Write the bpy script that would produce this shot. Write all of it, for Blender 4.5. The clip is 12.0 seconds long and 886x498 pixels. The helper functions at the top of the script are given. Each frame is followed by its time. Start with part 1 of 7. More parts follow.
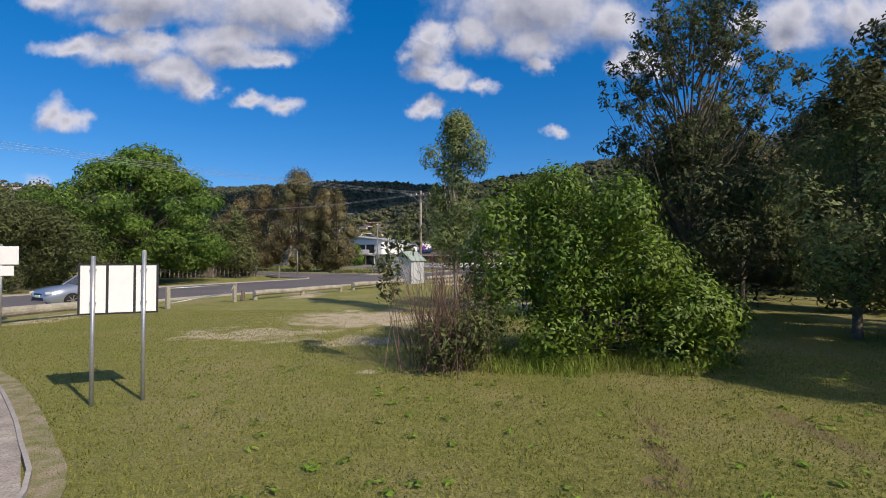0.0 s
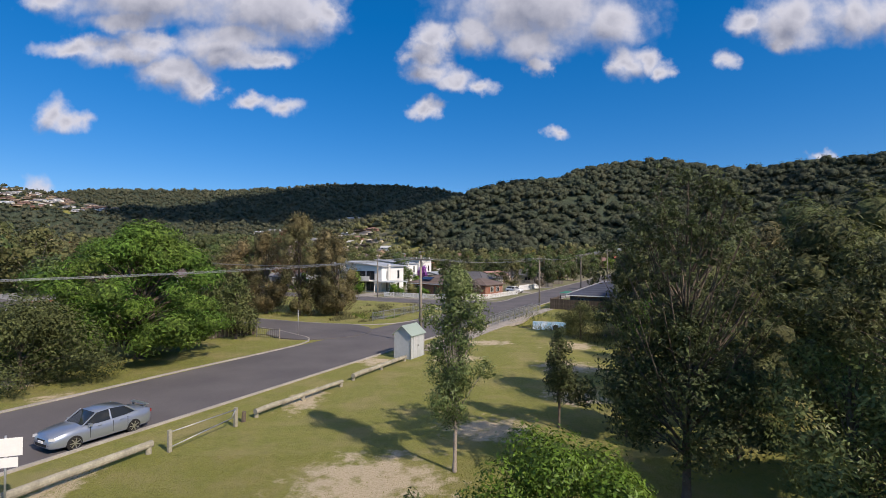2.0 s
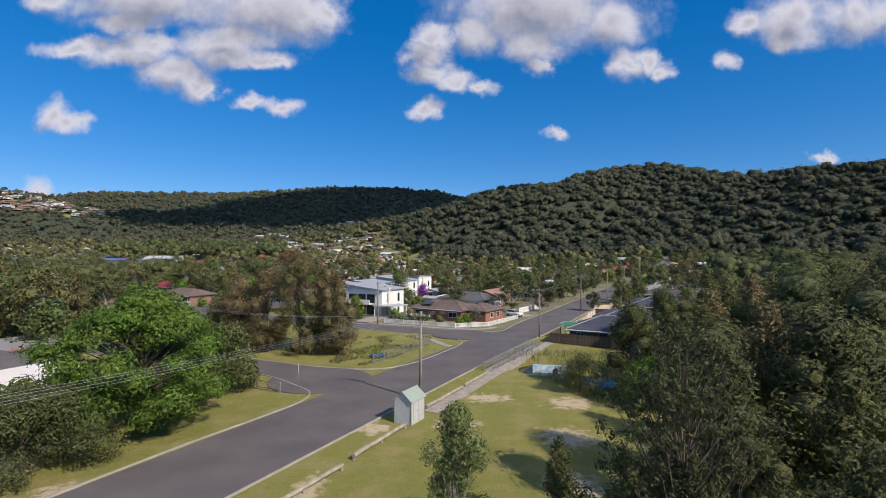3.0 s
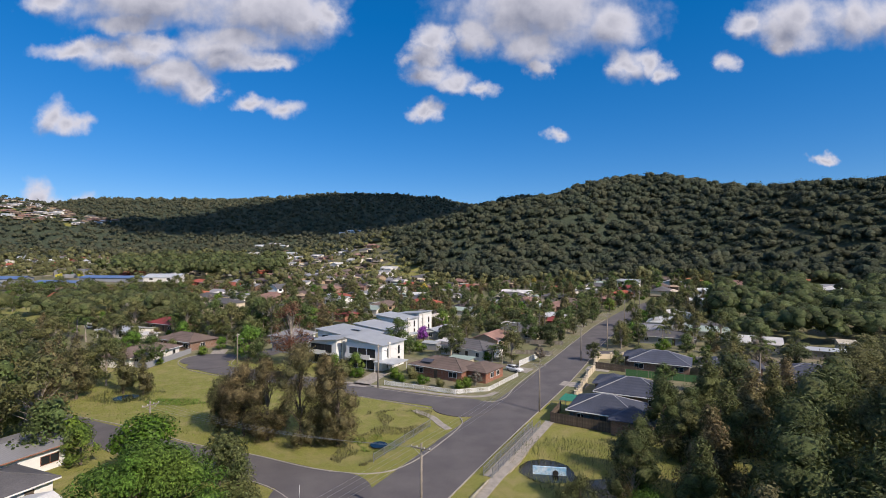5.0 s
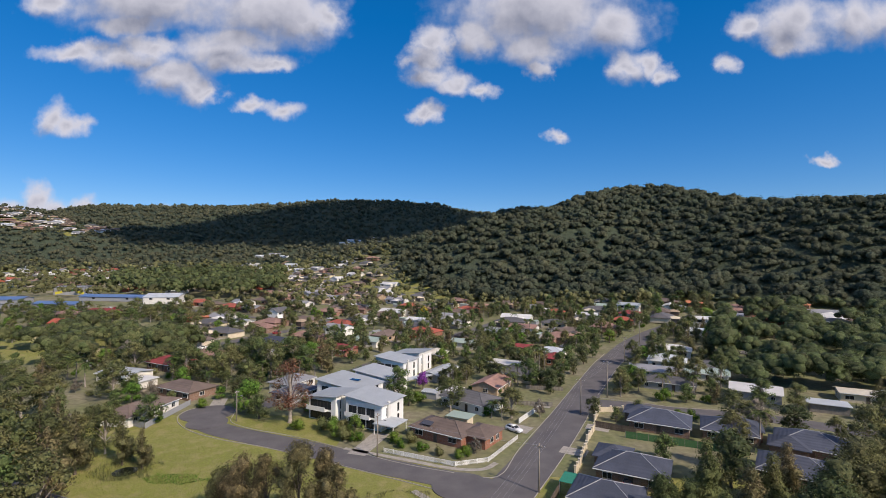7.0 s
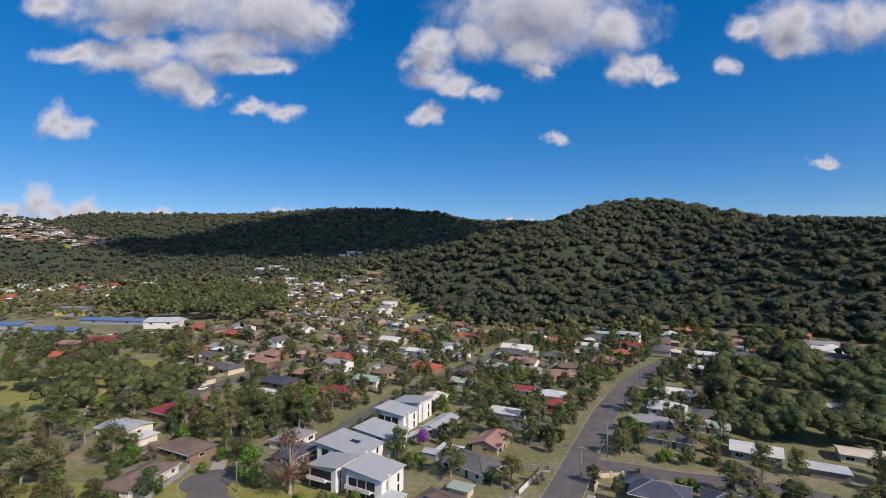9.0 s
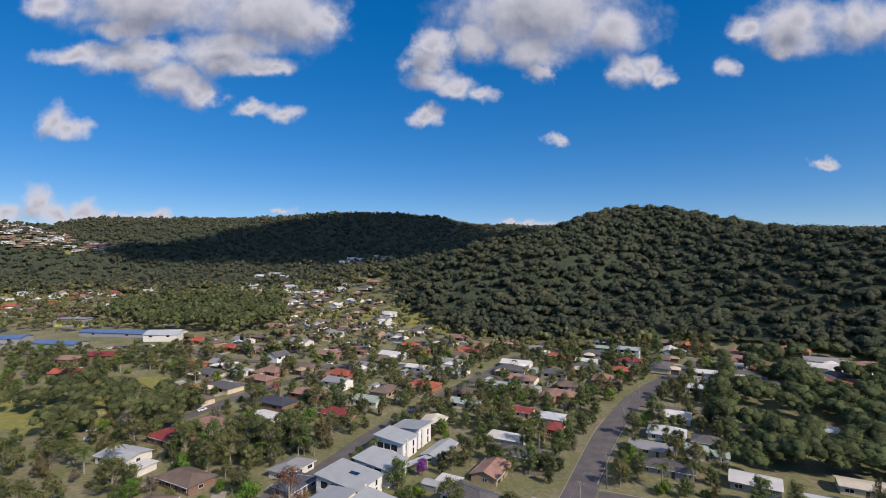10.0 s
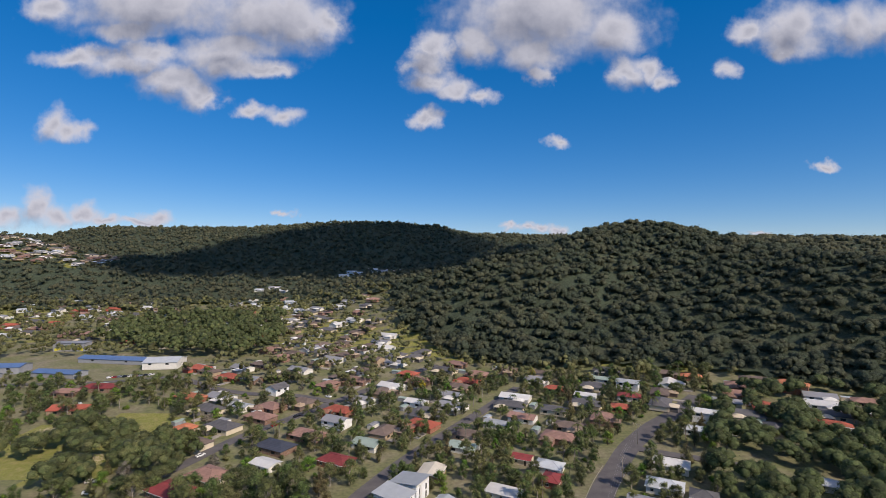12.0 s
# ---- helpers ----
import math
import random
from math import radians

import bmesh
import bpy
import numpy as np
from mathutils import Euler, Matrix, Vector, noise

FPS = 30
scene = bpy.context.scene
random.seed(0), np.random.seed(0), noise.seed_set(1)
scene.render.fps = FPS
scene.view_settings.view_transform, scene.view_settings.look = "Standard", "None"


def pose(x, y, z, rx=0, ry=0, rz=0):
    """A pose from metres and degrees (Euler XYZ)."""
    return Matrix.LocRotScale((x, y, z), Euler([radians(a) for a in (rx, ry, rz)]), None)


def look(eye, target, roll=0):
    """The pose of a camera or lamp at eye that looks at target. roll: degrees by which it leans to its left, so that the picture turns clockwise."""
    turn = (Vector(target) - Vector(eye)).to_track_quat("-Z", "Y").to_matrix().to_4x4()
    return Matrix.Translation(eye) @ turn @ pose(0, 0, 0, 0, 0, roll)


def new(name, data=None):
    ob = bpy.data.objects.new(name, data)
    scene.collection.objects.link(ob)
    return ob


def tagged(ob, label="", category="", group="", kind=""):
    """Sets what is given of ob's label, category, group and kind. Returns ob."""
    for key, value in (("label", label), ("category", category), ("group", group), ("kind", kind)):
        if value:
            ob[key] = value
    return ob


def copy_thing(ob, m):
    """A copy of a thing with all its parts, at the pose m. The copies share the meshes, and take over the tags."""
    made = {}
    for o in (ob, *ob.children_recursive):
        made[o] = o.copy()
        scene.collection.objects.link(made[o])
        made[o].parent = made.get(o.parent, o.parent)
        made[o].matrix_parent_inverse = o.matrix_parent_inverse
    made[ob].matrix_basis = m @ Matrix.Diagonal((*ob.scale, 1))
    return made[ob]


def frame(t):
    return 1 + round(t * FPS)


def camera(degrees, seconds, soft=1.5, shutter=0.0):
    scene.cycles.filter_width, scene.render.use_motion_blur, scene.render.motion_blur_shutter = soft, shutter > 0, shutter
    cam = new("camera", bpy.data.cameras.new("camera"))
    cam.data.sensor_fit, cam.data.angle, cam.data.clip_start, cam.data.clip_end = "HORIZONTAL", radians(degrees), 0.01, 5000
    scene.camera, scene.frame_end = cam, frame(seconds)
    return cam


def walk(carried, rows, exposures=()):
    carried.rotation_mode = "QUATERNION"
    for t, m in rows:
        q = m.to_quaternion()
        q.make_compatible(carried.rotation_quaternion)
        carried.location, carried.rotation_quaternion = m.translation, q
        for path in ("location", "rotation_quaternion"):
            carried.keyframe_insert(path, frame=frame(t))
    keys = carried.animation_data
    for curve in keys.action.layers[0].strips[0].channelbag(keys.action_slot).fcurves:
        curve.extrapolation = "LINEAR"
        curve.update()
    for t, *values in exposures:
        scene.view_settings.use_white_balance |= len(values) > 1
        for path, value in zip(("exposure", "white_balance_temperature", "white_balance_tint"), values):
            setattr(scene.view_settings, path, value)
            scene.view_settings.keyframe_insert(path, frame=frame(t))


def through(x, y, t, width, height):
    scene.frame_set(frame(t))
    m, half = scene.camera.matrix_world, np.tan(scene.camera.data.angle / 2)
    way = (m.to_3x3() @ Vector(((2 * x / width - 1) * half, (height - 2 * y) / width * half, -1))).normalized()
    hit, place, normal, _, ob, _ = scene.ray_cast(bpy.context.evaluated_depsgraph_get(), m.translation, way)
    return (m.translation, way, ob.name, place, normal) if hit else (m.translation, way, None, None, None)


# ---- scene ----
cam = camera(84.0, 12.0, soft=0.5)
# a drone that climbs straight up: seconds, x, y, z
PATH = [
    (0.0, -0.00, 0.00, 2.47),
    (0.5, 0.01, -0.04, 3.39),
    (1.0, 0.02, -0.09, 4.69),
    (1.5, 0.01, -0.17, 6.73),
    (2.0, -0.01, -0.27, 9.01),
    (2.5, -0.02, -0.37, 11.77),
    (3.0, -0.05, -0.49, 14.81),
    (3.5, -0.08, -0.60, 17.80),
    (5.5, -0.14, -0.86, 32.14),
    (6.0, -0.13, -0.86, 35.72),
    (6.5, -0.11, -0.85, 39.39),
    (7.0, -0.07, -0.85, 43.18),
    (9.0, -0.16, -0.97, 61.45),
    (9.5, -0.05, -1.01, 66.24),
    (10.0, 0.07, -1.05, 70.96),
    (10.5, 0.20, -1.10, 76.19),
    (11.0, 0.35, -1.17, 81.34),
    (11.5, 0.52, -1.25, 86.54),
    (12.0, 0.70, -1.34, 91.52),
]
walk(cam, [(t, pose(x, y, z, 90.794, -0.291, 0.0075 * t)) for t, x, y, z in PATH], [(0.0, -0.04, 6500, 17), (3.5, 0.0, 6500, 17), (7.0, -0.06, 6500, 17), (12.0, -0.20, 6500, 17)])

# ---- daylight ----
SUN_EL, SUN_AZ = radians(38), math.atan2(0.73, -0.69)   # azimuth clockwise from +y
TO_SUN = Vector((math.sin(SUN_AZ) * math.cos(SUN_EL), math.cos(SUN_AZ) * math.cos(SUN_EL), math.sin(SUN_EL)))
world = bpy.data.worlds.new("sky")
scene.world = world
world.use_nodes = True
wn = world.node_tree
sky = wn.nodes.new("ShaderNodeTexSky")
sky.sky_type, sky.sun_disc = "NISHITA", False
sky.sun_elevation, sky.sun_rotation = SUN_EL, SUN_AZ
sky.air_density, sky.dust_density, sky.ozone_density, sky.altitude = 0.8, 0.0, 6.0, 300
rich = wn.nodes.new("ShaderNodeHueSaturation")
rich.inputs["Saturation"].default_value, rich.inputs["Hue"].default_value = 1.66, 0.507
flat = wn.nodes.new("ShaderNodeGamma")
flat.inputs["Gamma"].default_value = 0.62
wn.links.new(sky.outputs[0], flat.inputs["Color"])
wn.links.new(flat.outputs[0], rich.inputs["Color"])
# unseen white cloud cover added above the view, which makes the skylight less blue
way, lift, flat_way, field = wn.nodes.new("ShaderNodeTexCoord"), wn.nodes.new("ShaderNodeSeparateXYZ"), wn.nodes.new("ShaderNodeVectorMath"), wn.nodes.new("ShaderNodeTexNoise")
wn.links.new(way.outputs["Generated"], lift.inputs[0])
cut, high, cover, white = wn.nodes.new("ShaderNodeMapRange"), wn.nodes.new("ShaderNodeMapRange"), wn.nodes.new("ShaderNodeMath"), wn.nodes.new("ShaderNodeMix")
flat_way.operation, cover.operation, white.data_type = "MULTIPLY", "MULTIPLY", "RGBA"
flat_way.inputs[1].default_value = (1, 1, 0.4)
field.inputs["Scale"].default_value, field.inputs["Detail"].default_value = 3.2, 6
wn.links.new(way.outputs["Generated"], flat_way.inputs[0])
wn.links.new(flat_way.outputs[0], field.inputs["Vector"])
cut.interpolation_type = high.interpolation_type = "SMOOTHSTEP"
cut.inputs[1].default_value, cut.inputs[2].default_value = 0.46, 0.60
high.inputs[1].default_value, high.inputs[2].default_value = 0.54, 0.68
wn.links.new(field.outputs[0], cut.inputs[0])
wn.links.new(lift.outputs[2], high.inputs[0])
wn.links.new(cut.outputs[0], cover.inputs[0])
wn.links.new(high.outputs[0], cover.inputs[1])
wn.links.new(cover.outputs[0], white.inputs[0])
white.inputs[7].default_value = (3.6, 3.45, 3.3, 1)
wn.links.new(rich.outputs[0], white.inputs[6])
wn.links.new(white.outputs[2], wn.nodes["Background"].inputs[0])
wn.nodes["Background"].inputs[1].default_value = 0.235
sun_data = bpy.data.lights.new("sun", "SUN")
sun_data.energy, sun_data.angle, sun_data.color = 5.2, radians(0.53), (1.0, 0.89, 0.72)
sun = new("sun", sun_data)
sun.matrix_world = look(TO_SUN * 200, (0, 0, 0))

# ---- materials ----
def mat(name, col, rough=0.8, metal=0.0, var=0.3, scale=1.5, fine=18.0, bump=0.3, tint=None, mix=0.0, random=0.0, coat=0.0):
    """A surface with stains at one scale, grain at another, and a fine relief."""
    m = bpy.data.materials.new(name)
    m.use_nodes = True
    n, l = m.node_tree.nodes, m.node_tree.links
    b = n["Principled BSDF"]
    b.inputs["Roughness"].default_value, b.inputs["Metallic"].default_value = rough, metal
    b.inputs["Coat Weight"].default_value = coat
    tc = n.new("ShaderNodeTexCoord")
    big, small = n.new("ShaderNodeTexNoise"), n.new("ShaderNodeTexNoise")
    big.inputs["Scale"].default_value, big.inputs["Detail"].default_value = scale, 5
    small.inputs["Scale"].default_value, small.inputs["Detail"].default_value = fine, 4
    for t in (big, small):
        l.new(tc.outputs["Object"], t.inputs["Vector"])
    other = tint or tuple(c * (1 - var) for c in col)
    a = n.new("ShaderNodeMix")
    a.data_type = "RGBA"
    ramp = n.new("ShaderNodeMapRange")
    ramp.inputs[1].default_value, ramp.inputs[2].default_value = 0.35 - mix * 0.2, 0.68 - mix * 0.2
    l.new(big.outputs[0], ramp.inputs[0])
    l.new(ramp.outputs[0], a.inputs[0])
    a.inputs[6].default_value, a.inputs[7].default_value = (*col, 1), (*other, 1)
    h = n.new("ShaderNodeHueSaturation")
    v = n.new("ShaderNodeMapRange")
    v.inputs[1].default_value, v.inputs[2].default_value = 0.25, 0.75
    v.inputs[3].default_value, v.inputs[4].default_value = 1 - var * 0.7, 1 + var * 0.7
    l.new(small.outputs[0], v.inputs[0])
    l.new(a.outputs[2], h.inputs["Color"])
    if random:
        info, mul, mr = n.new("ShaderNodeObjectInfo"), n.new("ShaderNodeMath"), n.new("ShaderNodeMapRange")
        mr.inputs[3].default_value, mr.inputs[4].default_value = 1 - random, 1 + random
        l.new(info.outputs["Random"], mr.inputs[0])
        mul.operation = "MULTIPLY"
        l.new(v.outputs[0], mul.inputs[0])
        l.new(mr.outputs[0], mul.inputs[1])
        l.new(mul.outputs[0], h.inputs["Value"])
    else:
        l.new(v.outputs[0], h.inputs["Value"])
    l.new(h.outputs[0], b.inputs["Base Color"])
    if bump:
        bp = n.new("ShaderNodeBump")
        bp.inputs["Strength"].default_value, bp.inputs["Distance"].default_value = bump, 0.03
        l.new(small.outputs[0], bp.inputs["Height"])
        l.new(bp.outputs[0], b.inputs["Normal"])
    return m


def ribbed(m, step, depth=0.6, axis=0):
    """Adds the ribs of a profiled sheet or the courses of tiles to a material, along the sheet's own x or y."""
    n, l = m.node_tree.nodes, m.node_tree.links
    tc, sp = n.new("ShaderNodeTexCoord"), n.new("ShaderNodeSeparateXYZ")
    w = n.new("ShaderNodeMath")
    w.operation = "PINGPONG"
    w.inputs[1].default_value = step / 2
    l.new(tc.outputs["Object"], sp.inputs[0])
    l.new(sp.outputs[axis], w.inputs[0])
    sc = n.new("ShaderNodeMath")
    sc.operation = "MULTIPLY"
    sc.inputs[1].default_value = 2 / step
    l.new(w.outputs[0], sc.inputs[0])
    bp = n.new("ShaderNodeBump")
    bp.inputs["Strength"].default_value, bp.inputs["Distance"].default_value = depth, 0.04
    l.new(sc.outputs[0], bp.inputs["Height"])
    l.new(bp.outputs[0], n["Principled BSDF"].inputs["Normal"])
    return m


def bricked(name, col, mortar, rough=0.85):
    m = bpy.data.materials.new(name)
    m.use_nodes = True
    n, l = m.node_tree.nodes, m.node_tree.links
    b = n["Principled BSDF"]
    b.inputs["Roughness"].default_value = rough
    tc, sp, add, cb = n.new("ShaderNodeTexCoord"), n.new("ShaderNodeSeparateXYZ"), n.new("ShaderNodeMath"), n.new("ShaderNodeCombineXYZ")
    l.new(tc.outputs["Object"], sp.inputs[0])
    l.new(sp.outputs[0], add.inputs[0])
    l.new(sp.outputs[1], add.inputs[1])
    l.new(add.outputs[0], cb.inputs[0])
    l.new(sp.outputs[2], cb.inputs[1])
    br = n.new("ShaderNodeTexBrick")
    br.inputs["Scale"].default_value = 1.0
    br.inputs["Brick Width"].default_value, br.inputs["Row Height"].default_value = 0.24, 0.086
    br.inputs["Mortar Size"].default_value = 0.008
    br.inputs["Color1"].default_value = (*col, 1)
    br.inputs["Color2"].default_value = (*(c * 0.65 for c in col), 1)
    br.inputs["Mortar"].default_value = (*mortar, 1)
    l.new(cb.outputs[0], br.inputs["Vector"])
    l.new(br.outputs[0], b.inputs["Base Color"])
    return m


def leaf_mat(name, col, dry, gloss=0.45, lo=0.55, hi=1.5, patch=0.25, grain=2.0, through=0.3, relief=0.5):
    """Leaves: each blade a shade of its own, and whole trees and boughs that lean to the dry colour."""
    m = bpy.data.materials.new(name)
    m.use_nodes = True
    n, l = m.node_tree.nodes, m.node_tree.links
    b = n["Principled BSDF"]
    b.inputs["Roughness"].default_value, b.inputs["Specular IOR Level"].default_value = gloss, 0.28
    geo, info = n.new("ShaderNodeNewGeometry"), n.new("ShaderNodeObjectInfo")
    tc, no = n.new("ShaderNodeTexCoord"), n.new("ShaderNodeTexNoise")
    no.inputs["Scale"].default_value, no.inputs["Detail"].default_value = patch, 3
    l.new(tc.outputs["Object"], no.inputs["Vector"])
    sc = n.new("ShaderNodeMath")
    sc.operation = "MULTIPLY_ADD"
    sc.inputs[1].default_value, sc.inputs[2].default_value = 0.5, -0.25
    l.new(info.outputs["Random"], sc.inputs[0])
    add = n.new("ShaderNodeMath")
    add.operation = "ADD"
    l.new(no.outputs[0], add.inputs[0])
    l.new(sc.outputs[0], add.inputs[1])
    rg = n.new("ShaderNodeMapRange")
    rg.inputs[1].default_value, rg.inputs[2].default_value = 0.35, 0.75
    l.new(add.outputs[0], rg.inputs[0])
    mx = n.new("ShaderNodeMix")
    mx.data_type = "RGBA"
    mx.inputs[6].default_value, mx.inputs[7].default_value = (*col, 1), (*dry, 1)
    l.new(rg.outputs[0], mx.inputs[0])
    v = n.new("ShaderNodeMapRange")
    v.inputs[3].default_value, v.inputs[4].default_value = lo, hi
    l.new(geo.outputs["Random Per Island"], v.inputs[0])
    h = n.new("ShaderNodeHueSaturation")
    if grain:
        gn, gr, gm, bp = n.new("ShaderNodeTexNoise"), n.new("ShaderNodeMapRange"), n.new("ShaderNodeMath"), n.new("ShaderNodeBump")
        gn.inputs["Scale"].default_value, gn.inputs["Detail"].default_value, gn.inputs["Roughness"].default_value = grain, 5, 0.75
        l.new(tc.outputs["Object"], gn.inputs["Vector"])
        for q, w in enumerate((0.34, 0.66, 0.5, 1.5)):
            gr.inputs[q + 1].default_value = w
        l.new(gn.outputs[0], gr.inputs[0])
        gm.operation = "MULTIPLY"
        l.new(v.outputs[0], gm.inputs[0])
        l.new(gr.outputs[0], gm.inputs[1])
        l.new(gm.outputs[0], h.inputs["Value"])
        bp.inputs["Strength"].default_value, bp.inputs["Distance"].default_value = 0.9, relief
        l.new(gn.outputs[0], bp.inputs["Height"])
        l.new(bp.outputs[0], b.inputs["Normal"])
    else:
        l.new(v.outputs[0], h.inputs["Value"])
    l.new(mx.outputs[2], h.inputs["Color"])
    l.new(h.outputs[0], b.inputs["Base Color"])
    tr = n.new("ShaderNodeBsdfTranslucent")
    l.new(h.outputs[0], tr.inputs["Color"])
    ms = n.new("ShaderNodeMixShader")
    ms.inputs[0].default_value = through
    l.new(b.outputs[0], ms.inputs[1])
    l.new(tr.outputs[0], ms.inputs[2])
    l.new(ms.outputs[0], n["Material Output"].inputs["Surface"])
    return m


def ground_mat():
    m = bpy.data.materials.new("ground")
    m.use_nodes = True
    n, l = m.node_tree.nodes, m.node_tree.links
    b = n["Principled BSDF"]
    b.inputs["Roughness"].default_value = 0.95
    tc = n.new("ShaderNodeTexCoord")

    def noise_at(s, detail=5.0, rough=0.55):
        t = n.new("ShaderNodeTexNoise")
        t.inputs["Scale"].default_value, t.inputs["Detail"].default_value, t.inputs["Roughness"].default_value = s, detail, rough
        l.new(tc.outputs["Object"], t.inputs["Vector"])
        return t.outputs[0]

    def rng(v, a, c, x=0.0, y=1.0):
        t = n.new("ShaderNodeMapRange")
        for i, q in enumerate((a, c, x, y)):
            t.inputs[i + 1].default_value = q
        l.new(v, t.inputs[0])
        return t.outputs[0]

    def blend(f, a, c):
        t = n.new("ShaderNodeMix")
        t.data_type = "RGBA"
        l.new(f, t.inputs[0])
        for i, q in ((6, a), (7, c)):
            if isinstance(q, tuple):
                t.inputs[i].default_value = (*q, 1)
            else:
                l.new(q, t.inputs[i])
        return t.outputs[2]

    def op(kind, a, c):
        t = n.new("ShaderNodeMath")
        t.operation = kind
        for i, q in enumerate((a, c)):
            if isinstance(q, (int, float)):
                t.inputs[i].default_value = q
            else:
                l.new(q, t.inputs[i])
        return t.outputs[0]

    fine, mid, big = noise_at(9.0, 8, 0.7), noise_at(0.7), noise_at(0.06)
    green = blend(rng(mid, 0.35, 0.65), (0.235, 0.252, 0.044), (0.310, 0.285, 0.080))
    green = blend(rng(big, 0.4, 0.62), green, (0.232, 0.246, 0.048))
    green = blend(rng(fine, 0.42, 0.64, 0.0, 0.9), green, (0.125, 0.135, 0.018))
    green = blend(rng(noise_at(2.4, 6, 0.65), 0.50, 0.72, 0.0, 0.75), green, (0.110, 0.130, 0.018))
    green = blend(rng(noise_at(0.33, 4, 0.6), 0.47, 0.68, 0.0, 0.7), green, (0.34, 0.275, 0.13))
    green = blend(rng(noise_at(30.0, 3, 0.7), 0.46, 0.62, 0.0, 0.7), green, (0.080, 0.090, 0.016))
    green = blend(rng(noise_at(18.0, 3, 0.7), 0.52, 0.66, 0.0, 0.7), green, (0.34, 0.31, 0.085))
    # bare sandy patches: centre and half widths
    mask = None
    for x, y, rx, ry in ((-3.0, 19.4, 4.6, 4.2), (-5.8, 15.4, 3.4, 2.2), (-2.4, 14.2, 2.0, 1.6), (4.6, 51.0, 3.6, 2.4), (1.2, 43.0, 3.0, 2.6), (13.0, 49.5, 3.6, 3.2), (10.2, 40.0, 3.6, 3.4),
                         (-6.0, 42.0, 2.0, 2.4), (-1.6, 10.5, 0.35, 0.3), (-160, 216, 16, 12), (-30, 33.5, 3.0, 2.4), (-8.5, 30.5, 1.6, 3.6), (-14.8, 19.0, 1.2, 3.0), (2.5, 25.5, 3.6, 2.6), (8.5, 31.5, 3.0, 2.6), (-24.0, 30.5, 2.4, 1.6), (-196, 248, 14, 14)):
        mp = n.new("ShaderNodeMapping")
        mp.vector_type = "TEXTURE"
        mp.inputs["Location"].default_value, mp.inputs["Scale"].default_value = (x, y, 0), (rx, ry, 1e4)
        l.new(tc.outputs["Object"], mp.inputs[0])
        ln = n.new("ShaderNodeVectorMath")
        ln.operation = "LENGTH"
        l.new(mp.outputs[0], ln.inputs[0])
        f = rng(ln.outputs["Value"], 1.15, 0.25)
        mask = f if mask is None else op("MAXIMUM", mask, f)
    drag = None
    # a strip of torn turf and dead grass, and a faint wheel track
    for x, y, rx, ry in ((2.75, 6.1, 0.2, 0.8), (3.1, 7.2, 0.16, 0.6), (2.4, 5.4, 0.35, 0.25), (5.3, 7.0, 0.3, 1.6), (5.6, 5.0, 0.35, 1.6)):
        mp = n.new("ShaderNodeMapping")
        mp.vector_type = "TEXTURE"
        mp.inputs["Location"].default_value, mp.inputs["Scale"].default_value = (x, y, 0), (rx, ry, 1e4)
        l.new(tc.outputs["Object"], mp.inputs[0])
        ln = n.new("ShaderNodeVectorMath")
        ln.operation = "LENGTH"
        l.new(mp.outputs[0], ln.inputs[0])
        f = rng(ln.outputs["Value"], 1.3, 0.3)
        drag = f if drag is None else op("MAXIMUM", drag, f)
    green = blend(rng(op("ADD", drag, rng(noise_at(5.0, 6, 0.7), 0.3, 0.7, -0.6, 0.4)), 0.3, 0.8), green, (0.20, 0.155, 0.070))
    rag = noise_at(1.1, 7, 0.65)
    sand = rng(op("ADD", mask, rng(rag, 0.3, 0.7, -0.6, 0.5)), 0.42, 0.85)
    soil = blend(rng(fine, 0.3, 0.7), (0.58, 0.49, 0.35), (0.38, 0.31, 0.19))
    col = blend(sand, green, soil)
    l.new(col, b.inputs["Base Color"])
    bp = n.new("ShaderNodeBump")
    bp.inputs["Strength"].default_value, bp.inputs["Distance"].default_value = 0.9, 0.09
    l.new(noise_at(14.0, 8, 0.7), bp.inputs["Height"])
    l.new(bp.outputs[0], b.inputs["Normal"])
    return m


M = {}
M["ground"] = ground_mat()
M["asphalt"] = mat("asphalt", (0.088, 0.081, 0.084), 0.9, var=0.25, scale=0.22, fine=30, bump=0.15, tint=(0.122, 0.112, 0.112))
M["concrete"] = mat("concrete", (0.36, 0.335, 0.30), 0.9, var=0.25, scale=0.8, fine=12)
M["pale_path"] = mat("pale_path", (0.36, 0.33, 0.29), 0.9, var=0.3, scale=1.2, fine=12)
M["gravel_path"] = mat("gravel_path", (0.27, 0.235, 0.20), 0.95, var=0.55, scale=2.2, fine=45, bump=0.7, tint=(0.40, 0.36, 0.30))
M["soil"] = mat("soil", (0.30, 0.25, 0.17), 0.97, var=0.6, scale=4.0, fine=50, bump=0.8, tint=(0.15, 0.16, 0.04))
M["bark"] = mat("bark", (0.16, 0.125, 0.095), 0.95, var=0.5, scale=3, fine=25, bump=0.8)
M["pale_bark"] = mat("pale_bark", (0.36, 0.31, 0.26), 0.9, var=0.45, scale=2, fine=14, bump=0.5)
M["log"] = mat("log", (0.35, 0.325, 0.25), 0.9, var=0.35, scale=1.6, fine=10, bump=0.5)
M["galvanised"] = mat("galvanised", (0.45, 0.46, 0.47), 0.45, 0.7, var=0.2, scale=3, fine=30, bump=0.1)
M["pole_wood"] = mat("pole_wood", (0.30, 0.26, 0.21), 0.9, var=0.35, scale=1, fine=20, bump=0.4)
M["white"] = mat("white", (0.78, 0.78, 0.76), 0.6, var=0.08, scale=1, fine=8, bump=0.05)
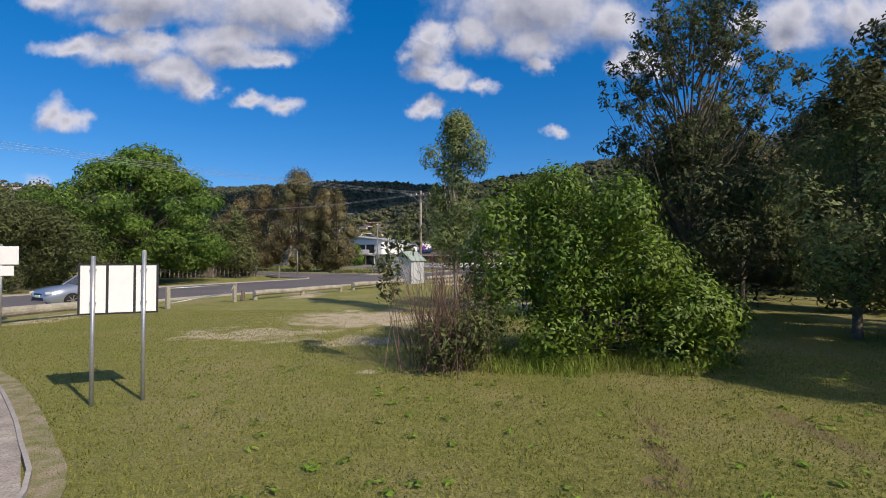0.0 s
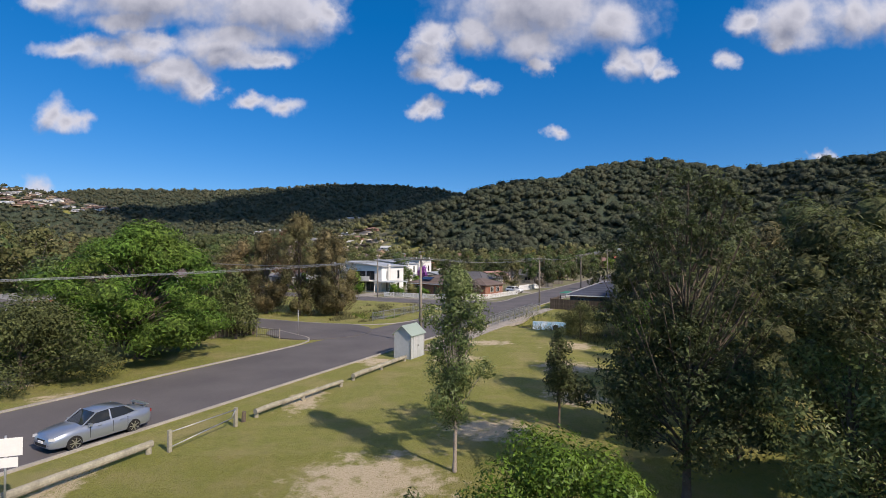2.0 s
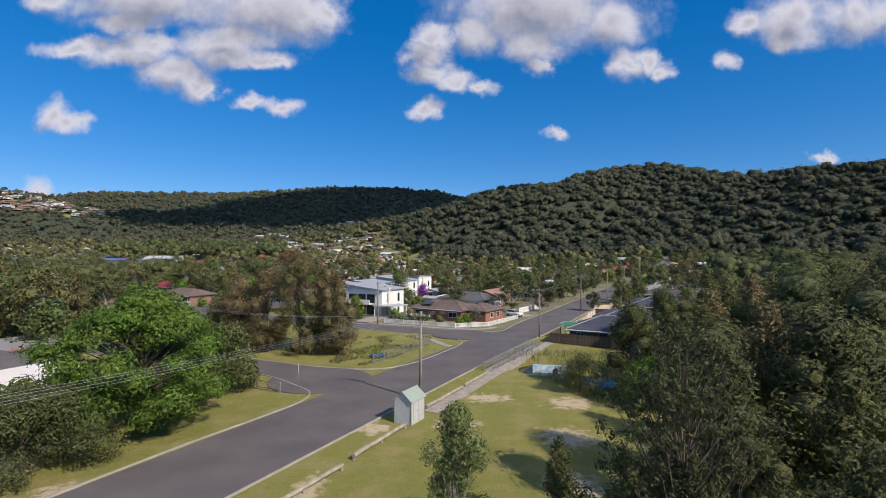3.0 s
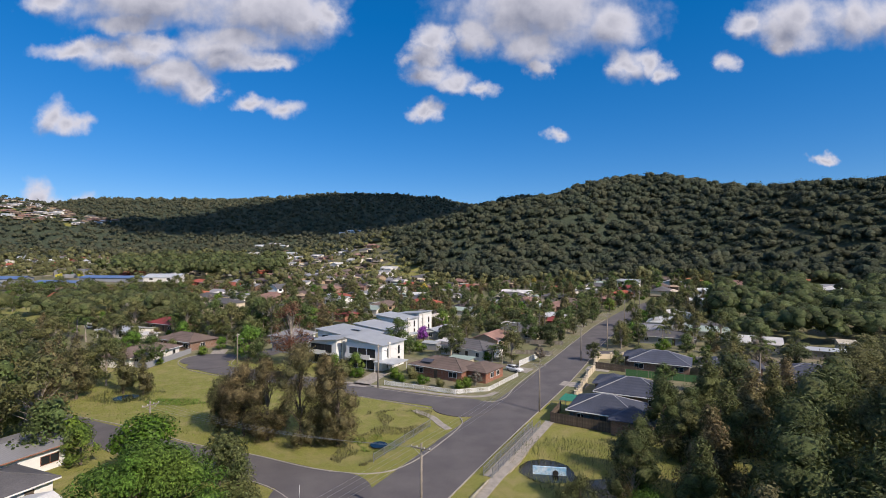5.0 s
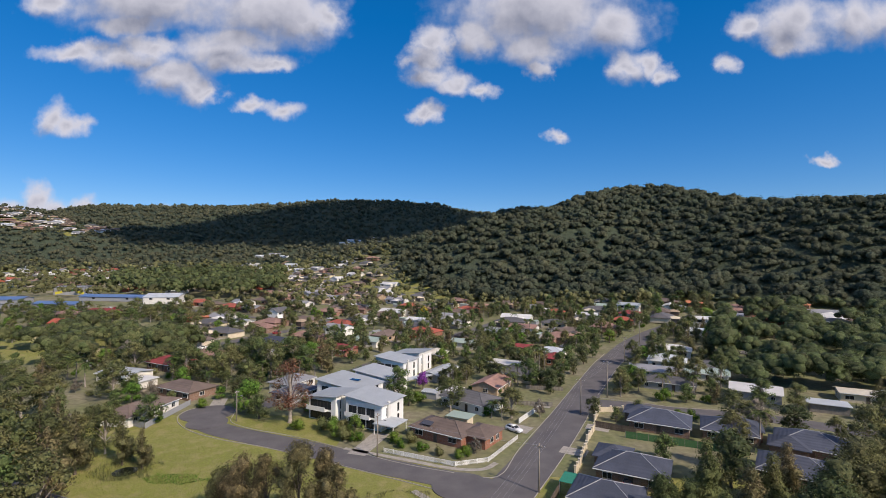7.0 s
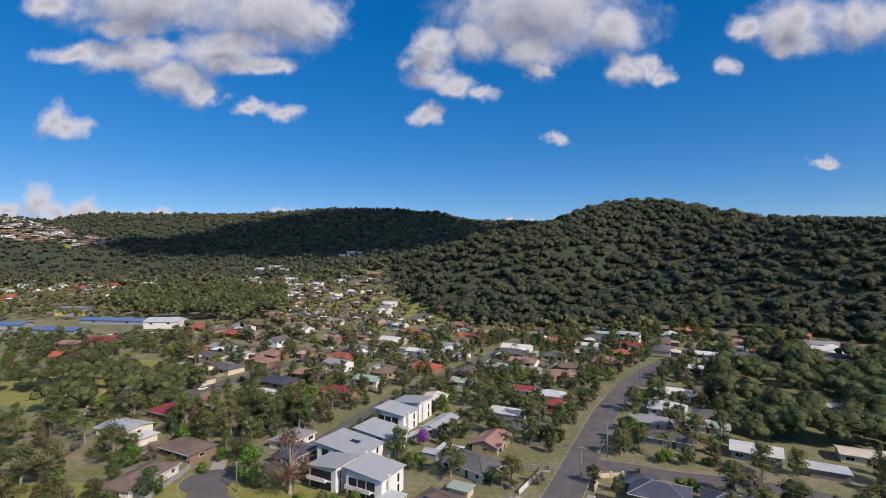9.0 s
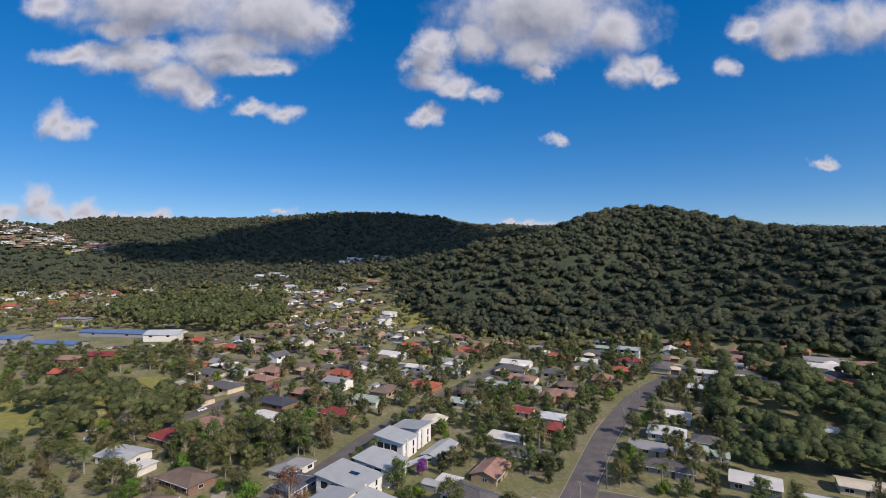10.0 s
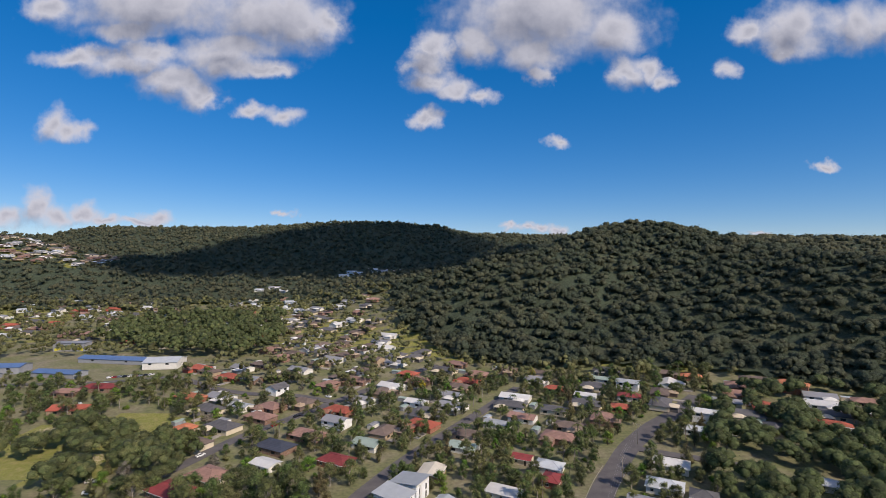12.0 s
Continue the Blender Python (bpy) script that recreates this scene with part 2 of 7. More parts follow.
M["cream"] = mat("cream", (0.62, 0.54, 0.40), 0.8, var=0.12, scale=0.6, fine=8, bump=0.1)
M["offwhite"] = mat("offwhite", (0.70, 0.68, 0.63), 0.8, var=0.12, scale=0.6, fine=8, bump=0.1)
M["grey_paint"] = mat("grey_paint", (0.30, 0.31, 0.33), 0.7, var=0.12, scale=0.6, fine=8, bump=0.1)
M["black"] = mat("black", (0.02, 0.02, 0.02), 0.6, var=0.2, bump=0.05)
M["timber_dark"] = mat("timber_dark", (0.11, 0.085, 0.065), 0.9, var=0.35, scale=1.5, fine=10, bump=0.4, random=0.25)
M["timber_grey"] = mat("timber_grey", (0.24, 0.215, 0.18), 0.9, var=0.3, scale=1.5, fine=10, bump=0.4, random=0.2)
M["brick_red"] = bricked("brick_red", (0.33, 0.115, 0.06), (0.30, 0.26, 0.22))
M["brick_brown"] = bricked("brick_brown", (0.24, 0.13, 0.085), (0.28, 0.25, 0.21))
M["brick_tan"] = bricked("brick_tan", (0.42, 0.30, 0.19), (0.40, 0.35, 0.28))
for key, col in dict(navy=(0.045, 0.052, 0.075), brown=(0.125, 0.092, 0.075), redtile=(0.30, 0.075, 0.045), maroon=(0.20, 0.035, 0.035), charcoal=(0.085, 0.082, 0.085), orange=(0.40, 0.14, 0.07),
                     pinkbrown=(0.24, 0.14, 0.11)).items():
    M["tile_" + key] = ribbed(mat("tile_" + key, col, 0.75, var=0.3, scale=0.35, fine=6, bump=0, tint=tuple(c * 1.35 for c in col), random=0.15), 0.33, 0.8, 2)
for key, col in dict(silver=(0.50, 0.53, 0.55), bluegrey=(0.38, 0.40, 0.41), white=(0.64, 0.63, 0.60), green=(0.34, 0.42, 0.36), grey=(0.28, 0.28, 0.29), blue=(0.10, 0.17, 0.33), cream=(0.66, 0.60, 0.48)).items():
    M["sheet_" + key] = ribbed(mat("sheet_" + key, col, 0.5, 0.1, var=0.12, scale=0.3, fine=5, bump=0, random=0.08), 0.25, 0.4, 0)
glass = mat("glass", (0.022, 0.026, 0.03), 0.1, var=0.1, bump=0)
glass.node_tree.nodes["Principled BSDF"].inputs["Specular IOR Level"].default_value = 0.3
M["glass"] = glass
M["solar"] = mat("solar", (0.012, 0.02, 0.05), 0.15, var=0.2, bump=0, coat=0.4)
M["water"] = mat("water", (0.012, 0.016, 0.012), 0.06, var=0.2, scale=0.6, fine=3, bump=0.05)
M["rubber"] = mat("rubber", (0.015, 0.015, 0.015), 0.85, bump=0.1)
M["alloy"] = mat("alloy", (0.55, 0.55, 0.56), 0.3, 0.9, var=0.1, bump=0)
M["paint_silver"] = mat("paint_silver", (0.33, 0.37, 0.44), 0.3, 0.6, var=0.05, bump=0, coat=0.8)
M["paint_white"] = mat("paint_white", (0.75, 0.75, 0.74), 0.3, 0.0, var=0.04, bump=0, coat=0.8)
M["paint_dark"] = mat("paint_dark", (0.02, 0.022, 0.03), 0.25, 0.3, var=0.1, bump=0, coat=0.8)
M["paint_red"] = mat("paint_red", (0.35, 0.02, 0.02), 0.3, 0.1, var=0.05, bump=0, coat=0.8)
M["lamp_clear"] = mat("lamp_clear", (0.7, 0.72, 0.75), 0.1, 0.2, var=0.1, bump=0, coat=0.6)
M["lamp_red"] = mat("lamp_red", (0.4, 0.01, 0.01), 0.15, 0.0, var=0.1, bump=0, coat=0.6)
M["mural_blue"] = mat("mural_blue", (0.20, 0.42, 0.62), 0.8, var=0.3, scale=1.2, fine=6, tint=(0.62, 0.70, 0.76))
M["shade_green"] = mat("shade_green", (0.02, 0.20, 0.13), 0.8, var=0.15)
M["yellow"] = mat("yellow", (0.62, 0.55, 0.06), 0.7, var=0.15)
M["dark_green"] = mat("dark_green", (0.05, 0.14, 0.05), 0.7, var=0.15)
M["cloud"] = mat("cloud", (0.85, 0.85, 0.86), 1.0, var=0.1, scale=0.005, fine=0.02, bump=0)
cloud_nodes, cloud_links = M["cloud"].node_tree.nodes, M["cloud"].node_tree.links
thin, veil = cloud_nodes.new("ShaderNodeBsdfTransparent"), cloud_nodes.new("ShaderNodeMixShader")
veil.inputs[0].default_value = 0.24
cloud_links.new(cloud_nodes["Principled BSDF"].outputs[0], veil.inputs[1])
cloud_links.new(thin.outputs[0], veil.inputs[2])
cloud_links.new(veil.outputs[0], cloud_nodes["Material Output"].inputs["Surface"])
M["leaf_lawn"] = leaf_mat("leaf_lawn", (0.165, 0.205, 0.028), (0.250, 0.240, 0.052), 0.7, 0.6, 1.25, 0.6, grain=0)
M["leaf_long"] = leaf_mat("leaf_long", (0.150, 0.250, 0.026), (0.260, 0.290, 0.055), 0.65, 0.45, 1.4, 0.6, grain=0)
M["leaf_young"] = leaf_mat("leaf_young", (0.150, 0.210, 0.075), (0.215, 0.250, 0.095), 0.45, 0.6, 1.45, grain=0, through=0.4)
M["twig"] = mat("twig", (0.170, 0.105, 0.078), 0.9, var=0.4, scale=3, fine=25, bump=0.3)
M["leaf_bush"] = leaf_mat("leaf_bush", (0.082, 0.160, 0.016), (0.145, 0.215, 0.030), 0.5, 0.45, 1.5, grain=0)
M["leaf_gum"] = leaf_mat("leaf_gum", (0.122, 0.174, 0.056), (0.198, 0.208, 0.084), 0.5, 0.6, 1.45)
M["leaf_bright"] = leaf_mat("leaf_bright", (0.122, 0.232, 0.036), (0.195, 0.260, 0.052), 0.5)
M["leaf_oak"] = leaf_mat("leaf_oak", (0.180, 0.180, 0.080), (0.245, 0.195, 0.100), 0.6, 0.6, 1.4)
M["leaf_olive"] = leaf_mat("leaf_olive", (0.136, 0.160, 0.058), (0.208, 0.200, 0.082), 0.55, 0.65, 1.35)
M["leaf_dark"] = leaf_mat("leaf_dark", (0.088, 0.112, 0.044), (0.145, 0.150, 0.064), 0.42, 0.6, 1.5)
M["leaf_red"] = leaf_mat("leaf_red", (0.205, 0.088, 0.055), (0.165, 0.135, 0.062), 0.55)
M["leaf_grey"] = leaf_mat("leaf_grey", (0.183, 0.167, 0.135), (0.250, 0.215, 0.167), 0.6)
M["leaf_purple"] = leaf_mat("leaf_purple", (0.312, 0.084, 0.408), (0.192, 0.096, 0.192), 0.6)
M["leaf_yellow"] = leaf_mat("leaf_yellow", (0.461, 0.366, 0.044), (0.246, 0.249, 0.044), 0.6)
M["leaf_palm"] = leaf_mat("leaf_palm", (0.099, 0.145, 0.038), (0.188, 0.188, 0.060), 0.4)
# eucalypt grey-green, with some blue of the distant haze put into the colour
M["leaf_forest"] = leaf_mat("leaf_forest", (0.066, 0.086, 0.054), (0.120, 0.122, 0.072), 0.75, 0.75, 1.25, 0.04, 0.7, 0.3, 1.6)
M["leaf_creek"] = leaf_mat("leaf_creek", (0.090, 0.118, 0.042), (0.150, 0.150, 0.062), 0.55, 0.5, 1.5)
M["yard"] = mat("yard", (0.130, 0.142, 0.052), 0.95, var=0.45, scale=0.07, fine=0.6, bump=0.2, tint=(0.205, 0.180, 0.115))

# ---- land ----
def ease(a, b, x):
    t = np.clip((np.asarray(x, float) - a) / (b - a), 0, 1)
    return t * t * (3 - 2 * t)


def crest(x, y, line):
    """Distance to a hill's crest line, and the crest's height and the slope's reach there."""
    best, high, wide, total = np.full(np.shape(x), 1e9), 0.0, 0.0, 0.0
    for (x0, y0, h0, w0), (x1, y1, h1, w1) in zip(line, line[1:]):
        dx, dy = x1 - x0, y1 - y0
        t = np.clip(((x - x0) * dx + (y - y0) * dy) / (dx * dx + dy * dy), 0, 1)
        d = np.hypot(x - x0 - t * dx, y - y0 - t * dy)
        w = 1 / (d + 12) ** 4
        high, wide, total, best = high + w * (h0 + t * (h1 - h0)), wide + w * (w0 + t * (w1 - w0)), total + w, np.minimum(best, d)
    return best, high / total, wide / total


# crest lines: x, y, height and reach of the slope
HILL_EAST = ((45, 760, 62, 300), (132, 655, 95, 320), (166, 668, 108, 330), (193, 657, 116, 330), (237, 690, 129, 340), (269, 695, 134, 340), (298, 655, 128, 330), (325, 617, 115, 320), (345, 560, 98, 280),
             (345, 480, 91, 215), (356, 422, 87, 170), (390, 375, 84, 150), (520, 310, 84, 150))
HILL_WEST = ((-570, 890, 80, 260), (-640, 875, 98, 260), (-760, 860, 119, 260), (-1060, 830, 124, 260))


def height(x, y):
    x, y = np.asarray(x, float), np.asarray(y, float)
    z = 10 * ease(170, 520, y) + 12 * ease(450, 640, y) + 6 * ease(20, 160, x) * ease(150, 300, y)
    far = 146 + 5 * ease(-460, -370, x) + 9 * ease(-370, -240, x) - 6 * ease(-130, -50, x) - 26 * ease(-50, 120, x) - 2 * ease(120, 200, x) - 42 * ease(-760, -960, x)
    z = z + (far - 22) * ease(590, 1140, y) - 60 * ease(1250, 2200, y) * (1 - ease(100, 500, x))
    for line in (HILL_EAST, HILL_WEST):
        d, c, w = crest(x, y, line)
        z = np.where((d < w) & (c > z), z + (c - z) * (0.5 + 0.5 * np.cos(np.pi * np.minimum(d / w, 1))), z)
    # the creek's bed beside the bridge and the reed pool
    for cx, cy, r, dep in ((14.0, 66.5, 6.0, 1.3), (21.0, 60.0, 6.5, 1.3), (28, 54, 6.5, 1.3), (-9.8, 74.2, 4.0, 0.7), (-63.5, 98, 5.5, 0.6)):
        z = z - dep * (1 - ease(0.35, 1.0, np.hypot(x - cx, y - cy) / r))
    return z


def ground_z(x, y):
    return float(height(x, y))


def mesh_from(name, verts, faces, smooth=False, facing=None):
    me = bpy.data.meshes.new(name)
    verts = np.asarray(verts, np.float32).reshape(-1, 3)
    faces = np.asarray(faces, np.int32)
    k = faces.shape[1]
    me.vertices.add(len(verts))
    me.vertices.foreach_set("co", verts.ravel())
    me.loops.add(faces.size)
    me.loops.foreach_set("vertex_index", faces.ravel())
    me.polygons.add(len(faces))
    me.polygons.foreach_set("loop_start", np.arange(0, faces.size, k, dtype=np.int32))
    me.polygons.foreach_set("use_smooth", np.full(len(faces), smooth))
    me.update(calc_edges=True)
    if facing is not None:
        me.normals_split_custom_set_from_vertices(np.asarray(facing, np.float32))
    return me


def solid(name, me, material, parent=None, label=""):
    ob = new(name, me)
    if not me.materials:
        me.materials.append(material)
    if parent:
        ob.parent = parent
    if label:
        ob["label"] = label
    return ob


def part(name, bm, material, parent=None, label="", smooth=False):
    """Links a bmesh as one mesh object under a thing or under a part."""
    me = bpy.data.meshes.new(name)
    if smooth:
        for f in bm.faces:
            f.smooth = True
    bm.to_mesh(me)
    bm.free()
    return solid(name, me, material, parent, label)


def thing(name, x, y, z, turn=0.0, **tags):
    ob = new(name)
    ob.empty_display_size = 0.3
    ob.matrix_basis = pose(x, y, z, 0, 0, turn)
    return tagged(ob, **tags)


def box(bm, x, y, z, sx, sy, sz, turn=0.0, tilt=0.0):
    """A box with its base's middle at x, y, z."""
    m = pose(x, y, z, 0, tilt, turn) @ Matrix.Translation((0, 0, sz / 2)) @ Matrix.Diagonal((sx, sy, sz, 1))
    return bmesh.ops.create_cube(bm, size=1, matrix=m)["verts"]


def rod(bm, a, b, r0, r1=None, sides=8):
    a, b = Vector(a), Vector(b)
    m = Matrix.Translation((a + b) / 2) @ (b - a).to_track_quat("Z", "Y").to_matrix().to_4x4()
    bmesh.ops.create_cone(bm, cap_ends=True, segments=sides, radius1=r0, radius2=r0 if r1 is None else r1, depth=(b - a).length, matrix=m)


def prism(bm, outline, y0, y1):
    """A solid from an outline in x, z, drawn from y0 to y1."""
    a = [bm.verts.new((x, y0, z)) for x, z in outline]
    b = [bm.verts.new((x, y1, z)) for x, z in outline]
    k = len(outline)
    bm.faces.new(a[::-1]), bm.faces.new(b)
    for i in range(k):
        bm.faces.new((a[i], a[(i + 1) % k], b[(i + 1) % k], b[i]))
    bmesh.ops.recalc_face_normals(bm, faces=bm.faces)


def curve_through(points, step=2.0):
    """Points along a smooth line through the given ones."""
    p = [Vector((*q, 0)) for q in points]
    p = [2 * p[0] - p[1], *p, 2 * p[-1] - p[-2]]
    out = []
    for a, b, c, d in zip(p, p[1:], p[2:], p[3:]):
        k = max(1, round((c - b).length / step))
        for i in range(k):
            t = i / k
            out.append(0.5 * (2 * b + (c - a) * t + (2 * a - 5 * b + 4 * c - d) * t * t + (3 * b - a - 3 * c + d) * t ** 3))
    out.append(p[-2])
    return np.array([(v.x, v.y) for v in out])


def strip(name, points, width, lift, material, thick=0.0, step=2.0, label="", parent=None):
    """A ribbon that lies on the land: a road, a path, a kerb."""
    c = curve_through(points, step)
    t = np.gradient(c, axis=0)
    t /= np.linalg.norm(t, axis=1)[:, None]
    side = np.stack([-t[:, 1], t[:, 0]], 1)
    k = len(c)
    left, right = c + side * width / 2, c - side * width / 2
    zl, zr = height(left[:, 0], left[:, 1]), height(right[:, 0], right[:, 1])
    mid = np.maximum(zl, zr) + lift
    rows = [np.column_stack([left, mid]), np.column_stack([right, mid]), np.column_stack([right, mid - 0.4 - thick]), np.column_stack([left, mid - 0.4 - thick])]
    v = np.stack(rows, 1).reshape(-1, 3)
    f = []
    for i in range(k - 1):
        for j in range(4):
            a, b = i * 4 + j, i * 4 + (j + 1) % 4
            f.append((a, a + 4, b + 4, b))
    f += [(0, 1, 2, 3), (4 * k - 1, 4 * k - 2, 4 * k - 3, 4 * k - 4)]
    me = mesh_from(name, v, [q[::-1] for q in f])
    return tagged(solid(name, me, material, parent, label), kind="" if parent else "structure")


def axis(*runs):
    return np.unique(np.concatenate([np.arange(a, b + 1e-6, s) for a, b, s in runs]))


gx = axis((-4000, -1200, 200), (-1200, -360, 20), (-360, -100, 6), (-100, 100, 2), (100, 300, 5), (300, 900, 20), (900, 4000, 200))
gy = axis((-1500, -100, 100), (-100, 0, 10), (0, 110, 2), (110, 340, 5), (340, 1300, 16), (1300, 3000, 100), (3000, 4900, 300))
X, Y = np.meshgrid(gx, gy)
V = np.stack([X, Y, height(X, Y)], -1).reshape(-1, 3)
i, j = np.meshgrid(np.arange(len(gx) - 1), np.arange(len(gy) - 1))
a = (j * len(gx) + i).ravel()
land = solid("ground", mesh_from("ground", V, np.stack([a, a + 1, a + len(gx) + 1, a + len(gx)], 1), True), M["ground"])
tagged(land, "mown green grass with bare sandy patches, rising to wooded hills", "ground", kind="structure")

yx, yy = np.arange(-420, 300, 6.0), np.arange(96, 660, 6.0)
YX, YY = np.meshgrid(yx, yy)
i, j = np.meshgrid(np.arange(len(yx) - 1), np.arange(len(yy) - 1))
a = (j * len(yx) + i).ravel()
cx, cy = YX.ravel()[a] + 3, YY.ravel()[a] + 3
a = a[(np.abs(cx) < cy + 20) & (np.hypot((cx + 165) / 50, (cy - 235) / 40) > 1) & ((cy > 132) | (cx > -24 + (cy < 104) * 26))]
tagged(solid("yard_ground", mesh_from("yard_ground", np.stack([YX, YY, height(YX, YY) + 0.03], -1).reshape(-1, 3), np.stack([a, a + 1, a + len(yx) + 1, a + len(yx)], 1), True), M["yard"]),
       "patchy dry lawns and bare soil of the house blocks", "ground", kind="structure")

# roads: middle lines
MAIN = ((-78, -88), (-45, -24), (-22.1, 22), (-12.5, 41.5), (-0.9, 64.7), (8.5, 82.9), (22.4, 109.1), (43.6, 152.6), (63, 191), (74.5, 210), (88.5, 231), (108, 252), (126, 267), (152, 293))
SIDE_WEST = ((-11, 58.3), (-18.5, 62.2), (-27, 65.8), (-38, 69.6), (-52, 76.2), (-70, 84.5), (-100, 98))
CLOSE = ((11, 90.5), (2, 94.5), (-9, 99.2), (-20, 104.2), (-29, 109.0), (-38, 113.3), (-49, 118.0), (-57, 122.5), (-63, 128.5), (-64.5, 136))
EAST = ((46, 145), (57, 141.5), (66, 137.2), (80, 134), (92, 129), (104, 121.5), (130, 106))
STREET_TWO = ((-52, 140), (-40, 163), (-31, 187), (-20, 211), (-5.4, 237.4), (12, 265), (34, 299.6), (50, 325))
STREET_THREE = ((-118, 199), (-112, 212), (-103, 236), (-93.4, 254), (-81, 272), (-65, 296.6), (-48, 320.8), (-28.5, 349), (-5, 383))
CROSS = ((-65, 296), (-92, 308), (-121, 311), (-150, 322), (-190, 345), (-235, 332), (-300, 325))
EAST_TWO = ((92, 228), (103, 222), (117, 216), (140, 205))
for k, (nm, line, w) in enumerate((("road_main", MAIN, 9.5), ("road_side_west", SIDE_WEST, 6.6), ("road_close", CLOSE, 7.0), ("road_east", EAST, 7.0), ("road_two", STREET_TWO, 6.6),
                                   ("road_three", STREET_THREE, 6.6), ("road_cross", CROSS, 6.0), ("road_east_two", EAST_TWO, 6.0))):
    strip(nm, line, w, 0.05 + 0.005 * k, M["asphalt"], label="worn grey bitumen street with a faded surface")
for k, (nm, x, y, r) in enumerate((("road_bulb", -63.8, 133.5, 7.0), ("road_elbow", -60.5, 126.0, 5.0), ("road_mouth", -14.5, 58, 6.0), ("road_mouth_east", 3.5, 92.0, 5.6))):
    bm = bmesh.new()
    bmesh.ops.create_cone(bm, cap_ends=True, segments=36, radius1=r, radius2=r, depth=0.4, matrix=pose(x, y, 0.095 + 0.012 * k - 0.2))
    tagged(part(nm, bm, M["asphalt"], None, "worn grey bitumen turning head"), kind="structure")
# kerbs, each a low concrete step along the road's edge
KERBS = (
    ((-60, -65), (-36, -17), (-17.9, 19.8), (-8.3, 39.3), (3.3, 62.5), (12.7, 80.7), (26.6, 106.9), (37.5, 129.0), (40.5, 135.5), (44, 138.2), (50, 138.5)),
    ((-76, -72), (-44.5, -10), (-25.6, 26.4), (-20.0, 38.0), (-16.3, 45.0), (-14.3, 49.4), (-14.3, 52.6), (-16.9, 55.6), (-21.5, 59.8), (-28, 62.7), (-39, 66.3), (-53, 72.8), (-70, 81.2)),
    ((-70, 88.0), (-51, 80.2), (-37.5, 73.3), (-26.5, 69.2), (-17.2, 65.0), (-9.4, 63.6), (-4.4, 67.0), (1.2, 77.6), (3.3, 84.0), (1.4, 88.6), (-3, 91.4), (-16.0, 98.2), (-30.5, 105.6), (-41, 110.5),
     (-52, 114.6), (-61.5, 119.8), (-68.4, 126.6), (-71.0, 133.5), (-68.5, 140.2)),
    ((-58.5, 139.5), (-56.6, 133.0), (-54.6, 126.6), (-47.3, 121.6), (-37.0, 117.4), (-24, 110.6), (-9.5, 102.3), (0.5, 98.2), (8.0, 95.6), (12.0, 97.6), (17.4, 110.5), (29.8, 135.0), (39.5, 155.0), (58.6, 193.5), (70, 213)),
    ((47, 150.2), (58, 145.2), (67.5, 140.8), (81, 137.6), (93.5, 132.5)),
    ((48.2, 153.0), (67, 189), (78.5, 208)),
)
for k, line in enumerate(KERBS):
    strip("kerb_%d" % (k + 1), line, 0.15, 0.12, M["concrete"], step=1.5, label="pale concrete kerb beside the street")
# footpaths and drives of pale concrete
for nm, line, w in (("path_near", ((-11.6, 10.6), (-9.15, 8.95), (-7.12, 7.08), (-5.86, 5.80), (-4.74, 4.50), (-3.9, 2.5)), 1.4), ("path_bridge", ((-1.2, 46.2), (2.2, 53.0), (6.2, 61.2), (14.7, 77.4), (18.4, 84.4)), 1.5),
                    ("path_island", ((-5.4, 90.0), (-2.2, 86.5), (-0.4, 82.5), (0.9, 80.2)), 1.3), ("path_corner", ((-22, 109.7), (-8, 103.8), (2.0, 99.6), (8.0, 99.3), (11.2, 102.4)), 1.2),
                    ("drive_townhouse", ((-18.8, 106.2), (-17.0, 112), (-15.0, 119)), 4.2), ("drive_corner", ((21.6, 121.5), (17.5, 124.0)), 5.0), ("drive_close", ((-64, 138), (-66.5, 147)), 4.0),
                    ("drive_east", ((36.5, 125.0), (41.5, 122.4)), 4.0), ("drive_villa", ((26.5, 110.0), (31.5, 107.2)), 4.0), ("drive_north", ((31.0, 141.2), (25.8, 143.6)), 3.6)):
    strip(nm, line, w, 0.07 if nm != "path_near" else 0.055, M["pale_path"] if nm != "path_near" else M["gravel_path"], step=1.2, label="pale concrete paving")
NEAR_EDGE = ((-11.2, 11.2), (-8.66, 9.47), (-6.63, 7.60), (-5.37, 6.30), (-4.22, 5.0), (-3.25, 2.8))
strip("edging_strip", NEAR_EDGE, 0.05, 0.085, M["concrete"], step=0.6, label="thin concrete edging beside the path")
strip("soil_margin", [(x + 0.12, y + 0.12) for x, y in NEAR_EDGE], 0.34, 0.022, M["soil"], step=0.6, label="bare sandy soil beside the path")

# ---- sky with fair-weather clouds, a far backdrop ----
CLOUDS = []


def puffs(*rows):
    CLOUDS.extend(rows)


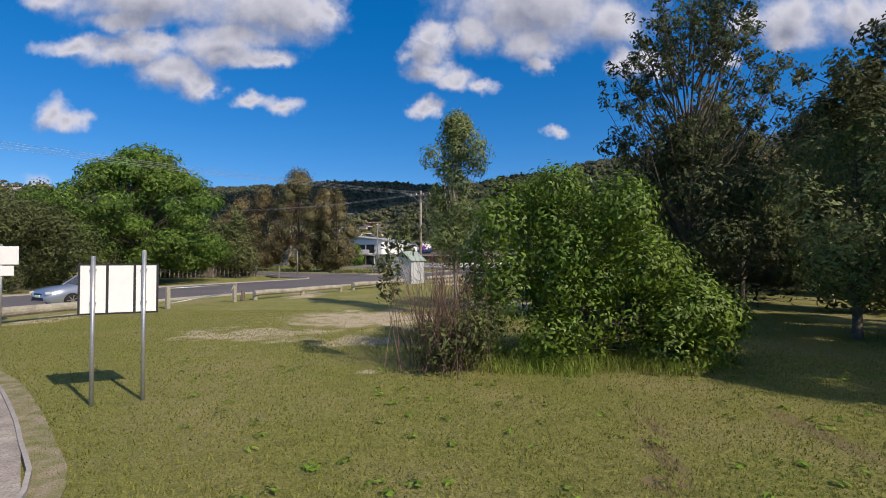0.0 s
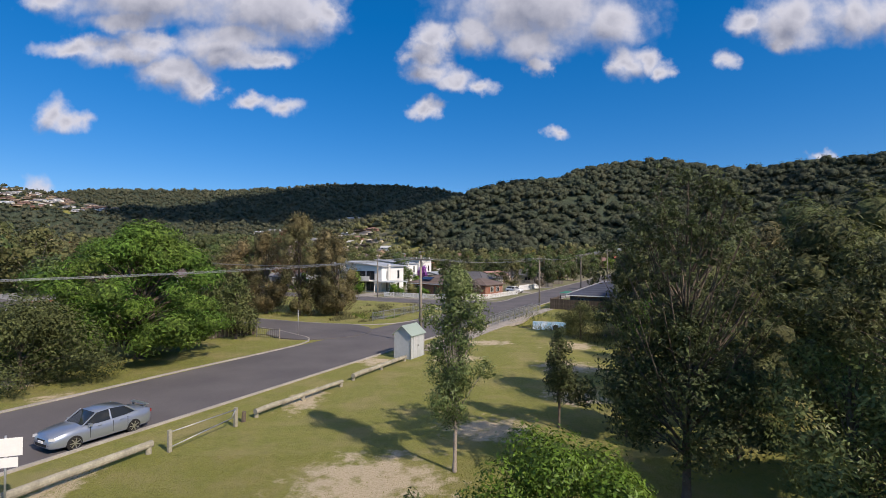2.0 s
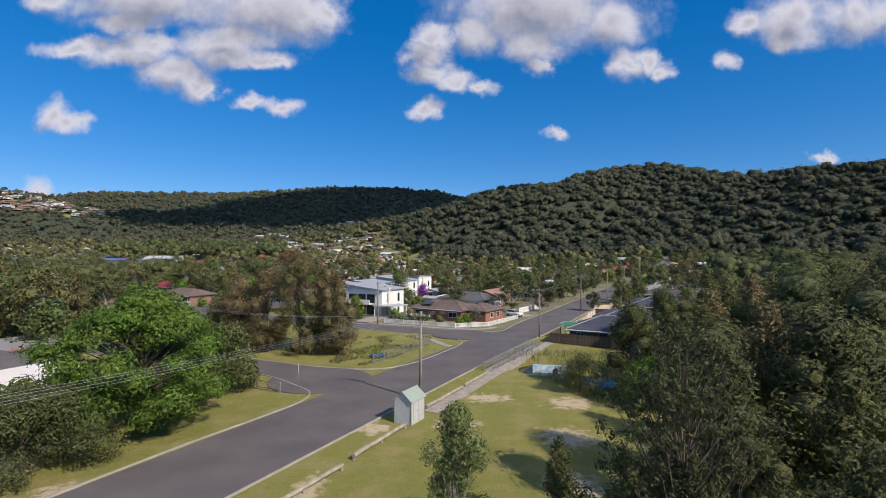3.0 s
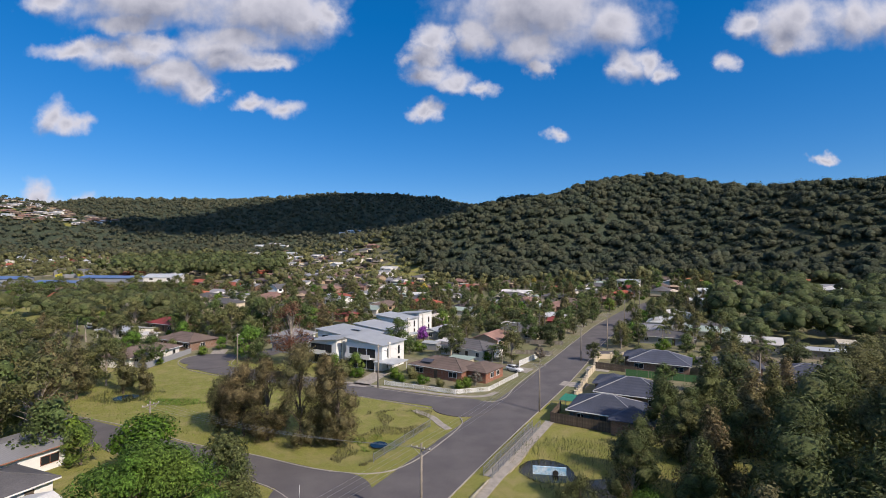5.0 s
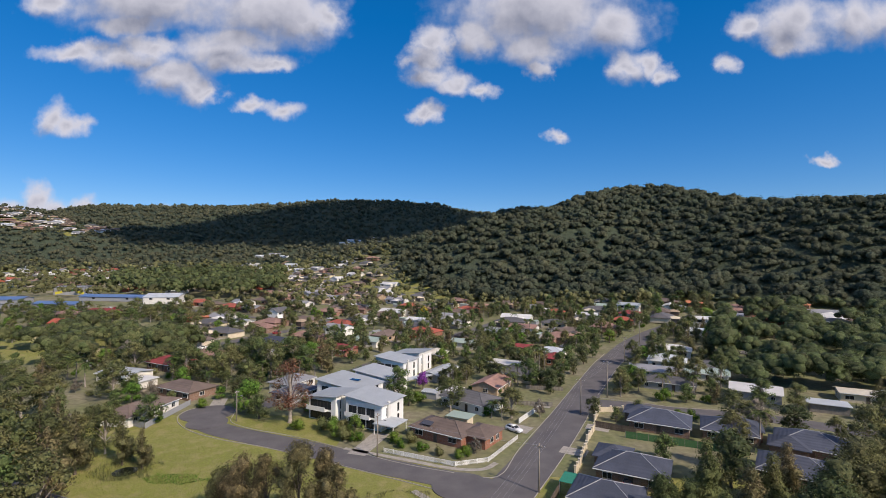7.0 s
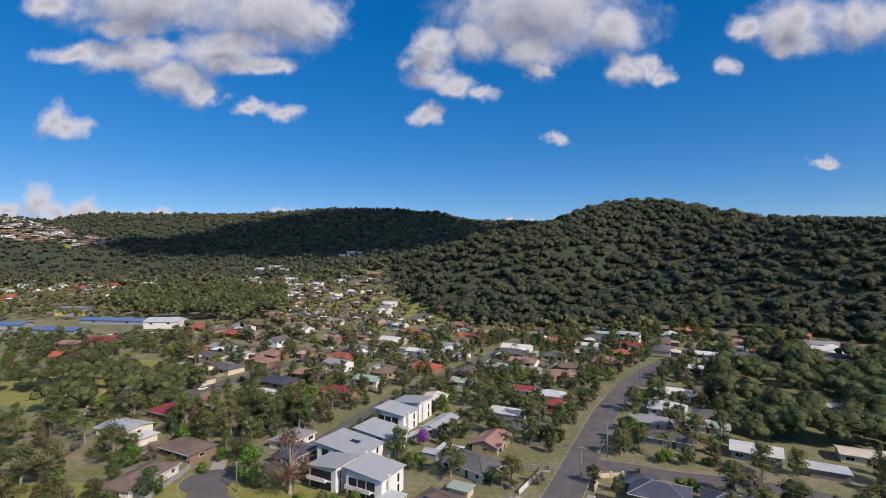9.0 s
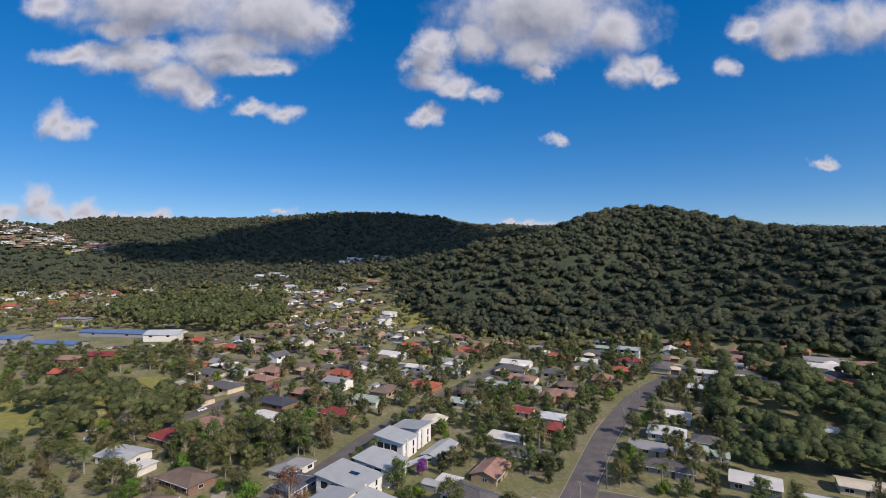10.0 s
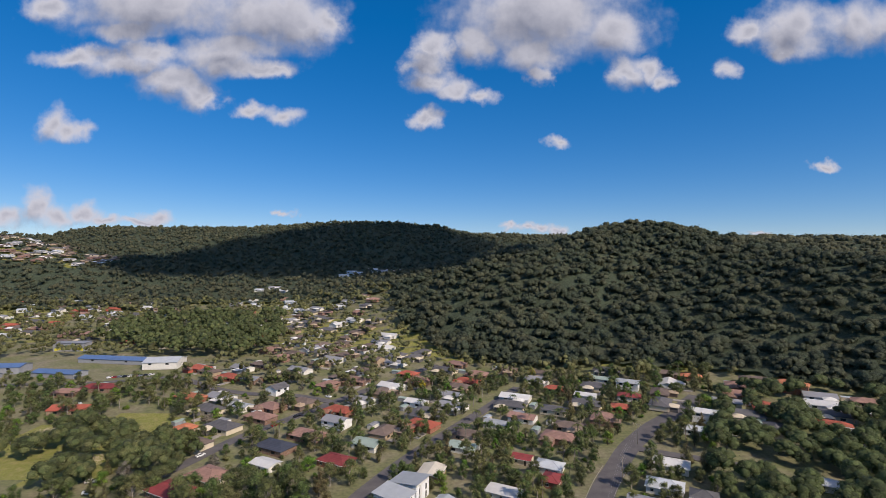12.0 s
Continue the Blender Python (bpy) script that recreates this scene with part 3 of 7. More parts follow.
# centre and half widths in metres on the backdrop
puffs((-2538, 2292, 1120, 333), (-1575, 2206, 720, 373), (-1274, 2094, 459, 280), (-2810, 2057, 453, 160), (-3501, 2260, 293, 155), (-1847, 1919, 587, 149), (-1022, 2132, 197, 187))
puffs((-3230, 1825, 427, 112), (-2810, 1761, 453, 149), (-2366, 1613, 427, 187), (-2180, 1509, 280, 165), (-1674, 1741, 400, 107), (-2069, 1470, 144, 112), (-1501, 1712, 213, 80))
puffs((-1687, 1366, 200, 85), (-1410, 1319, 232, 93))
puffs((-3413, 1228, 197, 171), (-3277, 1164, 189, 133))
puffs((869, 2218, 1013, 467), (770, 1880, 373, 192), (812, 1697, 125, 123), (227, 1946, 267, 227), (1467, 2087, 379, 288), (-94, 1897, 187, 200), (-178, 1781, 224, 128), (-128, 1618, 224, 155), (104, 1549, 240, 123), (341, 1494, 176, 85))
puffs((1585, 1697, 187, 176), (1763, 1746, 165, 144), (1899, 1648, 152, 101))
puffs((2682, 2082, 229, 144), (3067, 2117, 400, 309), (3635, 2146, 427, 277), (2993, 1904, 213, 112))
puffs((2459, 1741, 166, 124, 0.22), (-1970, 1815, 469, 193), (-2563, 1872, 321, 136), (3980, 2151, 444, 252))
puffs((-165, 1314, 189, 93), (-119, 1277, 152, 97, 0.15))
puffs((980, 1092, 176, 72, 0.15), (3338, 907, 123, 59))
puffs((-3820, 430, 260, 140), (-3560, 500, 190, 190), (-3400, 430, 260, 130), (-3150, 420, 180, 120), (-3000, 385, 200, 60), (-2540, 405, 170, 80), (-2650, 370, 330, 45))
puffs((540, 335, 90, 45), (700, 330, 140, 40), (860, 350, 160, 52), (1010, 345, 100, 62), (2750, 320, 140, 34), (-1380, 445, 130, 36, 0.15))


def cloud_group():
    g = bpy.data.node_groups.new("cloud_depth", "ShaderNodeTree")
    g.interface.new_socket("Vector", in_out="INPUT", socket_type="NodeSocketVector")
    g.interface.new_socket("Depth", in_out="OUTPUT", socket_type="NodeSocketFloat")
    n, l = g.nodes, g.links
    gi, go = n.new("NodeGroupInput"), n.new("NodeGroupOutput")
    warp, mid, bent = n.new("ShaderNodeTexNoise"), n.new("ShaderNodeVectorMath"), n.new("ShaderNodeVectorMath")
    warp.inputs["Scale"].default_value, warp.inputs["Detail"].default_value, warp.inputs["Roughness"].default_value = 0.0038, 4, 0.55
    mid.operation, bent.operation = "SUBTRACT", "MULTIPLY_ADD"
    mid.inputs[1].default_value, bent.inputs[1].default_value = (0.5, 0.5, 0.5), (420, 0, 260)
    l.new(gi.outputs[0], warp.inputs["Vector"])
    l.new(warp.outputs["Color"], mid.inputs[0])
    l.new(mid.outputs[0], bent.inputs[0])
    l.new(gi.outputs[0], bent.inputs[2])
    total = None
    for x, z, rx, rz, *dense in CLOUDS:
        mp = n.new("ShaderNodeMapping")
        mp.vector_type = "TEXTURE"
        mp.inputs["Location"].default_value, mp.inputs["Scale"].default_value = (x, 0, z), (rx, 1e6, rz)
        l.new(bent.outputs[0], mp.inputs[0])
        ln = n.new("ShaderNodeVectorMath")
        ln.operation = "LENGTH"
        l.new(mp.outputs[0], ln.inputs[0])
        inv = n.new("ShaderNodeMath")
        inv.operation = "SUBTRACT"
        inv.inputs[0].default_value = 1.0
        l.new(ln.outputs["Value"], inv.inputs[1])
        if dense:
            less = n.new("ShaderNodeMath")
            less.operation = "SUBTRACT"
            less.inputs[1].default_value = dense[0]
            l.new(inv.outputs[0], less.inputs[0])
            inv = less
        if total is None:
            total = inv.outputs[0]
        else:
            mx = n.new("ShaderNodeMath")
            mx.operation = "SMOOTH_MAX"
            mx.inputs[2].default_value = 0.25
            l.new(total, mx.inputs[0])
            l.new(inv.outputs[0], mx.inputs[1])
            total = mx.outputs[0]
    for s, d, amp in ((0.0028, 3, 0.75), (0.009, 4, 0.36), (0.03, 2, 0.05)):
        no = n.new("ShaderNodeTexNoise")
        no.inputs["Scale"].default_value, no.inputs["Detail"].default_value, no.inputs["Roughness"].default_value = s, d, 0.5
        l.new(gi.outputs[0], no.inputs["Vector"])
        ma = n.new("ShaderNodeMath")
        ma.operation = "MULTIPLY_ADD"
        ma.inputs[1].default_value, ma.inputs[2].default_value = amp, -amp / 2
        l.new(no.outputs[0], ma.inputs[0])
        ad = n.new("ShaderNodeMath")
        ad.operation = "ADD"
        l.new(total, ad.inputs[0])
        l.new(ma.outputs[0], ad.inputs[1])
        total = ad.outputs[0]
    l.new(total, go.inputs[0])
    return g


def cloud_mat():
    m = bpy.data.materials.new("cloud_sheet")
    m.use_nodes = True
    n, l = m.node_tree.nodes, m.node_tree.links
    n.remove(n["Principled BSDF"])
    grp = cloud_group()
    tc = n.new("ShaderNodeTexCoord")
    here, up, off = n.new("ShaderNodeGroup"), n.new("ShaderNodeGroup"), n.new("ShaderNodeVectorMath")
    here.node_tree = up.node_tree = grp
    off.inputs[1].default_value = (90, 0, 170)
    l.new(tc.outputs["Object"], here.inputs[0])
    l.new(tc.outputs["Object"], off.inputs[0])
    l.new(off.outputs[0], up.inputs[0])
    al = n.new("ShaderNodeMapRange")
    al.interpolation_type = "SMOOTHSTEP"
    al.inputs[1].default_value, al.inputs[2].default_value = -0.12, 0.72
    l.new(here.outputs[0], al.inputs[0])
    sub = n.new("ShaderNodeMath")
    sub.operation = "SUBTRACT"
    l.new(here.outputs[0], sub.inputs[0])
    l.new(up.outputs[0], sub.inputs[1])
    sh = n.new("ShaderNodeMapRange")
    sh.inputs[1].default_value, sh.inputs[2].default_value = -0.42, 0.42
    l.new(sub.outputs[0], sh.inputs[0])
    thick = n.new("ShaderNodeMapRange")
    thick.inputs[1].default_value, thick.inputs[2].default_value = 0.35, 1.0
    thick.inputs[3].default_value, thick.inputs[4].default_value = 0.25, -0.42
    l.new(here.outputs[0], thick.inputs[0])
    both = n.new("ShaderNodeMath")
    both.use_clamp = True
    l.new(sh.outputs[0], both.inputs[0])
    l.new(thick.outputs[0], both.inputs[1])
    # sunlit edges and shaded grey bodies are painted into the clouds' glow
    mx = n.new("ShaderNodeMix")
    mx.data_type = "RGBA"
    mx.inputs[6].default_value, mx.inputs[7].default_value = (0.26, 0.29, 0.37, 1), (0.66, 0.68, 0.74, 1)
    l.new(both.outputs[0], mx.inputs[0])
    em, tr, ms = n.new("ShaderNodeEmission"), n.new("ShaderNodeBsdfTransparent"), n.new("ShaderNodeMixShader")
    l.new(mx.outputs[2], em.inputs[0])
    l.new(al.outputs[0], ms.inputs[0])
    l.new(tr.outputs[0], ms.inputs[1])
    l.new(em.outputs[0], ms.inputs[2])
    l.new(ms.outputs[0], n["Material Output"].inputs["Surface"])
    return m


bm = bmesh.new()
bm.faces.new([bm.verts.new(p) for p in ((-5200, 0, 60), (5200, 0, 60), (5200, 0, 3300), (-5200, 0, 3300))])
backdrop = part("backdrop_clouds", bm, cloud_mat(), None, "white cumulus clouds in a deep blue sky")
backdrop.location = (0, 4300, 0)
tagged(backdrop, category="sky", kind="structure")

# ---- trees ----
def blades(name, c, nrm, size, aspect=0.55, seed=1):
    """Many small leaves as bent diamonds: centres, facing and length."""
    r = np.random.default_rng(seed)
    k = len(c)
    nrm = nrm / np.maximum(np.linalg.norm(nrm, axis=1), 1e-6)[:, None]
    t = r.normal(size=(k, 3))
    t -= (t * nrm).sum(1)[:, None] * nrm
    t /= np.maximum(np.linalg.norm(t, axis=1), 1e-6)[:, None]
    s = np.cross(nrm, t)
    size = np.broadcast_to(size, k)[:, None]
    v = np.stack([c + t * size * 0.5, c + s * size * aspect * 0.5 + nrm * size * 0.08, c - t * size * 0.5, c - s * size * aspect * 0.5 + nrm * size * 0.08], 1).reshape(-1, 3)
    return v, np.arange(4 * k).reshape(-1, 4)


def shell(lobes, n, rng, flat=0.85, depth=0.4, droop=0.0):
    """Points on and just inside a set of rounded boughs, with their facing."""
    L = np.array(lobes, float)
    w = L[:, 3] ** 2
    pick = rng.choice(len(L), n, p=w / w.sum())
    d = rng.normal(size=(n, 3))
    d /= np.linalg.norm(d, axis=1)[:, None]
    rad = L[pick, 3] * (1 - depth * rng.random(n) ** 1.6) * (1 + 0.12 * rng.normal(size=n))
    p = L[pick, :3] + d * rad[:, None] * np.array((1, 1, flat))
    nrm = d + rng.normal(size=(n, 3)) * 0.38 + np.array((0, 0, 0.35 - droop))
    mid = (L[:, :3] * w[:, None]).sum(0) / w.sum()
    out = (p - mid) / np.maximum(np.abs(p - mid).max(0), 0.1)
    return p, nrm, d * 0.8 + out * 0.7 + np.array((0, 0, 0.12)) + rng.normal(size=(n, 3)) * 0.22


def unit(v):
    return v / np.maximum(np.linalg.norm(v, axis=1), 1e-6)[:, None]


def masses(lobes, flat, size):
    """Lumpy rounded boughs that fill a crown behind its leaves."""
    g, out, mid = np.array((-1.0, 0.0, 1.0)), [], []
    for x, y, z, r in lobes:
        for a in range(3):
            for s in (-1, 1):
                uu, vv = np.meshgrid(g, g)
                q = np.stack([np.full(9, float(s)), uu.ravel(), vv.ravel()], 1)[:, np.roll(np.arange(3), a)]
                q /= np.linalg.norm(q, axis=1)[:, None]
                lump = 1 + 0.25 * np.sin(q @ np.array((5.1, 3.7, 4.3)) + x * 3) * np.cos(q @ np.array((-3.3, 4.9, 2.7)) + y * 2)
                q = q * lump[:, None] * r * size * np.array((1, 1, flat)) + np.array((x, y, z))
                mid += [q[[i, i + 1, i + 4, i + 3][::s]] - np.array((x, y, z)) for i in (0, 1, 3, 4)]
                out += [q[[i, i + 1, i + 4, i + 3][::s]] for i in (0, 1, 3, 4)]
    v = np.concatenate(out)
    return v, unit(unit(np.concatenate(mid)) + 0.6 * unit(v - v.mean(0)))


def weld(v, facing):
    """Quads whose corners coincide become one surface: corners, quads and normals."""
    _, first, back = np.unique(np.round(v * 500).astype(np.int64), axis=0, return_index=True, return_inverse=True)
    return v[first], back.reshape(-1, 4), facing[first]


def tubes(paths, sides=6):
    """Tapered limbs: each path is a list of (x, y, z, radius)."""
    V, F, base = [], [], 0
    ang = np.linspace(0, 2 * np.pi, sides, endpoint=False)
    for path in paths:
        p = np.array(path, float)
        for q in p:
            ring = np.stack([np.cos(ang) * q[3] + q[0], np.sin(ang) * q[3] + q[1], np.full(sides, q[2])], 1)
            V.append(ring)
        for i in range(len(p) - 1):
            for j in range(sides):
                a, b = base + i * sides + j, base + i * sides + (j + 1) % sides
                F.append((a, b, b + sides, a + sides))
        base += len(p) * sides
    return np.concatenate(V), F


def limbs(lobes, height_m, r0, rng, fork=0.3, lean=0.0):
    """A trunk with limbs that reach into the boughs."""
    top = (lean, 0.0, height_m * 0.85)
    path = [[(0, 0, -0.2, r0 * 1.5), (0.02, 0, height_m * 0.06, r0 * 1.05), (lean * 0.3 + 0.06, 0.05, height_m * fork, r0 * 0.85), (lean * 0.7 - 0.08, -0.06, height_m * 0.6, r0 * 0.5), (*top, r0 * 0.12)]]
    for x, y, z, r in lobes:
        s = min(0.9, max(fork * 0.6, (z / height_m) * 0.55)) * height_m
        f = s / (height_m * 0.85)
        w = r0 * max(0.12, 0.6 * (1 - f))
        mid = (x * 0.45 + rng.normal() * 0.15, y * 0.45 + rng.normal() * 0.15, s + (z - s) * 0.55)
        path.append([(lean * f, 0, s, w), (*mid, w * 0.7), (x, y, z, w * 0.25)])
    return path


def tree(name, lobes, tall, r0, n, size, leaf, bark="bark", seed=1, aspect=0.55, flat=0.85, depth=0.45, droop=0.0, fork=0.3, label="", lean=0.0, extra=None, tips=(), cores=0, heart=0.62, soft=0.7, x=0, y=0, z=None, turn=0, group=""):
    rng = np.random.default_rng(seed)
    root = thing(name, x, y, ground_z(x, y) if z is None else z, turn, label=label, category="shrub" if name == "shrub" else "tree", group=group)
    v, f = tubes(limbs(lobes, tall, r0, rng, fork, lean) + (extra or []))
    solid("trunk", mesh_from("trunk", v, f, True), M[bark], root)
    lobes = list(lobes) + list(tips)
    c, nrm, out = shell(lobes, n, rng, flat, depth, droop)
    keep = c[:, 2] > 0.05
    c, nrm, out = c[keep], nrm[keep], out[keep]
    v, f = blades("crown", c, nrm, size * (0.6 + 0.8 * rng.random(len(c))), aspect, seed)
    facing = np.repeat(unit(unit(out) * soft + unit(nrm) * (1 - soft)), 4, axis=0)
    if cores:
        m, mq, mf = weld(*masses(sorted(lobes, key=lambda q: -q[3])[:cores], flat, heart))
        v, f, facing = np.concatenate([v, m]), np.concatenate([f, mq + len(v)]), np.concatenate([facing, mf])
    solid("crown", mesh_from("crown", v, f, True, facing), M[leaf], root)
    return root


def round_lobes(rng, k, radius, low, high, r):
    out = []
    for _ in range(k):
        z = low + (high - low) * rng.random()
        f = math.sin(math.pi * min(1, max(0.08, (z - low) / (high - low) * 0.72 + 0.22)))
        a, d = rng.random() * 6.283, radius * f * math.sqrt(rng.random())
        out.append((math.cos(a) * d, math.sin(a) * d, z, r * (0.7 + 0.6 * rng.random())))
    return out


def column_lobes(rng, k, radius, low, high, r):
    out = []
    for q in range(k):
        u = (q + rng.random()) / k
        a, d = rng.random() * 6.283, radius * (1 - u) ** 0.7 * rng.random()
        out.append((math.cos(a) * d, math.sin(a) * d, low + (high - low) * u, r * (1.15 - 0.75 * u)))
    return out


R = np.random.default_rng(7)
PROTO = {}


def proto(key, *args, cores=12, heart=0.5, **kw):
    ob = tree(*args, z=-200, cores=cores, heart=heart, **kw)
    PROTO[key] = ob


def remove_thing(ob):
    for o in (*ob.children_recursive, ob):
        bpy.data.objects.remove(o)


# the suburb's kinds of trees, each built at its own size
proto("gum", "gum_tree", round_lobes(R, 30, 3.8, 2.6, 10.5, 1.25), 11, 0.22, 2300, 0.40, "leaf_gum", "pale_bark", 11, 0.75, label="tall gum tree with an open grey-green crown")
proto("gum_b", "gum_tree", round_lobes(R, 34, 4.4, 2.4, 11.5, 1.25), 12, 0.25, 2500, 0.40, "leaf_olive", "pale_bark", 12, 0.75, label="broad gum tree with a dull olive crown")
proto("round", "shade_tree", round_lobes(R, 24, 2.9, 1.2, 6.2, 1.15), 6.5, 0.2, 1700, 0.36, "leaf_bright", "bark", 13, 0.75, label="rounded leafy tree with a bright green crown")
proto("round_b", "shade_tree", round_lobes(R, 24, 3.1, 1.2, 6.6, 1.2), 7, 0.22, 1700, 0.37, "leaf_gum", "bark", 14, 0.75, label="dense rounded tree with dull green leaves")
proto("oak", "she_oak", column_lobes(R, 26, 3.0, 1.6, 10.5, 1.4), 11, 0.2, 1700, 0.62, "leaf_oak", "bark", 15, 0.28, 1.0, 0.5, 0.5, label="she-oak with drooping brownish foliage")
proto("dark", "dark_tree", round_lobes(R, 28, 3.3, 1.3, 8.6, 1.3), 9, 0.22, 2000, 0.38, "leaf_dark", "bark", 16, 0.75, label="dense tree with dark green foliage")
proto("cone", "cypress", column_lobes(R, 11, 0.9, 0.8, 6.0, 1.25), 6.6, 0.14, 900, 0.5, "leaf_dark", "bark", 17, 0.4, 1.1, label="upright dark green conifer")
proto("shrub", "shrub", round_lobes(R, 8, 1.1, 0.5, 1.8, 0.85), 1.9, 0.07, 700, 0.26, "leaf_bush", "bark", 18, label="rounded green garden shrub")
proto("shrub_b", "shrub", round_lobes(R, 8, 1.2, 0.5, 2.0, 0.85), 2.0, 0.07, 700, 0.26, "leaf_olive", "bark", 19, label="rounded olive garden shrub")
proto("grey", "grey_tree", round_lobes(R, 24, 3.0, 2.0, 6.8, 1.1), 7, 0.2, 1500, 0.30, "leaf_grey", "pale_bark", 20, label="bare-looking tree with pale grey-brown foliage")
proto("red", "red_tree", round_lobes(R, 46, 3.3, 3.4, 12.6, 0.85), 13, 0.30, 3000, 0.30, "leaf_red", "pale_bark", 21, cores=0, label="tall tree turning red-brown with pale limbs")
proto("purple", "flowering_tree", round_lobes(R, 16, 1.7, 1.6, 4.4, 0.9), 4.8, 0.14, 1400, 0.30, "leaf_purple", "bark", 22, label="small tree covered in purple flowers")
proto("yellow", "flowering_tree", round_lobes(R, 16, 1.9, 1.8, 5.4, 1.1), 5.6, 0.14, 1300, 0.34, "leaf_yellow", "bark", 23, label="rounded tree with golden yellow foliage")


def palm_proto(key, tall, seed):
    rng = np.random.default_rng(seed)
    root = thing("palm_tree", 0, 0, -200, 0, label="slender palm with a ring of arching fronds", category="tree")
    v, f = tubes([[(0, 0, -0.2, 0.22), (0.1, 0.05, tall * 0.5, 0.15), (0.15, 0.0, tall, 0.13)]], 8)
    solid("trunk", mesh_from("trunk", v, f, True), M["pale_bark"], root)
    C, N, S = [], [], []
    for q in range(15):
        a, up = q * 2.4, 0.2 + 0.9 * rng.random()
        for u in np.linspace(0.1, 1, 11):
            d = 2.6 * u
            p = np.array((0.15 + math.cos(a) * d, math.sin(a) * d, tall + up * d - 0.55 * d * d * 0.62))
            for sgn in (-1, 1):
                C.append(p + np.array((-math.sin(a), math.cos(a), 0.1)) * sgn * 0.28 * (1.2 - u)), N.append((0.3 * math.cos(a), 0.3 * math.sin(a), 1)), S.append(0.75)
    v, f = blades("crown", np.array(C), np.array(N), np.array(S), 0.4, seed)
    solid("crown", mesh_from("crown", v, f), M["leaf_palm"], root)
    PROTO[key] = root


palm_proto("palm", 6.0, 31)
palm_proto("palm_b", 8.0, 32)


def plant(key, x, y, s=1.0, turn=None, wide=1.0):
    rng = random.Random(int(x * 131 + y * 977) & 0xFFFFFF)
    ob = copy_thing(PROTO[key], pose(x, y, ground_z(x, y), 0, 0, rng.uniform(0, 360) if turn is None else turn))
    ob.scale = (s * wide, s * wide, s)
    return ob

# ---- houses ----
ALONG, ACROSS = 62.5, -27.5


def window(parent, x, y, z, w, h, turn, bars=1, frame_m="white"):
    """A window on a wall's face: frame, with a pane in it."""
    bm = bmesh.new()
    for a, b, s, t in ((0, h / 2 - 0.03, w, 0.07), (0, -h / 2 + 0.03, w + 0.1, 0.07)):
        box(bm, a, 0, b - t / 2, s, 0.10, t)
    for q in range(bars + 2):
        box(bm, -w / 2 + 0.03 + (w - 0.06) * q / (bars + 1), 0, -h / 2, 0.06, 0.10, h)
    ob = part("window", bm, M[frame_m], parent)
    ob.matrix_basis = pose(x, y, z, 0, 0, turn)
    bm = bmesh.new()
    box(bm, 0, 0.0, -h / 2 + 0.02, w - 0.02, 0.05, h - 0.04)
    part("pane", bm, M["glass"], ob, "dark reflecting glass")
    return ob


def hip(bm, w, d, z, rise, o, thick=0.16, ridge=None):
    """A hipped roof over w by d with its eaves o wide; ridge along x."""
    W, D = w / 2 + o, d / 2 + o
    r = max(0.0, W - D) if ridge is None else ridge
    low = [bm.verts.new((sx * W, sy * D, z - thick)) for sx, sy in ((-1, -1), (1, -1), (1, 1), (-1, 1))]
    e = [bm.verts.new((sx * W, sy * D, z)) for sx, sy in ((-1, -1), (1, -1), (1, 1), (-1, 1))]
    bm.faces.new(low[::-1])
    for i in range(4):
        bm.faces.new((low[i], low[(i + 1) % 4], e[(i + 1) % 4], e[i]))
    if r < 0.05:
        t = bm.verts.new((0, 0, z + rise))
        for i in range(4):
            bm.faces.new((e[i], e[(i + 1) % 4], t))
    else:
        a, b = bm.verts.new((-r, 0, z + rise)), bm.verts.new((r, 0, z + rise))
        bm.faces.new((e[0], e[1], b, a)), bm.faces.new((e[1], e[2], b)), bm.faces.new((e[2], e[3], a, b)), bm.faces.new((e[3], e[0], a))


def ridge_caps(bm, w, d, z, rise, o):
    W, D = w / 2 + o, d / 2 + o
    r = max(0.0, W - D)
    rod(bm, (-r - 0.05, 0, z + rise), (r + 0.05, 0, z + rise), 0.11, sides=6)
    for sx in (-1, 1):
        for sy in (-1, 1):
            rod(bm, (sx * W, sy * D, z), (sx * r, 0, z + rise), 0.10, sides=6)


def gable(bm, w, d, z, rise, o, thick=0.14):
    D, W = d / 2 + o, w / 2 + o
    k = rise / (d / 2)
    prof = [(-D, z - k * o), (0, z + rise), (D, z - k * o), (D, z - k * o - thick), (0, z + rise - thick), (-D, z - k * o - thick)]
    a = [bm.verts.new((-W, y, q)) for y, q in prof]
    b = [bm.verts.new((W, y, q)) for y, q in prof]
    for i in range(6):
        bm.faces.new((a[i], b[i], b[(i + 1) % 6], a[(i + 1) % 6]))
    for s in (a, b):
        bm.faces.new((s[0], s[1], s[4], s[5])), bm.faces.new((s[1], s[2], s[3], s[4]))
    bmesh.ops.recalc_face_normals(bm, faces=bm.faces)


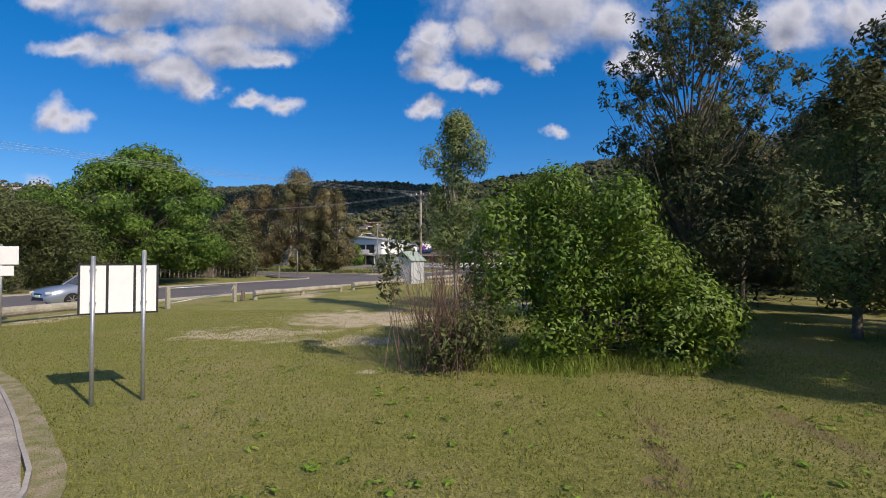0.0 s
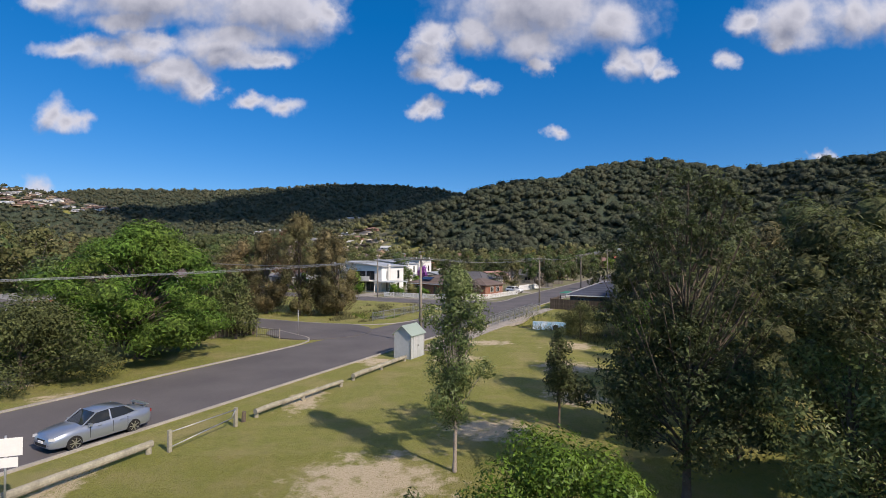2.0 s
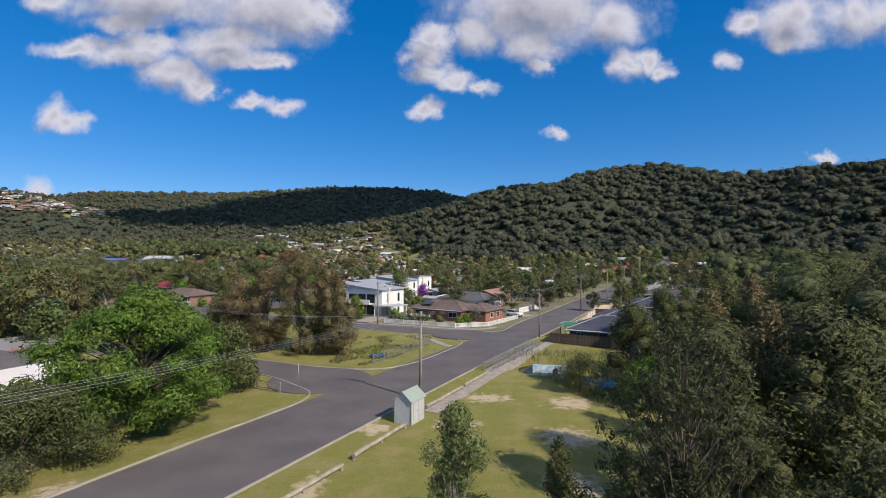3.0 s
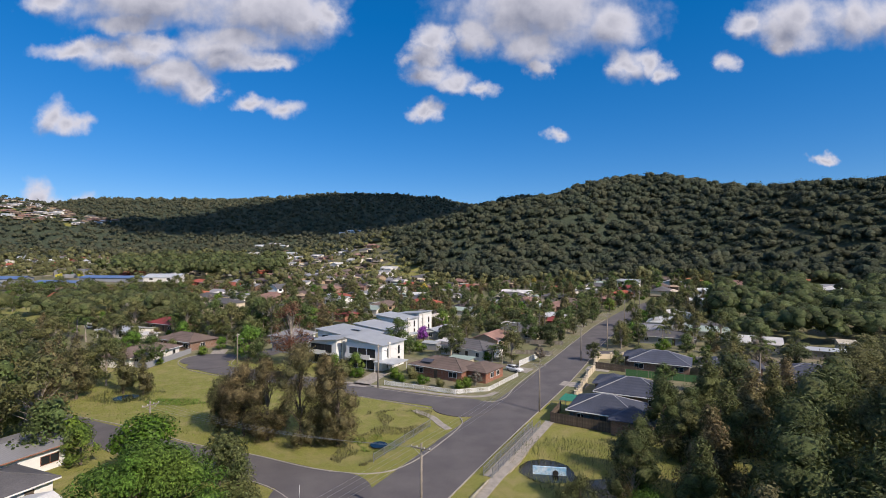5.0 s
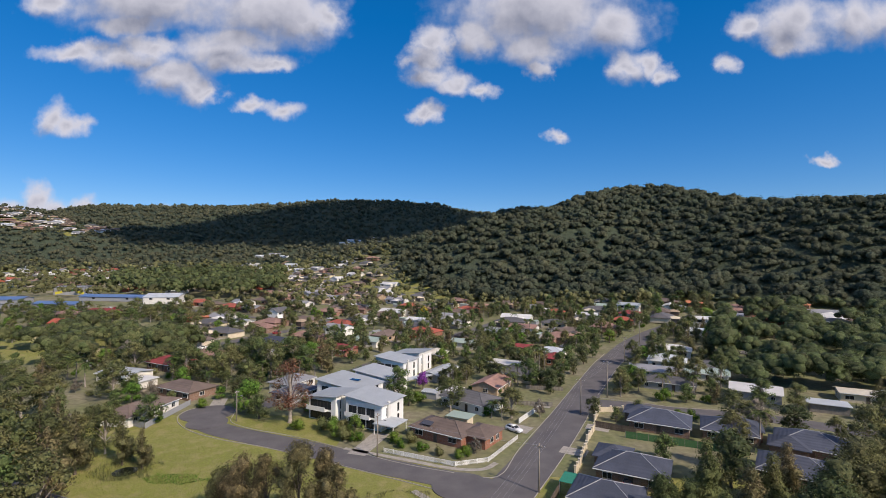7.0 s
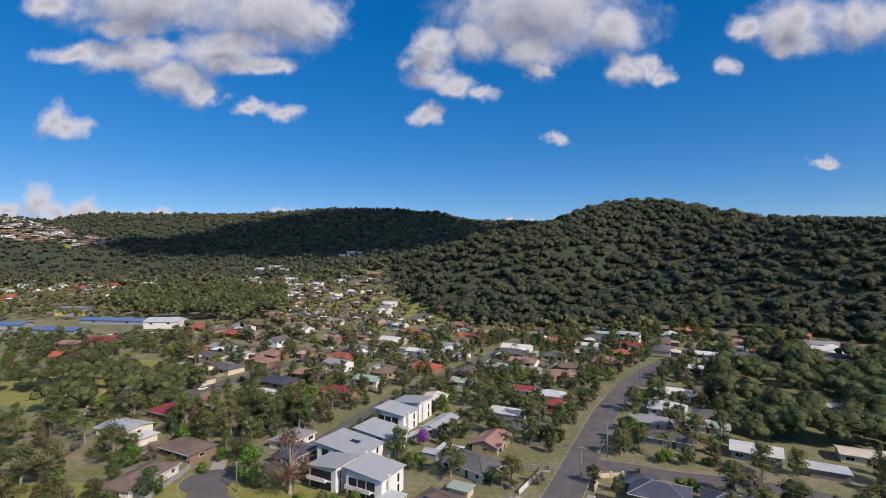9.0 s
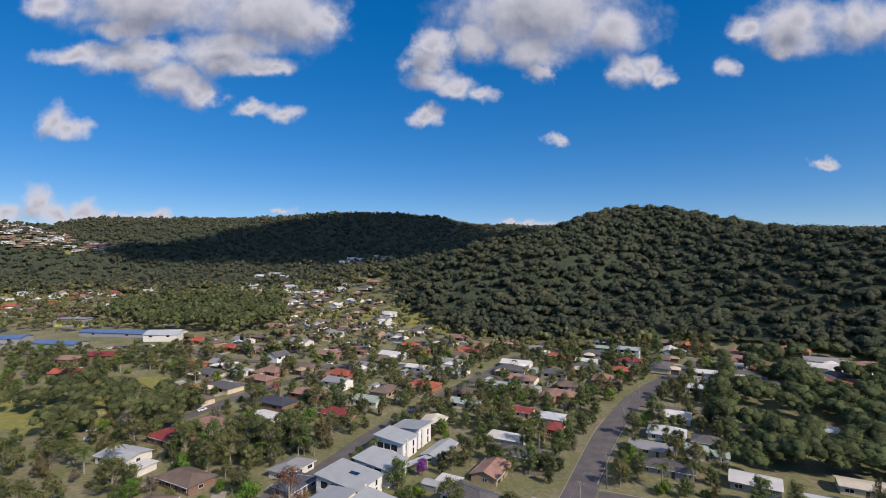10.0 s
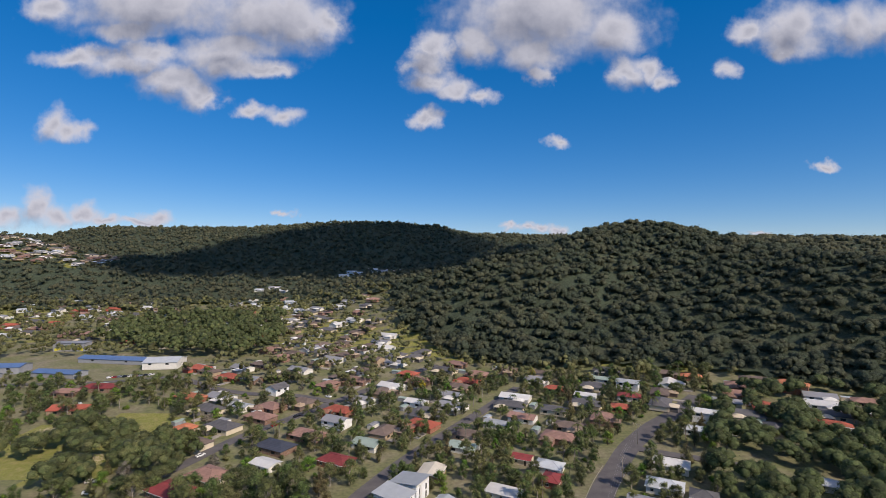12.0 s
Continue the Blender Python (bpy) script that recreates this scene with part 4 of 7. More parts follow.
def walls(bm, w, d, h, t=0.22, top=None):
    """Four walls of a thickness, with gable ends where top is given."""
    for sy in (-1, 1):
        box(bm, 0, sy * (d / 2 - t / 2), 0, w, t, h)
    for sx in (-1, 1):
        box(bm, sx * (w / 2 - t / 2), 0, 0, t, d - 2 * t, h)
        if top:
            k = (d / 2 - t)
            x0, x1 = sx * (w / 2 - t), sx * (w / 2)
            a = [bm.verts.new((x0, y, z)) for y, z in ((-k, h), (k, h), (0, h + top))]
            b = [bm.verts.new((x1, y, z)) for y, z in ((-k, h), (k, h), (0, h + top))]
            bm.faces.new(a), bm.faces.new(b[::-1])
            for i in range(3):
                bm.faces.new((a[i], b[i], b[(i + 1) % 3], a[(i + 1) % 3]))
    bmesh.ops.recalc_face_normals(bm, faces=bm.faces)


def house(x, y, turn, w, d, shape, roof, wall, label, eave=2.6, pitch=21, o=0.55, z=None, win=True, seed=0, name="house", group="", trim="white", kind="house"):
    rng = random.Random(seed or int(x * 7 + y * 13))
    base = (ground_z(x, y) if z is None else z) - 0.05
    root = thing(name, x, y, base, turn, label=label, category=kind, group=group)
    rise = math.tan(radians(pitch)) * (d / 2 + (o if shape == "hip" else 0))
    bm = bmesh.new()
    walls(bm, w, d, eave, top=rise if shape == "gable" else None)
    part("wall", bm, M[wall], root)
    bm = bmesh.new()
    if shape == "hip":
        hip(bm, w, d, eave + 0.14, rise, o)
    elif shape == "gable":
        gable(bm, w, d, eave + 0.14, rise, o)
    else:
        vs = box(bm, 0, 0, eave, w + 2 * o, d + 2 * o, 0.14)
        for v in vs:
            v.co.z += (v.co.y / d + 0.5) * math.tan(radians(pitch)) * d * 0.35
    top = part("roof", bm, M[roof], root)
    if shape == "hip" and y < 225 and z != -300:
        bm = bmesh.new()
        ridge_caps(bm, w, d, eave + 0.14, rise, o)
        part("ridge_cap", bm, M["grey_paint" if roof == "tile_navy" else roof], top)
    if shape != "flat" and y < 225 and z != -300:
        bm = bmesh.new()
        drop = 0 if shape == "hip" else math.tan(radians(pitch)) * o
        for sy in (-1, 1):
            box(bm, 0, sy * (d / 2 + o + 0.05), eave - 0.06 - drop, w + 2 * o, 0.11, 0.15)
        part("gutter", bm, M[trim], root)
    if win and (z == -300 or y > 225):
        for sy, q in ((-1, -0.28), (-1, 0.22), (1, 0.1)):
            bm = bmesh.new()
            box(bm, q * w, sy * (d / 2 + 0.02), eave - 1.75, 2.2, 0.06, 1.2)
            part("window", bm, M["glass"], root)
    elif win:
        n = max(2, round(w / 4.2))
        for storey in range(max(1, round(eave / 2.7))):
            zc = 1.5 + storey * 2.7
            for sy in (-1, 1):
                for q in range(n):
                    if q == n // 2 and storey == 0:
                        continue
                    window(root, -w / 2 + w * (q + 0.5) / n, sy * (d / 2 + 0.03), zc, rng.choice((1.2, 1.8, 2.2)), 1.2, 0, 1, trim)
            for sx in (-1, 1):
                window(root, sx * (w / 2 + 0.03), rng.uniform(-0.2, 0.2) * d, zc, 1.6, 1.2, 90, 1, trim)
        bm = bmesh.new()
        box(bm, -w / 2 + w * (n // 2 + 0.5) / n, -d / 2 - 0.03, 0.05, 0.92, 0.08, 2.05)
        part("door", bm, M["timber_dark"], root, "dark entrance door")
    return root


def add_solar(root, x, y, z, w, d, tilt, axis_turn=0):
    bm = bmesh.new()
    box(bm, 0, 0, 0, w, d, 0.06)
    ob = part("solar_panel", bm, M["solar"], root, "dark blue solar panels")
    ob.matrix_basis = pose(x, y, z, tilt, 0, axis_turn)


# villas along the main street's east side
def navy_villa(x, y, turn, w, d, lx, ly, lw, ld):
    r = house(x, y, turn, w, d, "hip", "tile_navy", "brick_brown", "single-storey brick villa with a dark navy tiled roof", 2.5, 22)
    bm = bmesh.new()
    walls(bm, lw, ld, 2.5)
    ob = part("wing", bm, M["brick_brown"], r)
    ob.location = (lx, ly, 0)
    bm = bmesh.new()
    hip(bm, lw, ld, 2.65, math.tan(radians(22)) * (min(lw, ld) / 2 + 0.5), 0.5)
    ob = part("wing_roof", bm, M["tile_navy"], r)
    ob.location = (lx, ly, 0)
    return r


navy_villa(54.8, 124.0, ACROSS, 13.5, 10.0, -5.0, 4.4, 7.0, 7.0)
navy_villa(37.4, 96.2, ACROSS, 12.5, 10.0, -4.4, 4.6, 6.5, 7.0)
navy_villa(28.4, 84.6, ACROSS, 11.0, 9.0, 4.6, -2.6, 6.0, 8.0)
navy_villa(68.6, 118.0, ACROSS, 11.0, 9.5, 3.4, 3.0, 7.0, 7.5)
navy_villa(81.5, 108.6, ACROSS - 8, 13.0, 10.5, -4.0, -4.0, 7.0, 7.0)
navy_villa(69.0, 95.0, ACROSS - 8, 13.0, 10.0, 4.0, 2.8, 6.0, 7.0)
# the corner block
r = house(0.6, 117.2, ACROSS - 6, 14.0, 8.6, "hip", "tile_brown", "brick_red", "low red-brick corner house with a brown tiled roof and solar panels", 2.5, 20)
add_solar(r, -3.0, -3.2, 3.72, 3.0, 1.5, 20)
bm = bmesh.new()
walls(bm, 6.6, 8.4, 2.5)
ob = part("wing", bm, M["brick_red"], r)
ob.location = (8.6, 2.2, 0)
bm = bmesh.new()
hip(bm, 8.4, 6.6, 2.6, 1.4, 0.5)
ob = part("wing_roof", bm, M["tile_brown"], r)
ob.matrix_basis = pose(8.6, 2.2, 0, 0, 0, 90)
for q in (-1.2, 1.6):
    window(r, 11.93, 2.2 + q, 1.5, 1.5, 1.2, 90)
house(8.2, 141.0, ACROSS - 14, 15.0, 9.5, "hip", "tile_charcoal", "offwhite", "weatherboard house with a dark grey roof", 2.7, 19)
house(2.2, 151.0, ACROSS, 6.5, 4.5, "flat", "sheet_white", "offwhite", "white flat-roofed garden room", 2.4, 4, win=False)
house(-3.4, 149.6, ACROSS, 5.0, 3.6, "gable", "sheet_bluegrey", "grey_paint", "small grey metal garden shed", 2.1, 14, 0.1, win=False, name="shed", kind="shed")
house(4.6, 126.4, ACROSS, 5.4, 3.6, "flat", "sheet_green", "cream", "small pale-green roofed outbuilding", 2.2, 3, win=False, name="shed", kind="shed")
house(15.8, 158.6, ALONG, 13.0, 8.4, "gable", "tile_pinkbrown", "brick_tan", "brick house with a weathered brown tiled roof", 2.6, 20)
house(26.5, 172.5, ACROSS, 14.0, 9.0, "hip", "tile_charcoal", "cream", "cream house with a dark tiled roof", 2.7, 20)
house(24.0, 186.0, ACROSS, 13.0, 7.0, "flat", "sheet_white", "offwhite", "low house with a flat white roof", 2.8, 5)
house(-1.0, 174.5, ALONG, 15.5, 6.0, "gable", "sheet_bluegrey", "grey_paint", "long grey house with a blue-grey metal roof", 2.7, 15)
house(-4.0, 203.0, ALONG + 12, 12.0, 9.0, "gable", "sheet_cream", "brick_tan", "brick house with a bright cream metal roof", 2.8, 12)

# row of white two-storey townhouses
def townhouse(x, y, turn, w, d, h, left, label):
    root = thing("townhouse", x, y, ground_z(x, y), turn, label=label, category="house", group="row of white townhouses")
    bm = bmesh.new()
    walls(bm, w, d, h)
    part("wall", bm, M["white"], root)
    bm = bmesh.new()
    vs = box(bm, 0, 0, h, w + 1.2, d + 1.2, 0.16)
    for v in vs:
        v.co.z += 0.10 * (v.co.x * left + w / 2)
    part("roof", bm, M["sheet_bluegrey"], root, "sloping blue-grey metal roof")
    bm = bmesh.new()
    for sy in (-1, 1):
        k = [bm.verts.new((sx * w / 2 * left, sy * (d / 2 - 0.1), z)) for sx, z in ((-1, h - 0.02), (1, h - 0.02), (1, h + 0.10 * w))]
        bm.faces.new(k)
    vs = box(bm, left * (w / 2 - 0.12), 0, h - 0.02, 0.24, d - 0.3, 0.10 * w - 0.05)
    part("clerestory", bm, M["offwhite"], root)
    # deep balcony on the front with a white parapet
    bm = bmesh.new()
    box(bm, -1.0, -d / 2 - 0.75, 2.75, w * 0.7, 1.5, 0.18)
    box(bm, -1.0, -d / 2 - 1.45, 2.9, w * 0.7, 0.12, 1.0)
    part("balcony", bm, M["white"], root)
    for q in (-0.3, -0.05, 0.2):
        window(root, q * w, -d / 2 - 0.03, 4.1, 2.4, 2.1, 0, 1, "black")
        window(root, q * w, -d / 2 - 0.03, 1.35, 2.4, 2.2, 0, 1, "black")
    for q in (-0.25, 0.25):
        for z in (1.4, 4.2):
            window(root, w / 2 + 0.03, q * d, z, 0.8, 2.1, 90, 0, "black")
            window(root, -w / 2 - 0.03, q * d, z, 1.2, 1.6, 90, 0, "black")
    for q in (-0.3, 0.1):
        for z in (1.4, 4.2):
            window(root, q * w, d / 2 + 0.03, z, 1.6, 1.4, 0, 1, "black")
    bm = bmesh.new()
    box(bm, w / 2 + 0.2, -d * 0.22, 0, 0.5, 0.9, h + 0.5)
    part("fin_wall", bm, M["offwhite"], root, "tall pale blade wall")
    return root


TOWN = "two-storey white townhouse with a blue-grey skillion roof"
townhouse(-17.6, 127.2, ACROSS, 11.0, 10.0, 6.3, -1, TOWN)
townhouse(-29.6, 132.6, ACROSS, 9.0, 9.0, 5.7, 1, TOWN)
t = townhouse(-27.5, 146.0, ACROSS, 15.0, 12.0, 5.2, -1, TOWN)
add_solar(t, 0.5, 1.0, 6.12, 4.2, 1.7, 0)
townhouse(-19.8, 157.5, ACROSS, 13.0, 10.5, 5.4, -1, TOWN)
townhouse(-16.6, 176.0, ACROSS, 11.5, 9.5, 6.2, -1, TOWN)
townhouse(-11.8, 187.0, ACROSS, 11.5, 9.5, 6.2, 1, TOWN)
root = thing("carport", -12.8, 119.6, 0, ACROSS, label="pale flat-roofed carport beside the townhouses", category="carport")
bm = bmesh.new()
box(bm, 0, 0, 2.6, 6.0, 6.4, 0.22)
part("roof", bm, M["sheet_silver"], root)
for sx in (-1, 1):
    for sy in (-1, 1):
        bm = bmesh.new()
        box(bm, sx * 2.7, sy * 2.9, 0, 0.14, 0.14, 2.6)
        part("post", bm, M["white"], root)
root = thing("walkway_roof", -8.0, 164.0, 0, 45, label="long grey covered walkway between the buildings", category="shelter")
bm = bmesh.new()
box(bm, 0, 0, 2.7, 30.0, 3.0, 0.2)
part("roof", bm, M["sheet_silver"], root)
for q in range(6):
    bm = bmesh.new()
    box(bm, -14 + 5.6 * q, -1.3, 0, 0.12, 0.12, 2.7)
    part("post", bm, M["offwhite"], root)

# houses north-west of the close
house(-80.5, 131.0, 78, 17.0, 8.6, "hip", "tile_brown", "offwhite", "low pale house with a long brown roof", 2.6, 19)
house(-79.0, 151.5, ACROSS, 15.0, 9.0, "hip", "tile_brown", "brick_brown", "brown brick house with a hipped brown roof", 2.6, 20)
house(-109.5, 169.0, ACROSS + 8, 14.0, 10.0, "gable", "sheet_silver", "offwhite", "white house with a pale metal roof", 2.8, 9)
house(-98, 160, 70, 7, 5, "flat", "sheet_white", "offwhite", "white garage with a flat roof", 2.5, 3, win=False, name="garage", kind="garage")
house(-44.5, 148.0, ALONG, 11.0, 8.0, "hip", "tile_navy", "grey_paint", "grey house with a dark roof", 2.6, 20)
house(-49, 160.0, ALONG, 12.0, 8.0, "hip", "sheet_grey", "offwhite", "white house with a dull grey roof", 2.6, 20)
# houses behind the big shade tree
house(-43.2, 45.2, 68, 11.5, 8.0, "gable", "sheet_white", "brick_red", "brick house with a white metal gable roof", 2.4, 16)
house(-50.5, 53.5, 68, 9.5, 7.5, "hip", "tile_charcoal", "white", "white house with a weathered grey tiled roof", 2.5, 19)
house(-57.5, 62.5, 68, 11.5, 9.0, "gable", "sheet_grey", "white", "white rendered house with a maroon-edged grey roof", 3.0, 9, trim="brick_red")

# east of the main street, beyond the side road
house(96.0, 151.0, ACROSS - 4, 13.0, 9.0, "gable", "sheet_white", "grey_paint", "grey cottage with a bright white metal roof", 2.9, 17)
house(74.0, 162.0, ACROSS, 16.0, 8.0, "hip", "tile_charcoal", "grey_paint", "low house with a dark grey roof", 2.5, 18)
house(93.5, 174.0, ACROSS, 13.0, 8.0, "gable", "sheet_green", "offwhite", "white house with a pale green metal roof", 2.6, 17)
house(76.0, 178.0, ACROSS, 15.0, 8.0, "gable", "sheet_grey", "cream", "cream house with a grey metal roof", 2.6, 17)
house(87.0, 191.0, ACROSS, 13.0, 9.0, "hip", "sheet_silver", "offwhite", "white cottage with a silver hipped roof", 2.7, 22)
house(98.0, 183.0, ACROSS, 9.0, 8.0, "hip", "tile_charcoal", "grey_paint", "grey house with a charcoal roof", 2.6, 20)
house(97.5, 209.0, ACROSS, 14.0, 9.5, "hip", "sheet_white", "offwhite", "white house with a bright white hipped roof", 2.8, 17)
house(127.0, 148.0, ACROSS, 13.0, 7.0, "gable", "sheet_cream", "cream", "cream shed-like house with a pale roof", 2.8, 10)
house(137.0, 143.0, ACROSS, 12.0, 7.0, "flat", "sheet_silver", "brick_tan", "low tan brick house with a flat roof", 2.7, 4)
house(108.0, 138.0, ACROSS, 9.0, 5.0, "flat", "sheet_silver", "timber_grey", "weathered open garage with an iron roof", 2.5, 4, win=False, name="garage", kind="garage")
house(138.0, 257.0, ACROSS, 13.0, 9.0, "gable", "sheet_white", "white", "two-storey white house with a white metal roof", 5.2, 12)
house(127.0, 242.0, ACROSS, 14.0, 8.0, "gable", "sheet_silver", "offwhite", "white house with a silver metal roof", 2.7, 14)
house(161.0, 278.0, ACROSS, 14.0, 9.0, "gable", "sheet_grey", "cream", "cream house with a grey metal roof", 2.8, 15)
house(213.0, 300.0, ACROSS - 12, 17.0, 10.0, "hip", "tile_orange", "brick_red", "two-storey brick house with an orange tiled roof", 5.4, 20)
house(199.0, 312.0, ACROSS, 18.0, 10.0, "hip", "tile_brown", "brick_brown", "brown brick house with a brown tiled roof", 4.0, 20)
house(150.0, 193.0, ACROSS - 10, 13.0, 8.0, "gable", "sheet_silver", "offwhite", "pale house with a silver roof among the trees", 2.7, 14)
house(240.0, 277.0, ACROSS, 15.0, 9.0, "hip", "tile_pinkbrown", "brick_brown", "brown house with a pinkish tiled roof", 2.8, 20)

# between the two northern streets
house(63.0, 276.0, ACROSS, 14.0, 9.0, "hip", "tile_charcoal", "cream", "house with a dark hipped roof", 2.7, 20)
house(44.0, 267.0, ACROSS, 14.0, 9.0, "gable", "tile_pinkbrown", "offwhite", "house with a long brown tiled roof", 2.7, 18)
house(29.5, 258.0, ACROSS, 13.0, 8.0, "gable", "sheet_bluegrey", "offwhite", "white house with a blue-grey roof", 2.7, 16)
house(10.5, 229.0, ACROSS, 13.0, 8.0, "gable", "sheet_green", "offwhite", "white house with a pale green roof", 2.7, 16)
house(36.0, 217.0, ACROSS, 8.0, 6.0, "gable", "tile_maroon", "cream", "cream garage with a red metal roof", 2.7, 20, name="garage", kind="garage")
house(46.0, 209.0, ACROSS, 11.0, 8.0, "hip", "sheet_silver", "offwhite", "white house with a silver hipped roof", 2.7, 18)
house(44.5, 197.0, ALONG, 9.0, 7.0, "hip", "tile_maroon", "brick_red", "brick house with a dark red roof", 2.7, 20)
house(106.0, 327.0, ACROSS, 15.0, 8.0, "gable", "sheet_green", "offwhite", "long house with a pale green roof", 2.7, 15)
house(117.0, 310.0, ACROSS, 13.0, 9.0, "gable", "sheet_bluegrey", "white", "two-storey white house with a blue-grey roof", 5.0, 15)
house(111.0, 290.0, ACROSS, 13.0, 8.0, "hip", "tile_maroon", "offwhite", "white house with a dark red roof", 2.9, 20)
house(100.0, 274.0, ACROSS, 11.0, 8.0, "hip", "tile_redtile", "brick_red", "brick house with a red tiled roof", 2.7, 20)
house(87.0, 297.0, ACROSS, 12.0, 8.0, "gable", "sheet_white", "offwhite", "white house with a white metal roof", 2.7, 15)
house(72.0, 312.0, ACROSS, 12.0, 8.0, "hip", "tile_redtile", "brick_brown", "brick house with a bright red roof", 2.7, 20)
house(151.0, 334.0, ACROSS, 15.0, 9.0, "hip", "tile_brown", "brick_brown", "brown brick house with a brown roof", 2.7, 20)
house(165.0, 326.0, ACROSS, 12.0, 8.0, "hip", "tile_orange", "brick_red", "brick house with an orange tiled roof", 2.7, 20)
house(-15.0, 291.0, ACROSS, 12.0, 8.0, "gable", "sheet_white", "white", "white house with a bright white roof", 2.9, 16)

# west of street two
house(-34.5, 232.0, ACROSS, 13.0, 8.5, "gable", "sheet_green", "offwhite", "white house with a pale green metal roof", 2.8, 17)
house(-45.5, 213.5, ACROSS, 14.0, 9.0, "hip", "tile_maroon", "brick_red", "brick house with a dark red tiled roof", 2.7, 20)
house(-75.0, 210.0, ACROSS, 11.0, 7.0, "gable", "sheet_white", "offwhite", "white house with a white awning roof", 2.7, 12)
house(-77.0, 228.0, ACROSS, 17.0, 10.0, "hip", "tile_navy", "brick_brown", "large house with a dark navy roof", 2.7, 20)
house(-66.5, 242.0, ACROSS, 17.0, 10.0, "hip", "tile_pinkbrown", "brick_brown", "brick house with a reddish brown roof", 2.7, 20)
house(-55.0, 258.0, ACROSS, 13.0, 9.0, "gable", "sheet_grey", "white", "white house with a grey metal roof", 4.0, 20)
house(-98.0, 266.0, ACROSS, 16.0, 9.0, "hip", "tile_pinkbrown", "brick_brown", "brick house with a weathered red-brown roof", 2.7, 20)
r = house(-116.0, 283.0, ACROSS, 13.0, 8.0, "gable", "sheet_bluegrey", "offwhite", "house with solar panels on a grey roof", 2.7, 16)
add_solar(r, 0, -2.2, 3.75, 6.0, 2.4, 16)
house(-94.0, 199.0, ACROSS, 15.0, 11.0, "hip", "tile_pinkbrown", "cream", "cream house with a sandy brown hipped roof", 2.7, 20)
house(-102.5, 186.0, ACROSS, 15.0, 10.0, "hip", "tile_maroon", "brick_brown", "house with a deep red roof", 2.7, 20)
house(-152.0, 298.0, ACROSS, 18.0, 10.0, "hip", "tile_orange", "brick_red", "brick house with a bright orange-red roof", 2.7, 20)
house(-130.0, 249.0, ACROSS, 10.0, 9.0, "hip", "tile_orange", "brick_tan", "house with an orange tiled roof", 2.7, 20)
house(-117.0, 231.5, ACROSS, 16.0, 10.0, "hip", "tile_brown", "cream", "house with a dark brown roof", 2.7, 20)
house(-104.5, 312.0, ALONG, 11.0, 9.0, "gable", "tile_charcoal", "white", "white gabled house with a dark roof", 4.2, 26)
house(-130.0, 336.0, ACROSS, 14.0, 9.0, "gable", "sheet_grey", "brick_brown", "house with a dark grey roof", 2.8, 18)
house(-167.0, 354.0, ACROSS, 16.0, 9.0, "hip", "tile_brown", "brick_tan", "house with a brown hipped roof", 2.7, 20)
house(-136.0, 373.0, ACROSS, 18.0, 9.0, "hip", "tile_brown", "brick_brown", "long house with a brown tiled roof", 2.7, 20)
house(-208.0, 276.0, ACROSS + 30, 20.0, 10.0, "gable", "tile_redtile", "brick_tan", "long building with a bright red roof", 2.9, 20)
house(-220.0, 316.0, ACROSS + 30, 20.0, 10.0, "hip", "tile_maroon", "brick_brown", "long house with a dark red roof", 2.7, 20)
house(-234.0, 306.0, ACROSS + 30, 14.0, 9.0, "hip", "tile_pinkbrown", "brick_brown", "house with a brown roof", 2.7, 20)
house(-53.0, 381.0, ACROSS, 13.0, 10.0, "gable", "tile_brown", "brick_tan", "two-storey tan brick house with a brown roof", 5.2, 20)
house(-24.0, 350.0, ACROSS, 13.0, 9.0, "hip", "tile_redtile", "brick_red", "brick house with a red roof", 2.7, 20)

# school buildings with blue roofs
# under the blue roofs, grey_paint puts the walls' shade into their colour
for x, y, w, d, roof, lab, h in ((-255, 386, 58, 13, "sheet_blue", "long school block with a blue metal roof", 3.4), (-271, 348, 34, 12, "sheet_blue", "school block with a blue metal roof", 3.2),
                                 (-316, 356, 26, 14, "sheet_blue", "school block with a blue roof and cream walls", 5.0), (-211, 374, 24, 20, "sheet_silver", "school hall with a pale silver roof", 5.2),
                                 (-322, 336, 30, 12, "sheet_blue", "low school block with a blue roof", 3.0)):
    house(x, y, -8 if w > 30 else 8, w, d, "gable", roof, "offwhite" if roof == "sheet_silver" else "grey_paint", lab, h, 13, name="school_building", kind="school")
r = house(-320, 425, 4, 26, 10, "flat", "sheet_grey", "grey_paint", "grandstand with a yellow and green painted front", 7.0, 3, win=False, name="grandstand", kind="grandstand")
for q in range(3):
    bm = bmesh.new()
    box(bm, -8.5 + 8.5 * q, -5.05, 1.0 + (q % 2) * 2, 6.0, 0.12, 2.2, 0, 14 * (q - 1))
    part("stripe", bm, M["dark_green" if q == 1 else "yellow"], r, "green and yellow painted band")

# far housing: alike houses of a few kinds, row upon row
FAR = []
for k, (shape, roof, wall, lab) in enumerate((("hip", "tile_brown", "brick_tan", "far house with a brown roof"), ("hip", "tile_redtile", "brick_red", "far house with a red roof"),
                                              ("gable", "sheet_white", "offwhite", "far house with a white roof"), ("hip", "tile_pinkbrown", "brick_brown", "far house with a reddish brown roof"),
                                              ("gable", "sheet_grey", "offwhite", "far house with a grey roof"), ("hip", "tile_charcoal", "cream", "far house with a dark roof"),
                                              ("gable", "sheet_silver", "white", "far white house with a silver roof"), ("hip", "tile_brown", "white", "far white house with a brown roof"))):
    FAR.append(house(0, 0, 0, 14.5 + 1.5 * (k % 3), 9.5 + 0.6 * (k % 2), shape, roof, wall, lab, 2.7, 20, z=-300, seed=k + 3))
